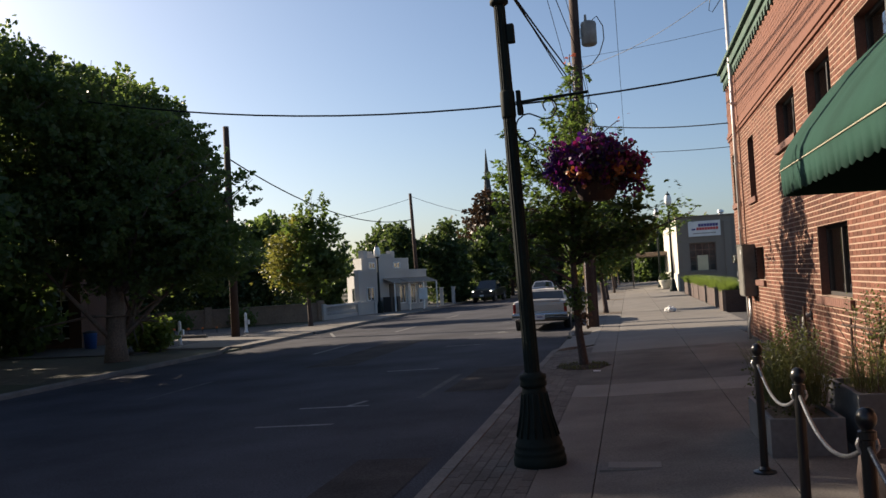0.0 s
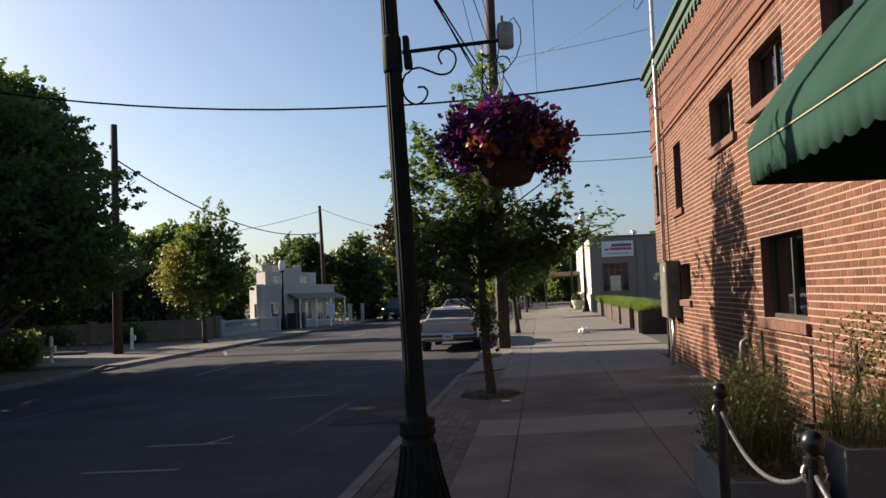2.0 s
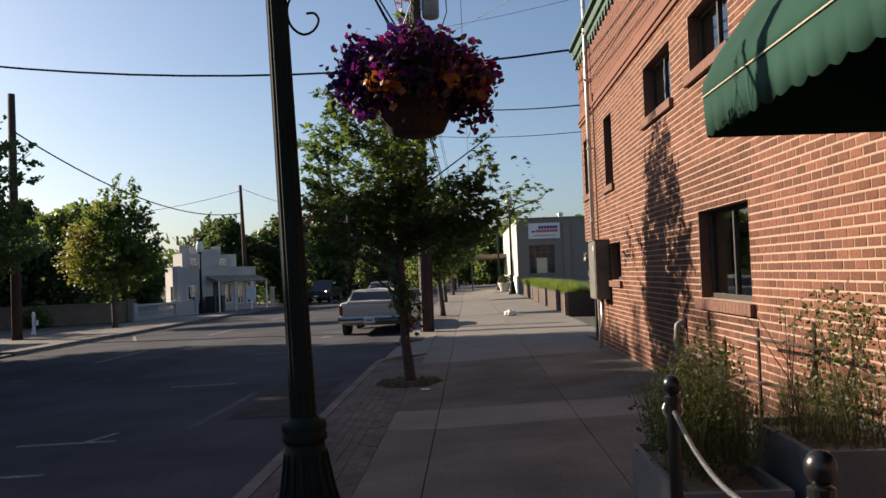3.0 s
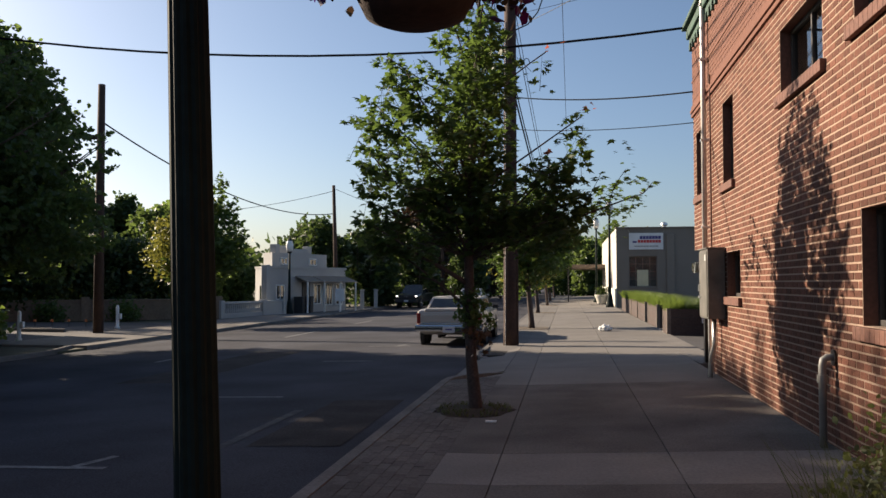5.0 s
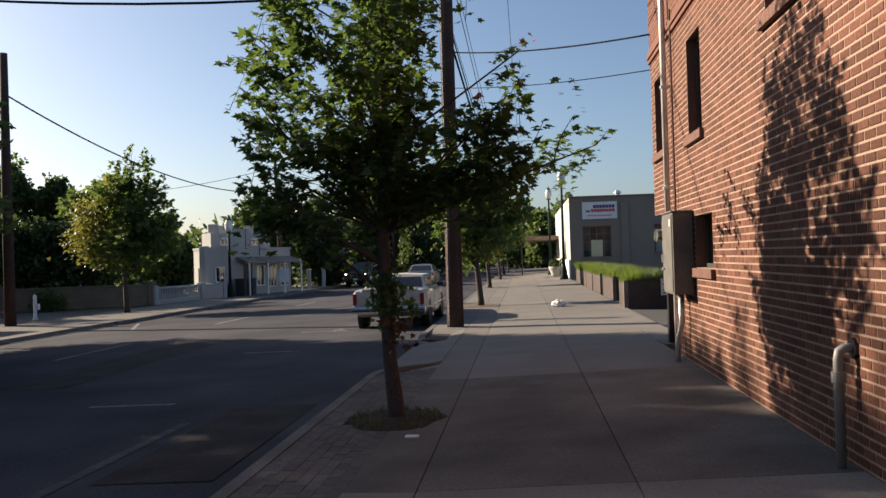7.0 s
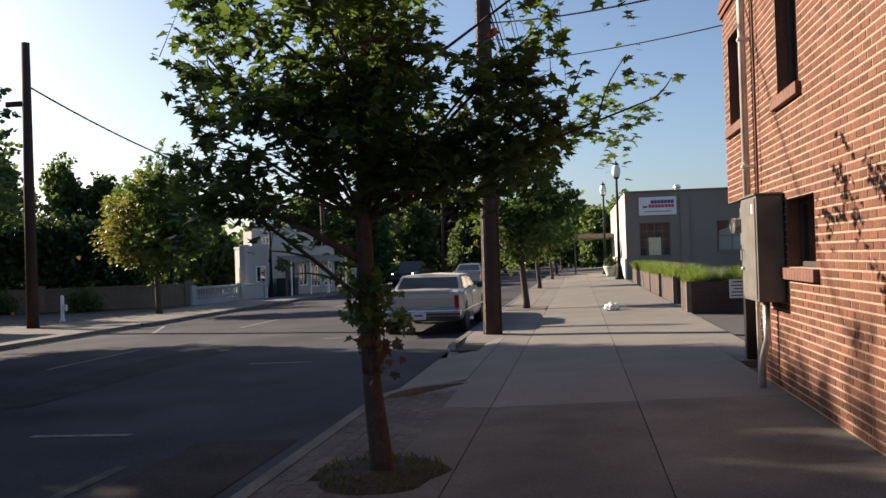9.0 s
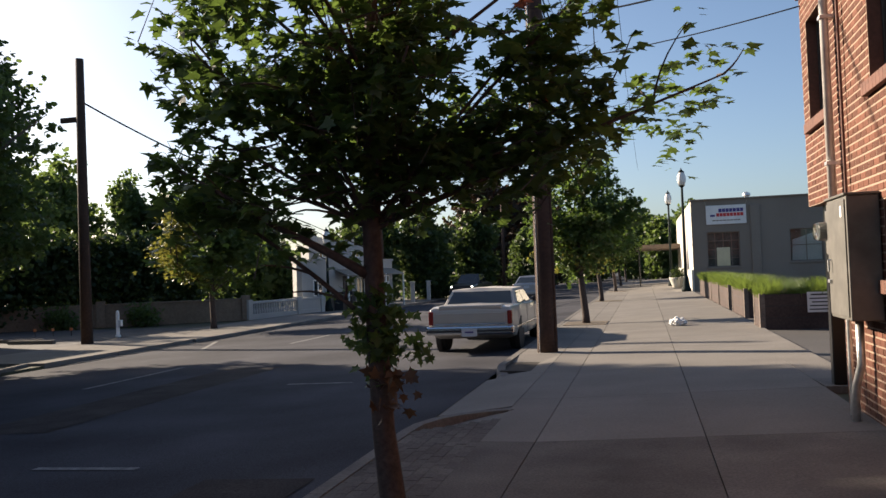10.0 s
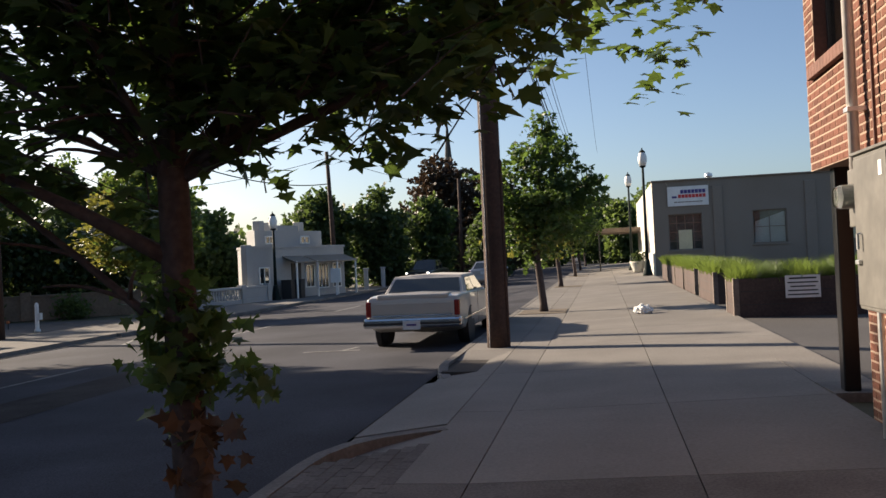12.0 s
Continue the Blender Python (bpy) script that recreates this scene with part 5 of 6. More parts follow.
part("latch", tube([(-0.27, 0.2, 0.5), (-0.29, 0.2, 0.5), (-0.29, 0.2, 0.4)], 0.01, 8), STEEL, cab)
part("hood", box(-0.27, 0.0, -0.38, 0.38, 1.02, 1.04, 0.004), CABINET, cab)
sock = part("meter_socket", box(-0.22, 0.0, 0.37, 0.62, 0.55, 0.95, 0.01), CABINET, cab)
part("meter", tube([(-0.22, 0.495, 0.76), (-0.3, 0.495, 0.76), (-0.34, 0.495, 0.76)], [0.085, 0.085, 0.07], 20), GLASS, sock, "round glass electricity meter")
part("meter_dial", tube([(-0.222, 0.495, 0.76), (-0.3, 0.495, 0.76)], 0.06, 18), BOX_GREY, sock)
cond = thing("conduit", 3.46, 16.0, 0.0, "bent galvanised conduit running down to the pavement", "conduit")
part("tube_low", tube([(-0.05, -0.1, 1.0), (-0.05, -0.1, 0.6), (-0.09, -0.06, 0.42), (-0.1, -0.05, 0.3), (-0.1, -0.05, 0.05)], 0.035, 12), STEEL, cond, smooth=True)
part("tube_side", tube([(-0.06, 0.25, 1.1), (-0.06, 0.25, 0.05)], 0.022, 10), STEEL, cond)
mast = thing("service_mast", 3.42, 16.72, 1.9, "tall pale electric service mast clamped to the wall", "service mast")
part("pipe", tube([(0, 0, -0.1), (0, 0, 5.9)], 0.04, 14), PIPE_WHITE, mast, smooth=True)
part("weatherhead", tube([(0, 0, 5.88), (0, 0, 5.98), (-0.06, 0, 6.04), (-0.14, 0, 5.98)], [0.05, 0.06, 0.055, 0.03], 12), WHITE, mast, smooth=True)
for z in (0.5, 1.9, 3.2, 4.1):
    part("strap", box(-0.05, 0.09, -0.05, 0.05, z, z + 0.035, 0.003), STEEL, mast)
part("drip_loop", tube([(-0.14, 0, 5.98), (-0.3, 0, 5.6), (-0.35, 0.0, 5.3), (-0.28, 0, 5.25), (-0.1, 0, 5.5)], 0.008, 6), BLACK, mast, smooth=True)
part("thin_conduit", tube([(0.05, -0.32, 0.1), (0.05, -0.32, 2.9)], 0.014, 8), SILL, mast)

# ---- utility poles and wires ----
def cable(name, pts, r, label, mat=None, group="wires"):
    ob = part(name, tube(pts, r, 6), mat or WIRE, None, smooth=True)
    return tagged(ob, label, "cable", group)


def sagging(a, b, sag, n=24):
    a, b = Vector(a), Vector(b)
    return [a.lerp(b, i / n) - Vector((0, 0, sag * (1 - (2 * i / n - 1) ** 2))) for i in range(n + 1)]


pole = thing("utility_pole", -0.14, 23.55, 0.0, "tall weathered brown timber utility pole with a transformer", "utility pole", "utility poles")
part("shaft", tube([(0, 0, -0.1), (0, 0, 0.4), (0.0, 0, 5), (0.02, 0, 12.2)], [0.19, 0.175, 0.16, 0.13], 18), WOOD_DARK, pole, smooth=True)
part("ground_wire", tube([(-0.12, -0.13, 0.0), (-0.11, -0.12, 2.4), (-0.1, -0.12, 8.0)], 0.012, 6), PIPE_WHITE, pole)
part("riser_conduit", tube([(0.17, -0.06, 0.0), (0.16, -0.05, 3.0)], 0.03, 8), WOOD_DARK, pole)
part("crossarm", box(-1.2, 1.2, -0.06, 0.06, 10.9, 11.02, 0.01), WOOD_DARK, pole)
tr = part("transformer", lathe([(0.2, 8.55), (0.235, 8.6), (0.235, 9.2), (0.22, 9.25), (0.1, 9.3)], 24, None, 0.42, 0), BOX_GREY, pole, "pale grey cylindrical transformer", smooth=True)
part("bushing", tube([(0.34, 0, 9.26), (0.34, 0, 9.5)], [0.05, 0.035], 10), BOX_GREY, tr)
part("bracket", box(0.12, 0.24, -0.05, 0.05, 8.8, 9.1), STEEL, tr)
part("jumper", tube([(0.5, 0, 9.28), (0.68, 0, 9.42), (0.85, 0, 9.1), (0.86, 0, 8.7), (0.7, 0, 8.25), (0.45, 0, 7.95), (0.1, 0, 7.8)], 0.016, 6), BLACK, tr, smooth=True)

pole = thing("utility_pole", -16.05, 31.95, FAR_SIDE, "slim brown timber utility pole on the far pavement", "utility pole", "utility poles")
part("shaft", tube([(0.02, 0, -0.2), (0, 0, 4.5), (0, 0, 9.32)], [0.19, 0.165, 0.13], 16), WOOD_DARK, pole, smooth=True)
part("bracket", box(-0.75, -0.08, -0.05, 0.05, 7.25, 7.42, 0.01), WOOD_DARK, pole)
pole = thing("utility_pole", -14.75, 60.0, FAR_SIDE, "slim grey timber utility pole leaning slightly by the house", "utility pole", "utility poles")
part("shaft", tube([(0, 0, -0.1), (-0.12, 0, 4.7), (-0.25, 0, 8.73)], [0.16, 0.14, 0.11], 14), WOOD_DARK, pole, smooth=True)
pole = thing("utility_pole", -10.8, 84, FAR_SIDE, "distant timber utility pole among the trees", "utility pole", "utility poles")
part("shaft", tube([(0, 0, -0.1), (0, 0, 8.8)], [0.17, 0.12], 10), WOOD_DARK, pole, smooth=True)

cable("span_cable", [(x, 18.4 + 0.03 * (3.4 - x), 5.957 + 0.0278 * x + 0.0092 * x * x) for x in [3.45 - 1.2 * i for i in range(32)]], 0.022, "thick black cable spanning the street to the building corner")
cable("wire", sagging((-0.02, 23.5, 6.12), (3.5, 18.3, 4.96), 0.1), 0.014, "black wire from the pole to the building")
cable("wire", sagging((-0.02, 23.5, 5.32), (3.5, 18.3, 4.4), 0.08), 0.008, "thin black wire from the pole to the building")
cable("service_drop", sagging((0.0, 23.5, 7.9), (3.24, 16.72, 7.55), 0.22), 0.0075, "twisted bare service cable to the roof mast", OLD_CABLE)
cable("wire", sagging((0.0, 23.5, 8.2), (3.6, 17.5, 7.0), 0.05), 0.005, "thin black wire above the pavement")
for x, z, x2, z2, r in ((-0.3, 7.7, -3.7, 8.3, 0.02), (-0.3, 7.4, -3.0, 8.1, 0.02), (-0.25, 7.1, -2.4, 8.0, 0.014), (-1.1, 11.0, -2.6, 11.4, 0.012), (-0.1, 8.4, -1.5, 9.1, 0.012), (-0.1, 8.9, -0.5, 9.6, 0.01), (1.1, 11.0, 0.4, 11.4, 0.01)):
    cable("wire", sagging((x, 23.5, z), (x2, -26.0, z2), 0.8), r, "black power line running along the street")
    cable("wire", sagging((x, 23.5, z), (x + 0.4, 90.0, z - 0.4), 1.0), r, "black power line running along the street")
cable("wire", sagging((-16.05, 31.95, 7.6), (-15.0, 60.0, 6.4), 1.15), 0.03, "black cable between the far poles")
cable("wire", sagging((-15.0, 60, 8.2), (-10.8, 84, 8.0), 0.5), 0.018, "thin cable between the far poles")
cable("wire", sagging((-15.0, 60, 8.0), (-24, 50, 5.6), 0.4), 0.015, "thin cable from the far pole to the houses")

# ---- vehicles ----
CAR_GLASS = material("car_glass", (0.02, 0.025, 0.028), 0.06, grain=0.05, bump=0.0, spec=0.7)
TYRE = material("tyre_rubber", (0.015, 0.015, 0.016), 0.85, grain=0.2, scale=30)
RIM = material("wheel_metal", (0.4, 0.4, 0.41), 0.35, metal=0.8, grain=0.1)
CHROME = material("chrome", (0.72, 0.74, 0.76), 0.14, metal=1.0, grain=0.05, bump=0.0)
TAIL_RED = material("red_lens", (0.2, 0.01, 0.008), 0.2, grain=0.05, bump=0.0)
PLASTIC = material("black_plastic", (0.02, 0.02, 0.021), 0.6, grain=0.1)
HEADLIGHT = lit_material("lit_headlamp", (1.0, 0.93, 0.8), 3.0)
PLATE = material("number_plate", (0.55, 0.57, 0.6), 0.5, grain=0.05)


def car_paint(name, colour, metal=0.3, rough=0.35):
    return material(name, colour, rough, metal=metal, grain=0.03, scale=60, stain=0.06, stain_scale=1.5, bump=0.0, coat=0.5)


def loft_body(stations, parent, mat, name="body"):
    """stations: (y, half width, sill z, belt z, shoulder) from rear to front."""
    bm = bmesh.new()
    rings = []
    for y, w, zs, zb, sh in stations:
        half = [(0.0, zs), (w * 0.8, zs), (w * 0.95, zs + 0.05), (w, zs + 0.2), (w, (zs + zb) / 2 + 0.06), (w * 0.985, zb - 0.12), (w * sh + 0.02, zb - 0.03), (w * sh - 0.06, zb), (0.0, zb + 0.03)]
        ring = [bm.verts.new((x, y, z)) for x, z in half] + [bm.verts.new((-x, y, z)) for x, z in reversed(half[1:-1])]
        rings.append(ring)
    n = len(rings[0])
    for a, b in zip(rings, rings[1:]):
        for k in range(n):
            bm.faces.new((a[k], a[(k + 1) % n], b[(k + 1) % n], b[k]))
    bm.faces.new(list(reversed(rings[0])))
    bm.faces.new(rings[-1])
    ob = part(name, bm, mat, parent, smooth=True)
    m = ob.modifiers.new("round", "BEVEL")
    m.width, m.segments, m.limit_method, m.angle_limit = 0.02, 2, "ANGLE", radians(35)
    ob.modifiers.new("normals", "WEIGHTED_NORMAL")
    return ob


def patch(a, b, c, d, m0, m1, n0, n1, out, thick=0.006):
    """A thin pane set into the quad a-b-c-d (a-b below, d-c above), inset by shares."""
    a, b, c, d = (Vector(v) for v in (a, b, c, d))
    def at(u, v):
        return a.lerp(b, u).lerp(d.lerp(c, u), v)
    nrm = (b - a).cross(d - a).normalized() * out
    bm = bmesh.new()
    q = [at(m0, n0), at(1 - m1, n0), at(1 - m1, 1 - n1), at(m0, 1 - n1)]
    lo = [bm.verts.new(p - nrm * 0.02) for p in q]
    hi = [bm.verts.new(p + nrm * thick) for p in q]
    for i in range(4):
        bm.faces.new((lo[i], lo[(i + 1) % 4], hi[(i + 1) % 4], hi[i]))
    bm.faces.new(hi)
    bm.faces.new(list(reversed(lo)))
    return bm


def cabin(parent, mat, y0, y1, ty0, ty1, wb, wt, zb, zt, side_split=(0.5,), margins=(0.08, 0.08, 0.12, 0.14)):
    """A greenhouse: painted frame with rear, front and side glass."""
    P = {}
    for s in (-1, 1):
        P[s] = [(s * wb, y0, zb), (s * wb, y1, zb), (s * wt, ty1, zt), (s * wt, ty0, zt)]
    bm = bmesh.new()
    v = {s: [bm.verts.new(p) for p in P[s]] for s in P}
    crown = [bm.verts.new((0, ty1 - 0.02, zt + 0.035)), bm.verts.new((0, ty0 + 0.02, zt + 0.035))]
    bm.faces.new(v[1]), bm.faces.new(list(reversed(v[-1])))
    bm.faces.new((v[-1][0], v[1][0], v[1][3], v[-1][3])), bm.faces.new((v[1][1], v[-1][1], v[-1][2], v[1][2]))
    bm.faces.new((v[-1][3], v[1][3], crown[1])), bm.faces.new((v[1][2], v[-1][2], crown[0]))
    bm.faces.new((v[1][0], v[-1][0], v[-1][1], v[1][1]))
    bm.faces.new((v[1][3], v[1][2], crown[0], crown[1])), bm.faces.new((v[-1][2], v[-1][3], crown[1], crown[0]))
    ob = part("cabin", bm, mat, parent)
    m = ob.modifiers.new("round", "BEVEL")
    m.width, m.segments = 0.03, 3
    ob.data.shade_smooth()
    ob.modifiers.new("normals", "WEIGHTED_NORMAL")
    part("rear_window", patch(P[-1][0], P[1][0], P[1][3], P[-1][3], margins[0], margins[0], 0.1, 0.14, 1), CAR_GLASS, ob)
    part("windscreen", patch(P[1][1], P[-1][1], P[-1][2], P[1][2], 0.06, 0.06, 0.06, 0.12, 1), CAR_GLASS, ob)
    cuts = (0.0, *side_split, 1.0)
    for s in (-1, 1):
        for k, (c0, c1) in enumerate(zip(cuts, cuts[1:])):
            a = margins[1] if k == 0 else 0.015
            b = margins[2] if k == len(cuts) - 2 else 0.015
            quad = P[s] if s == 1 else [P[s][1], P[s][0], P[s][3], P[s][2]]
            if s == 1:
                part("side_window", patch(*quad, c0 + a, 1 - c1 + b, 0.1, margins[3], 1), CAR_GLASS, ob)
            else:
                part("side_window", patch(*quad, 1 - c1 + b, c0 + a, 0.1, margins[3], 1), CAR_GLASS, ob)
    return ob


def wheel(parent, x, y, r, w, rim=0.6):
    s = 1 if x > 0 else -1
    ob = new("wheel")
    ob.parent, ob.location = parent, (x, y, r)
    bm = lathe([(r * rim, -w / 2), (r * 0.93, -w / 2), (r, -w * 0.32), (r, w * 0.32), (r * 0.93, w / 2), (r * rim, w / 2)], 28)
    bmesh.ops.transform(bm, matrix=Matrix.Rotation(radians(90), 4, "Y"), verts=bm.verts)
    part("tyre", bm, TYRE, ob, smooth=False)
    bm = lathe([(0.02, 0.0), (r * 0.2, 0.004), (r * 0.3, -0.02), (r * (rim - 0.06), -0.014), (r * rim, 0.006), (r * (rim + 0.02), -0.01)], 24)
    bmesh.ops.transform(bm, matrix=Matrix.Translation((s * (w / 2 + 0.002), 0, 0)) @ Matrix.Rotation(radians(90 * s), 4, "Y"), verts=bm.verts)
    part("rim", bm, RIM, ob)
    return ob


def arches(parent, w, ys, r):
    for s in (-1, 1):
        for y in ys:
            # black discs on the flanks stand in for the dark hollows behind the wheels
            part("wheel_well", tube([(s * (w - 0.1), y, r), (s * (w + 0.004), y, r)], r * 1.17, 26), PLASTIC, parent)


def mirrors(parent, x, y, z, mat):
    for s in (-1, 1):
        part("door_mirror", box(s * x, s * (x + 0.17), y - 0.05, y + 0.06, z, z + 0.12, 0.02) if s > 0 else box(s * (x + 0.17), s * x, y - 0.05, y + 0.06, z, z + 0.12, 0.02), mat, parent)


# the parked coupe-like saloon at the kerb
PALE = car_paint("champagne_paint", (0.42, 0.39, 0.35), 0.2, 0.4)
PALE_TOP = material("vinyl_roof", (0.47, 0.44, 0.4), 0.7, grain=0.1, scale=80)
c = thing("parked_saloon", -1.86, 27.55, road_z(-1.86), "old champagne-coloured American saloon parked at the kerb", "car", "vehicles")
loft_body([(-2.62, 0.8, 0.45, 0.86, 0.97), (-2.56, 0.87, 0.38, 0.95, 0.96), (-2.3, 0.895, 0.3, 0.98, 0.95), (-1.4, 0.905, 0.24, 0.98, 0.95), (0, 0.905, 0.22, 0.95, 0.95), (1.2, 0.9, 0.22, 0.94, 0.95), (2.2, 0.88, 0.28, 0.9, 0.96), (2.58, 0.83, 0.38, 0.84, 0.97)], c, PALE)
arches(c, 0.9, (-1.55, 1.5), 0.33)
for x in (-0.78, 0.78):
    for y in (-1.55, 1.5):
        wheel(c, x, y, 0.33, 0.2)
cabin(c, PALE_TOP, -1.62, 0.95, -1.12, 0.3, 0.8, 0.68, 0.93, 1.29, (0.5,), (0.045, 0.14, 0.06, 0.16))
bm = box(-0.91, 0.91, -2.72, -2.5, 0.4, 0.58, 0.04)
bp = part("rear_bumper", bm, CHROME, c, "chrome rear bumper")
part("bumper_strip", box(-0.9, 0.9, -2.735, -2.7, 0.46, 0.5, 0.008), PLASTIC, bp)
part("boot_lid", box(-0.66, 0.66, -2.6, -1.75, 0.9, 1.0, 0.03), PALE, c)
for s in (-1, 1):
    part("tail_light", box(min(s * 0.77, s * 0.87), max(s * 0.77, s * 0.87), -2.635, -2.5, 0.6, 0.88, 0.02), TAIL_RED, c, "tall red tail light")
part("reflector_panel", box(-0.72, 0.72, -2.632, -2.6, 0.64, 0.84, 0.008), PALE, c)
part("boot_trim", box(-0.74, 0.74, -2.64, -2.6, 0.6, 0.63, 0.006), CHROME, c)
plate = part("number_plate", box(-0.16, 0.16, -2.745, -2.715, 0.37, 0.53, 0.004), PLATE, c, "pale number plate")
part("plate_bars", box(-0.09, 0.09, -2.7475, -2.744, 0.44, 0.475), NAVY, plate)
mirrors(c, 0.87, 0.62, 0.93, PLASTIC)
part("side_trim", box(0.9, 0.915, -2.3, 2.2, 0.5, 0.53, 0.004), CHROME, c)
part("side_trim", box(-0.915, -0.9, -2.3, 2.2, 0.5, 0.53, 0.004), CHROME, c)
part("door_seam", box(0.903, 0.908, -0.62, -0.61, 0.3, 0.93), PLASTIC, c)
part("door_seam", box(0.901, 0.906, 0.68, 0.69, 0.3, 0.93), PLASTIC, c)

# the silver saloon further along the street
SILVER = car_paint("silver_paint", (0.36, 0.36, 0.37), 0.6, 0.32)
c = thing("silver_saloon", -4.9, 58.0, road_z(-4.9), "rounded silver four-door saloon driving away along the street", "car", "vehicles")
loft_body([(-2.35, 0.76, 0.36, 0.9, 0.93), (-2.25, 0.84, 0.26, 1.0, 0.92), (-1.6, 0.88, 0.22, 1.0, 0.93), (0, 0.89, 0.2, 0.94, 0.94), (1.1, 0.88, 0.2, 0.9, 0.94), (1.9, 0.85, 0.24, 0.8, 0.94), (2.3, 0.74, 0.3, 0.66, 0.94)], c, SILVER)
arches(c, 0.88, (-1.4, 1.42), 0.32)
for x in (-0.77, 0.77):
    for y in (-1.4, 1.42):
        wheel(c, x, y, 0.32, 0.2)
cabin(c, SILVER, -1.75, 1.0, -0.95, 0.15, 0.8, 0.6, 0.93, 1.4, (0.42,), (0.06, 0.16, 0.14, 0.13))
for s in (-1, 1):
    part("tail_light", box(min(s * 0.55, s * 0.83), max(s * 0.55, s * 0.83), -2.34, -2.1, 0.72, 0.92, 0.05), TAIL_RED, c, "rounded red tail light")
plate = part("number_plate", box(-0.16, 0.16, -2.38, -2.33, 0.72, 0.86, 0.004), PLATE, c)
part("bumper", box(-0.8, 0.8, -2.42, -2.2, 0.34, 0.6, 0.06), SILVER, c)
mirrors(c, 0.84, 0.7, 0.92, SILVER)

# the black pick-up in the oncoming lane
INK_PAINT = car_paint("black_car_paint", (0.004, 0.0042, 0.005), 0.0, 0.3)
c = thing("pickup_truck", -10.6, 68.0, road_z(-10.6), "black crew-cab pick-up truck with lit headlamps in the oncoming lane", "truck", "vehicles", rz=176)
loft_body([(-2.7, 0.86, 0.55, 1.08, 0.96), (-2.6, 0.9, 0.5, 1.12, 0.96), (-0.9, 0.93, 0.48, 1.12, 0.96), (0.4, 0.93, 0.46, 1.1, 0.95), (1.1, 0.93, 0.46, 1.12, 0.93), (2.3, 0.91, 0.5, 1.06, 0.92), (2.65, 0.86, 0.55, 0.98, 0.92)], c, INK_PAINT)
arches(c, 0.93, (-1.7, 1.7), 0.4)
for x in (-0.82, 0.82):
    for y in (-1.7, 1.7):
        wheel(c, x, y, 0.4, 0.26, 0.58)
cabin(c, INK_PAINT, -1.05, 1.25, -0.85, 0.45, 0.84, 0.68, 1.1, 1.76, (0.45,), (0.08, 0.08, 0.14, 0.13))
part("bed_floor", box(-0.75, 0.75, -2.55, -1.1, 1.1, 1.155), PLASTIC, c)
part("grille", box(-0.62, 0.62, 2.62, 2.72, 0.72, 1.0, 0.02), PLASTIC, c)
part("badge", box(-0.12, 0.12, 2.715, 2.73, 0.84, 0.89, 0.004), CHROME, c)
part("front_bumper", box(-0.9, 0.9, 2.6, 2.8, 0.42, 0.68, 0.05), PLASTIC, c)
for s in (-1, 1):
    part("headlight", box(min(s * 0.68, s * 0.82), max(s * 0.68, s * 0.82), 2.58, 2.69, 0.88, 0.96, 0.02), HEADLIGHT, c, "lit headlamp")
part("number_plate", box(-0.16, 0.16, 2.795, 2.81, 0.5, 0.63, 0.003), PLATE, c)
mirrors(c, 0.86, 0.95, 1.12, PLASTIC)

# ---- planters by the lot ----
def lot_planter(x0, x1, y0, y1, label, seed):
    ob = thing("lot_planter", (x0 + x1) / 2, (y0 + y1) / 2, 0.07, label, "planter", "lot planters")
    a, b, h = (x1 - x0) / 2, (y1 - y0) / 2, 0.74
    for p in ((-a, a, -b, -b + 0.06), (-a, a, b - 0.06, b), (a - 0.06, a, -b + 0.06, b - 0.06), (-a, -a + 0.06, -b + 0.06, b - 0.06)):
        bd = part("side", box(*p, -0.03, h, 0.008), PLANTER, ob)
    for p in ((-a - 0.012, -a + 0.1, -b - 0.012, -b + 0.1), (-a - 0.012, -a + 0.1, b - 0.1, b + 0.012)):
        part("corner_post", box(*p, -0.03, h + 0.015, 0.008), PLANTER_EDGE, ob, "pale corner post")
    for z in (0.24, 0.49):
        part("groove", box(-a - 0.004, a + 0.004, -b - 0.004, b + 0.004, z, z + 0.012), INK, ob)
    part("soil", box(-a + 0.05, a - 0.05, -b + 0.05, b - 0.05, 0.3, h - 0.06), EARTH, ob)
    r = np.random.RandomState(seed)
    n = int(900 * (x1 - x0) * (y1 - y0))
    spots = np.stack([r.uniform(-a, a, n), r.uniform(-b, b, n), np.full(n, h - 0.08)], 1)
    tagged(grass_mesh("planting", spots, 0.4, BOXWOOD, ob, seed, 0.011, 0.3, "dense bright green ornamental grass"), kind="stuff")
    return ob


pl = lot_planter(3.97, 6.3, 26.75, 27.75, "dark brown timber planter full of green grass with a white notice", 81)
for i, (y0, y1) in enumerate(((30.9, 34.0), (35.1, 38.2), (38.7, 41.7), (42.0, 45.0), (45.4, 48.3))):
    lot_planter(4.12, 5.0, y0, y1, "dark brown timber planter full of green grass", 82 + i)
lot_planter(6.8, 9.0, 30.6, 31.5, "dark brown timber planter full of green grass", 90)
notice = thing("notice", 5.2, 26.728, 0.42, "white notice board with dark lines on the planter", "sign")
part("board", box(-0.31, 0.31, -0.014, 0.0, 0, 0.42, 0.004), WHITE, notice)
for k, (w, h) in enumerate(((0.24, 0.03), (0.27, 0.024), (0.22, 0.024), (0.26, 0.024), (0.27, 0.024))):
    part("text_bar", box(-w, w, -0.017, -0.013, 0.35 - 0.075 * k, 0.35 - 0.075 * k + h), INK, notice)

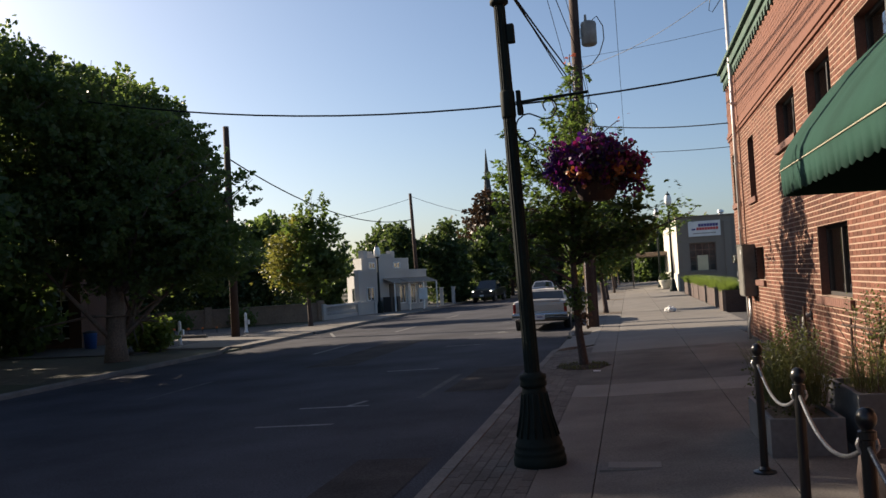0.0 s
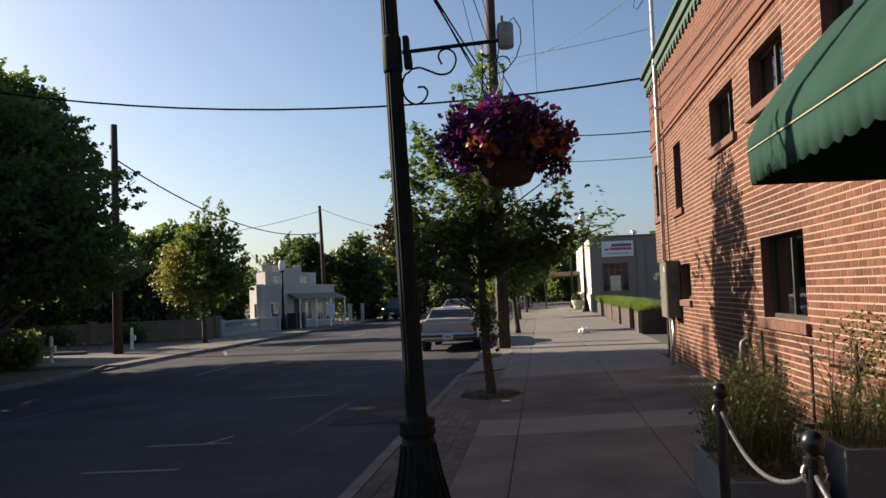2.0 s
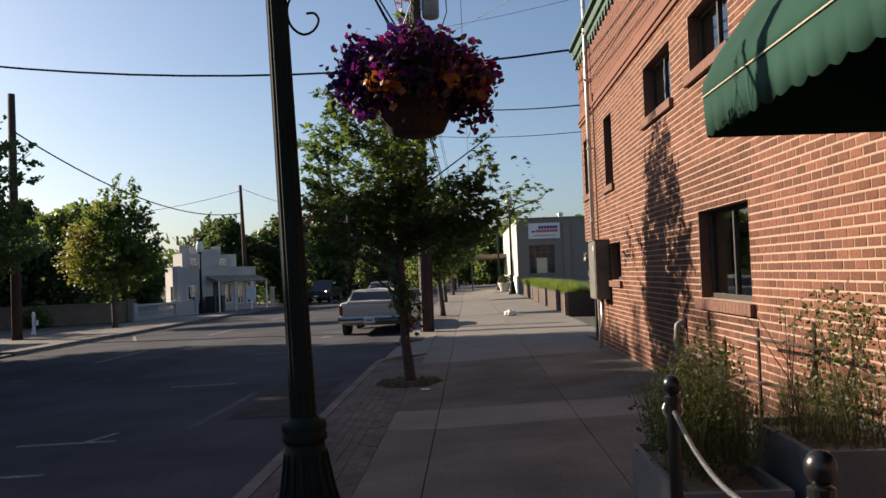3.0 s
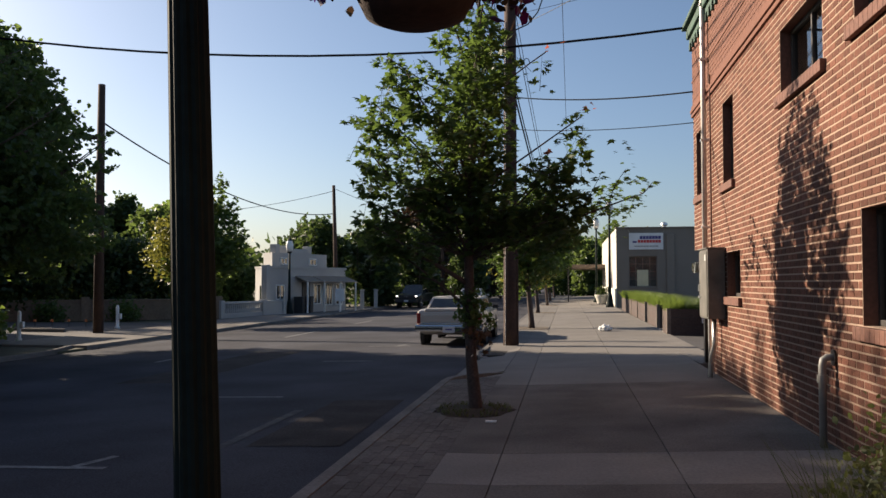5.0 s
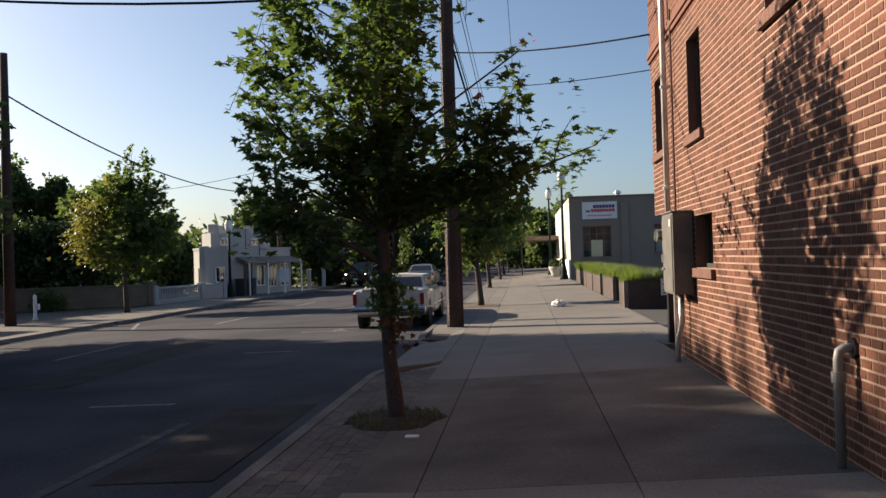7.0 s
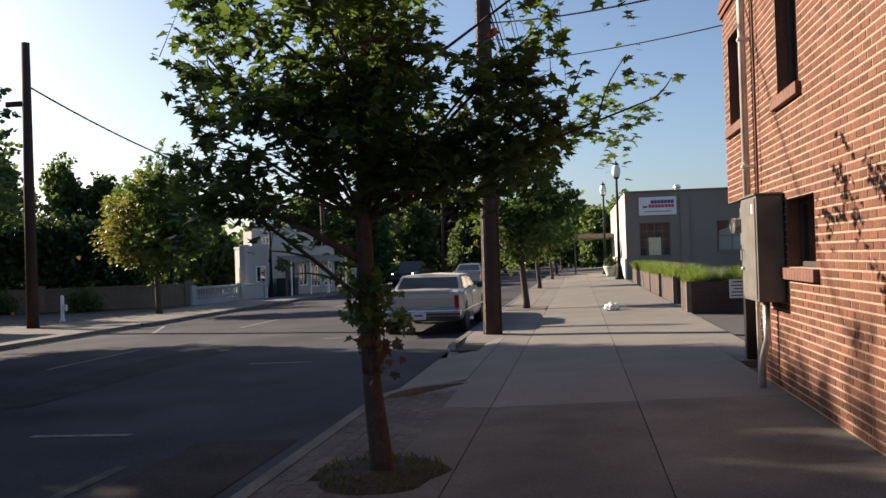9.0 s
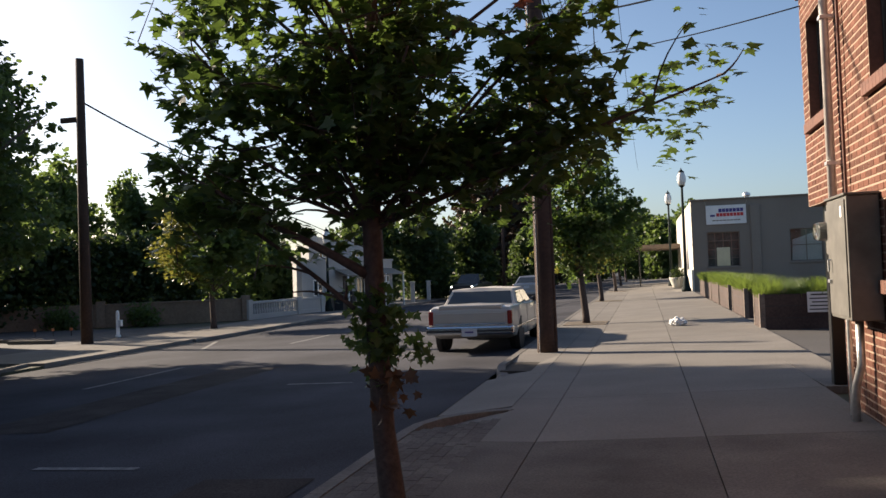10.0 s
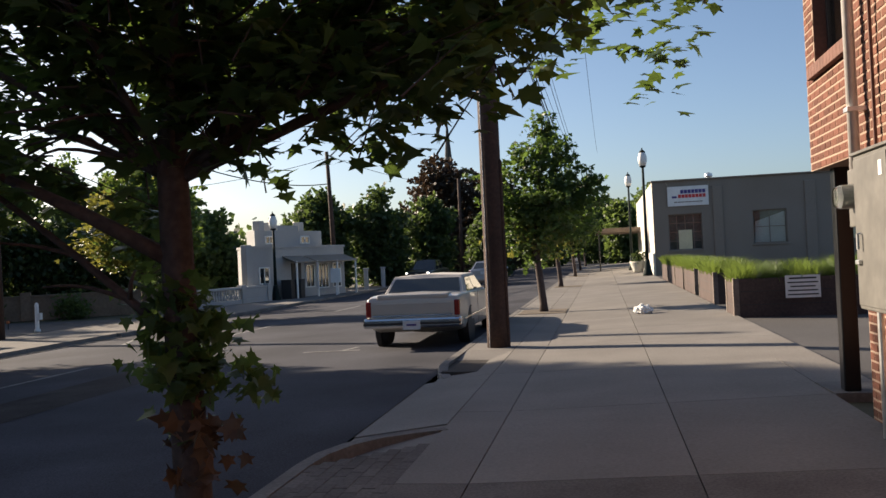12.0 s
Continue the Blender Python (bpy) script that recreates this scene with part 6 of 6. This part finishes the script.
bag = thing("plastic_bag", 2.37, 28.7, walk_z(2.37), "crumpled white plastic bag lying on the pavement", "bag")
bm = bmesh.new()
bmesh.ops.create_icosphere(bm, subdivisions=4, radius=1.0)
for v in bm.verts:
    k = 1 + 0.35 * noise.noise(v.co * 2.2) + 0.18 * noise.noise(v.co * 5.5)
    v.co = Vector((v.co.x * 0.19 * k, v.co.y * 0.16 * k, max(-0.002, (v.co.z * 0.6 + 0.35) * 0.19 * k)))
part("film", bm, WHITE, bag, smooth=False)
tagged(part("litter", box(-0.06, 0.06, -0.04, 0.04, 0, 0.012, 0.003), WHITE), "scrap of white paper by the planting hole", "litter").location = (0.4, 12.1, 0.003)

# ---- grey building past the lot ----
grey = thing("grey_building", 4.15, 53.6, 0.05, "single-storey grey stucco building with steel sash windows", "building", kind="structure")
GH = 4.72
gw = [(0.72, 2.35, 1.25, 3.05), (4.75, 6.35, 1.4, 3.05), (8.6, 10.2, 1.4, 3.05), (12.5, 14.1, 1.4, 3.05)]
levels = sorted({-0.2, GH} | {z for o in gw for z in o[2:]})
blocks = [(a, b, 0.0, 0.3, z0, z1) for z0, z1 in zip(levels, levels[1:]) for a, b in spans(0.0, 20.0, z0, z1, gw)]
cuboids("front_wall", blocks, STUCCO, grey)
# walls paler than the front, with the side's sunlit look in their colour
cuboids("side_wall", [(0, 0.3, 0.3, 20, 0.0, GH), (19.7, 20, 0.3, 20, -0.2, GH), (0.3, 19.7, 19.7, 20, -0.2, GH)], STUCCO_PALE, grey, "stucco side wall, paler in colour for its sunlit look")
cuboids("roof", [(0.3, 19.7, 0.3, 19.7, GH - 0.6, GH - 0.4)], LOT, grey)
cuboids("floor", [(0.3, 19.7, 0.3, 19.7, -0.1, 0.0)], ROOM, grey)
for x0, x1 in ((2.9, 3.35), (7.2, 7.7), (11.2, 11.7), (15.5, 16)):
    part("pilaster", box(x0, x1, -0.09, 0.0, 0.0, GH - 0.35, 0.02), STUCCO, grey)
part("coping", box(-0.06, 20.06, -0.1, 0.36, GH, GH + 0.07, 0.015), STUCCO, grey)
part("parapet_step", box(11.5, 20.0, 0.0, 0.3, GH + 0.07, GH + 0.35, 0.02), STUCCO, grey)
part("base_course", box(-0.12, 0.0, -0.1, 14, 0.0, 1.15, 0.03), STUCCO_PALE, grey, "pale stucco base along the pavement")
for x, y in ((3.0, 2), (9.0, 3)):
    part("roof_vent", lathe([(0.14, GH - 0.45), (0.14, GH + 0.25), (0.22, GH + 0.3), (0.2, GH + 0.42), (0.03, GH + 0.5)], 14, None, x, y), STEEL, grey)


def sash_window(parent, x0, x1, z0, z1, rows, cols, panel):
    w = new("window")
    w.parent = parent
    bm = bmesh.new()
    for a, b, c, d in ((x0, x1, z0, z0 + 0.05), (x0, x1, z1 - 0.05, z1), (x0, x0 + 0.05, z0, z1), (x1 - 0.05, x1, z0, z1)):
        box(a, b, 0.1, 0.16, c, d, 0.004, bm)
    for i in range(1, cols):
        m = x0 + (x1 - x0) * i / cols
        box(m - 0.018, m + 0.018, 0.11, 0.15, z0, z1, 0.0, bm)
    for i in range(1, rows):
        m = z0 + (z1 - z0) * i / rows
        box(x0, x1, 0.112, 0.148, m - 0.018, m + 0.018, 0.0, bm)
    part("frame", bm, STUCCO, w)
    part("pane", box(x0 + 0.04, x1 - 0.04, 0.128, 0.134, z0 + 0.04, z1 - 0.04), GLASS, w)
    part("sill", box(x0 - 0.06, x1 + 0.06, -0.06, 0.12, z0 - 0.08, z0 - 0.002, 0.01), STUCCO, w)
    if panel:
        a, b, c, d = panel
        # board placed before the glass to give these panes their bright look
        part("board", box(a, b, 0.085, 0.1, c, d), CREAM, w, "cream board set before the panes so they show bright")
    return w


sash_window(grey, *gw[0], 4, 4, (1.2, 1.85, 1.3, 2.25))
sash_window(grey, *gw[1], 2, 2, None)
sash_window(grey, *gw[2], 4, 4, (9.0, 10.1, 1.45, 2.6))
sash_window(grey, *gw[3], 4, 4, None)
# grey boards added behind the panes so the windows read grey
for x0, x1, z0, z1 in gw:
    part("blind", box(x0 + 0.05, x1 - 0.05, 0.2, 0.22, z0 + 0.05, z1 - 0.05), PANE_BACKING, grey, "grey board added behind the panes")
part("window_cloth", patch((4.85, 0.185, 1.46), (6.28, 0.185, 1.46), (6.28, 0.185, 2.95), (4.9, 0.185, 2.5), 0, 0, 0, 0, 1), WHITE, grey, "pale cloth hung inside the window")
banner = thing("banner", 4.88, 53.55, 3.5, "white vinyl banner with faded red and navy lettering", "banner")
part("sheet", box(0, 1.98, -0.02, 0.0, 0.0, 0.98, 0.006), WHITE, banner)
for x0, x1, z0, z1, mat in ((0.62, 1.85, 0.62, 0.8, NAVY), (0.5, 1.85, 0.4, 0.57, RED), (0.2, 0.46, 0.4, 0.5, NAVY), (0.3, 1.7, 0.17, 0.22, STUCCO)):
    n = max(1, int((x1 - x0) / 0.16))
    for k in range(n):
        part("letter_bar", box(x0 + (x1 - x0) * k / n + 0.012, x0 + (x1 - x0) * (k + 1) / n - 0.012, -0.026, -0.019, z0, z1), mat, banner)
for x in (0.05, 1.93):
    part("tie", tube([(x, -0.02, 0.95), (x + (0.12 if x > 1 else -0.1), 0.03, 1.2)], 0.01, 5), PIPING, banner)
canopy = thing("shop_canopy", 2.6, 71.0, 2.55, "flat dark canopy projecting over the pavement", "canopy", kind="structure")
part("slab", box(-1.4, 1.6, -2.5, 6, 0.1, 0.4, 0.03), LOW_WALL, canopy)
part("fascia", box(-1.45, -1.4, -2.5, 6, 0.05, 0.45, 0.01), LOW_WALL, canopy)
for y in (-2.2, 1.5, 5.5):
    part("post", tube([(-1.25, y, -2.5), (-1.25, y, 0.1)], 0.045, 10), BLACK, canopy)
urn = thing("stone_planter", 3.55, 60.5, walk_z(3.5), "round pale stone planter with green plants by the wall", "planter")
part("bowl", lathe([(0.28, -0.02), (0.3, 0.1), (0.45, 0.5), (0.48, 0.62), (0.42, 0.62), (0.4, 0.55)], 20), STUCCO_PALE, urn, smooth=True)
leaf_mesh("foliage", lobe_spots([(0, 0, 0.8, 0.45, 0.45, 0.35)], 70, 3), 0.15, OVAL_SHAPE, HEDGE_LEAF, urn, "", 91, 0.4, 0.2, 5, 0.08)


def tall_lamp(x, y, z, h, label):
    ob = thing("street_lamp", x, y, z, label, "street lamp", "street lamps")
    part("base", lathe([(0.24, -0.03), (0.24, 0.1), (0.2, 0.2), (0.14, 0.6), (0.1, 0.8)], 18), GREEN_IRON, ob, smooth=True)
    part("shaft", lathe([(0.085, 0.8), (0.06, h - 0.95)], 14), GREEN_IRON, ob, smooth=True)
    part("capital", lathe([(0.06, h - 0.95), (0.13, h - 0.9), (0.16, h - 0.84)], 16), GREEN_IRON, ob)
    part("globe", lathe([(0.16, h - 0.84), (0.22, h - 0.6), (0.22, h - 0.4), (0.15, h - 0.2), (0.1, h - 0.12)], 18), WHITE, ob, "frosted white globe", smooth=True)
    part("finial", lathe([(0.16, h - 0.18), (0.12, h - 0.1), (0.04, h - 0.04), (0.02, h + 0.06)], 12), GREEN_IRON, ob)
    return ob


tall_lamp(3.72, 53.0, walk_z(3.7), 6.3, "tall dark green street lamp with a white globe")
tall_lamp(3.4, 66.0, walk_z(3.4), 6.3, "tall dark green street lamp with a white globe")
tall_lamp(-15.4, 51.8, FAR_SIDE, 4.6, "dark street lamp with a white globe by the white house")

# ---- white house across the street ----
house = thing("white_house", -16.3, 50.6, FAR_SIDE, "low white stucco shop house with a stepped parapet and awning", "house", rz=-18.7)
H1, H2 = 2.75, 3.75
part("wall", prism([(0, 0), (0, 8.2), (-3.4, 8.2), (-3.2, 5.0), (-2.5, 1.85)], -0.1, H1), WHITE_WALL, house)
part("parapet", prism([(0.06, -0.06), (0.06, 8.26), (-0.3, 8.26), (-0.3, 0.35), (-2.4, 2.0), (-2.55, 1.83)], H1, H1 + 0.12), WHITE_WALL, house)
up = part("upper_storey", prism([(-1.0, 1.6), (-1.0, 7.4), (-3.1, 7.4), (-2.9, 4.9), (-2.4, 2.5)], H1 + 0.004, H2), WHITE_WALL, house)
part("gable", prism([(-1.1, 3.6), (-1.1, 5.4), (-2.0, 5.4), (-2.0, 3.6)], H2, H2 + 0.3), WHITE_WALL, up)
for x, y in ((-1.6, 2.6), (-1.9, 6.4), (-2.5, 4.5)):
    part("chimney", box(x - 0.22, x + 0.22, y - 0.22, y + 0.22, H2 - 0.2, H2 + 0.55, 0.02), WHITE_WALL, house)
part("pier", box(-0.3, 0.1, -0.28, 0.12, -0.1, H1 + 0.18, 0.03), WHITE_WALL, house)


def house_window(x, y0, y1, z0, z1, bars=1):
    w = new("window")
    w.parent = house
    bm = bmesh.new()
    for a, b, c, d in ((y0, y1, z0, z0 + 0.06), (y0, y1, z1 - 0.06, z1), (y0, y0 + 0.06, z0, z1), (y1 - 0.06, y1, z0, z1)):
        box(x, x + 0.05, a, b, c, d, 0.004, bm)
    for i in range(bars):
        m = y0 + (y1 - y0) * (i + 1) / (bars + 1)
        box(x, x + 0.045, m - 0.025, m + 0.025, z0, z1, 0, bm)
    part("frame", bm, WHITE, w)
    part("pane", box(x, x + 0.02, y0 + 0.03, y1 - 0.03, z0 + 0.03, z1 - 0.03), CAR_GLASS, w)


house_window(0.0, 0.7, 1.5, 0.85, 1.75)
house_window(0.0, 4.5, 5.3, 0.5, 1.8)
house_window(0.0, 5.6, 6.6, 0.4, 1.85, 2)
house_window(0.0, 7.0, 7.8, 0.4, 1.85)
house_window(-1.0, 2.4, 3.1, H1 + 0.25, H1 + 0.7)
house_window(-1.0, 5.4, 6.2, H1 + 0.25, H1 + 0.7)
part("door", box(0.0, 0.05, 3.3, 4.1, -0.05, 1.9, 0.01), DARK_FRAME, house)
bm = bmesh.new()
for y0, y1, mat in ((2.6, 4.2, 0), (4.4, 8.2, 1)):
    vs = [bm.verts.new(p) for p in ((0.02, y0, 2.3), (0.02, y1, 2.3), (0.95, y1, 1.95), (0.95, y0, 1.95))]
    ws = [bm.verts.new(v.co + Vector((0, 0, -0.05))) for v in vs]
    bm.faces.new(vs), bm.faces.new(list(reversed(ws)))
    for i in range(4):
        bm.faces.new((vs[i], ws[i], ws[(i + 1) % 4], vs[(i + 1) % 4]))
part("porch_roof", bm, STUCCO, house, "sloping grey porch roof")
for y in (2.7, 4.5, 6.3, 8.1):
    part("porch_post", box(0.85, 0.93, y - 0.04, y + 0.04, -0.1, 1.98, 0.005), WHITE, house)
# small window in the sunlit corner wall
d = Vector((-3.4, 2.5, 0)).normalized()
p0 = d * 1.8 + Vector((d.y, -d.x, 0)) * -0.02
part("corner_window", patch(p0 + Vector((0, 0, 0.8)), p0 + d * -0.7 + Vector((0, 0, 0.8)), p0 + d * -0.7 + Vector((0, 0, 1.7)), p0 + Vector((0, 0, 1.7)), 0, 0, 0, 0, 1, 0.03), CAR_GLASS, house)

fence = thing("white_balustrade", -17.0, 45.2, FAR_SIDE, "low white balustrade in front of the house", "fence", rz=-13.5)
part("plinth", box(-0.1, 0.1, 0, 6.2, -0.05, 0.22, 0.02), WHITE_WALL, fence)
part("rail", box(-0.12, 0.12, 0, 6.2, 0.72, 0.84, 0.02), WHITE_WALL, fence)
for k in range(18):
    part("baluster", lathe([(0.06, 0.22), (0.08, 0.34), (0.05, 0.5), (0.065, 0.72)], 8, None, 0, 0.5 + 0.19 * k), WHITE_WALL, fence)
for y in (0.1, 4.0, 6.1):
    part("pier", box(-0.16, 0.16, y - 0.16, y + 0.16, -0.05, 0.92, 0.02), WHITE_WALL, fence)
part("panel", box(-0.08, 0.08, 4.1, 6.0, 0.22, 0.72), WHITE_WALL, fence)
for i in range(2):
    b = thing("wheelie_bin", -15.0 + 0.25 * i, 52.6 + 0.8 * i, FAR_SIDE, "black wheeled rubbish bin at the kerb", "bin", "bins")
    part("body", prism([(-0.27, -0.3), (0.27, -0.3), (0.27, 0.3), (-0.27, 0.3)], 0.0, 0.95), PLASTIC, b)
    part("lid", box(-0.3, 0.3, -0.33, 0.33, 0.95, 1.02, 0.02), PLASTIC, b)
sign = thing("house_sign", -13.2, 55.2, FAR_SIDE, "white notice boards on posts by the pole", "sign")
part("board", box(-0.3, 0.3, -0.03, 0.03, 0.7, 1.5, 0.01), WHITE, sign)
part("post", box(-0.03, 0.03, 0.03, 0.09, -0.05, 1.5), WHITE, sign)
for i, (x, y) in enumerate(((-12.6, 62.0), (-12.4, 65.5))):
    part_h = thing("white_gate_post", x - 0.8, y, FAR_SIDE, "white slatted gate post beside the street", "gate post", "gate posts")
    part("pillar", box(-0.13, 0.13, -0.1, 0.1, -0.05, 1.3, 0.02), WHITE_WALL, part_h)
    part("cap", box(-0.17, 0.17, -0.14, 0.14, 1.3, 1.38, 0.02), WHITE_WALL, part_h)

# ---- far side yard ----
lw = thing("low_wall", -28.2, 38.5, FAR_SIDE, "low brown block wall along the yard", "wall", kind="structure", rz=-58.5)
part("blocks", box(-0.12, 0.12, 0, 13, -0.05, 0.95, 0.01), LOW_WALL, lw)
part("coping", box(-0.16, 0.16, 0, 13, 0.95, 1.02, 0.01), LOW_WALL, lw)
for y in (0.0, 6.5, 13.0):
    part("pier", box(-0.2, 0.2, y - 0.2, y + 0.2, -0.05, 1.15, 0.01), LOW_WALL, lw)
for y in (2.5, 9.5):
    s = thing("dark_shrub", -19.6 - 0.42 * y, 42.9 - 0.26 * y, FAR_SIDE, "low dark shrub against the yard wall", "shrub", "yard shrubs")
    part("stems", tube([(0, 0, -0.05), (0, 0, 0.5)], 0.04, 6), BARK_GREY, s)
    leaf_mesh("foliage", lobe_spots([(0, 0, 0.5, 0.9, 0.9, 0.5)], 120, 7), 0.18, OVAL_SHAPE, BIG_LEAF, s, "", 95, 0.4, 0.2, 6, 0.12)
for x, y, words in ((-17.0, 35.0, "white hydrant post with a side box at the yard"), (-16.4, 27.9, "slim white marker post at the yard entrance")):
    h = thing("marker_post", x, y, FAR_SIDE, words, "post")
    part("shaft", lathe([(0.1, -0.03), (0.1, 0.05), (0.065, 0.08), (0.065, 0.85), (0.05, 0.92), (0.02, 0.95)], 14), WHITE, h, smooth=True)
    part("side_box", box(0.06, 0.17, -0.06, 0.06, 0.38, 0.6, 0.01), WHITE, h)
for x, y in ((-18.6, 32.5), (-19.6, 33.2)):
    st = thing("parking_stop", x, y, FAR_SIDE - 0.02, "pale concrete wheel stop in the yard", "wheel stop", "wheel stops")
    part("bar", box(-0.9, 0.9, -0.08, 0.08, -0.02, 0.13, 0.03), CONC_LIGHT, st)
for k in range(4):
    cone = thing("yard_light", -21.5 + 0.7 * k, 36.2 + 0.15 * k, FAR_SIDE - 0.02, "small orange marker light on the yard edge", "marker", "yard markers")
    part("stake", tube([(0, 0, -0.03), (0, 0, 0.22)], 0.015, 6), PLASTIC, cone)
    part("cap", lathe([(0.05, 0.2), (0.06, 0.24), (0.05, 0.3)], 10), material("orange_plastic", (0.6, 0.18, 0.05), 0.5, grain=0.05), cone)

# brick building under the trees
shade = thing("dark_brick_house", -26.4, 29.4, FAR_SIDE, "dark brick building with tall white-barred windows under trees", "building", kind="structure")
WIN = [(1.0, 4.0, 0.35, 2.55), (-4.0, -1.0, 0.35, 2.55)]
levels = sorted({-0.2, 3.4} | {z for o in WIN for z in o[2:]})
DARK_BRICK = material("dark_brick", (0.1, 0.055, 0.04), 0.9, grain=0.25, scale=20, stain=0.2, stain_scale=1)
cuboids("front_wall", [(a, b, 0, 0.3, z0, z1) for z0, z1 in zip(levels, levels[1:]) for a, b in spans(-8.0, 4.9, z0, z1, sorted(WIN))], DARK_BRICK, shade)
cuboids("other_walls", [(4.6, 4.9, 0.3, 3, -0.2, 3.4), (-8, -7.7, 0.3, 3, -0.2, 3.4), (-7.7, 4.6, 2.7, 3, -0.2, 3.4)], DARK_BRICK, shade)
part("roof", box(-8.4, 5.1, -1.3, 3.3, 3.4, 3.6, 0.03), LOT, shade)
cuboids("floor", [(-7.7, 4.6, 0.3, 2.7, -0.1, 0.0)], ROOM, shade)
for x in (0.3, 4.6, -4.7):
    part("pier", box(x - 0.3, x + 0.3, -0.5, 0.0, -0.1, 3.4, 0.02), DARK_BRICK, shade)
for x0, x1, z0, z1 in WIN:
    w = new("window")
    w.parent = shade
    for k in range(3):
        a, b = x0 + (x1 - x0) * k / 3, x0 + (x1 - x0) * (k + 1) / 3
        bm = bmesh.new()
        for p in ((a + 0.03, b - 0.03, z0, z0 + 0.06), (a + 0.03, b - 0.03, z1 - 0.06, z1), (a + 0.03, a + 0.09, z0, z1), (b - 0.09, b - 0.03, z0, z1), ((a + b) / 2 - 0.02, (a + b) / 2 + 0.02, z0, z1)):
            box(p[0], p[1], 0.1, 0.16, p[2], p[3], 0.004, bm)
        for j in (1, 2, 3):
            m = z0 + (z1 - z0) * j / 4
            box(a + 0.03, b - 0.03, 0.105, 0.155, m - 0.02, m + 0.02, 0, bm)
        part("frame", bm, WHITE, w, "white glazing bars")
    part("pane", box(x0 + 0.05, x1 - 0.05, 0.127, 0.133, z0 + 0.05, z1 - 0.05), CAR_GLASS, w)
bin_ = thing("blue_bin", -20.6, 28.2, FAR_SIDE, "small blue bin beside the dark building", "bin")
part("body", lathe([(0.22, -0.02), (0.27, 0.6), (0.28, 0.62)], 16), material("blue_plastic", (0.03, 0.09, 0.3), 0.5, grain=0.05), bin_, smooth=True)
part("lid", lathe([(0.29, 0.62), (0.29, 0.66), (0.1, 0.72)], 16), PLASTIC, bin_)
steeple = thing("church_steeple", -23.4, 150, 0, "distant dark slate church steeple above the trees", "steeple", kind="structure")
part("tower", box(-1.0, 1.0, -1.0, 1.0, -0.5, 15.0, 0.05), LOW_WALL, steeple)
part("spire", lathe([(1.05, 15.0), (0.6, 18.5), (0.04, 25.3)], 8), LOT, steeple)

# ---- bricks laid one by one, and pavers ----
bm = bmesh.new()
c, L, Hh = 0.004, LENGTH - JOINT, COURSE - JOINT
va = [bm.verts.new(p) for p in ((0, 0, 0), (0, L, 0), (0, L, Hh), (0, 0, Hh))]
vb = [bm.verts.new(p) for p in ((-0.0045, c, c), (-0.0045, L - c, c), (-0.0045, L - c, Hh - c), (-0.0045, c, Hh - c))]
bm.faces.new(list(reversed(vb)))
for i in range(4):
    bm.faces.new((va[i], vb[i], vb[(i + 1) % 4], va[(i + 1) % 4]))
first = part("brick", bm, BRICK, wall_street)
for i, (y0, z) in enumerate(singles):
    o = first if i == 0 else new("brick", first.data)
    o.parent, o.location = wall_street, (-0.002 * rng.random(), y0, z)

pavers = thing("paver_strip", 0, 0, 0, "strip of dark brown brick pavers along the kerb", "pavers", kind="structure")
bm = box(0.003, 0.099, 0.003, 0.197, -0.06, 0.0)
first = part("paver", bm, PAVER, pavers)
used = 0
blocks = []
for r in range(-60, 84):
    for k in range(8):
        x, y = -0.6 + 0.1 * k - 0.04, 0.2 * r + 0.1 * (k % 2)
        if x + 0.1 > 0.15 or x < -0.61:
            x = max(-0.6, min(0.05, x))
        lim = 16.15 + max(0.0, (x + 0.5)) * 1.2
        if y + 0.2 > lim or (Vector((x + 0.05 - 0.14, y + 0.1 - 12.9)).length < 0.5):
            continue
        dz = 0.004 * rng.random() - 0.006
        if y > 9.0 and used < 290:
            o = first if used == 0 else new("paver", first.data)
            o.parent, o.location = pavers, (x, y, dz)
            used += 1
        else:
            blocks.append((x + 0.003, x + 0.097, y + 0.003, y + 0.197, -0.06, dz))
tagged(cuboids("paver_field", blocks, PAVER, pavers), kind="stuff")
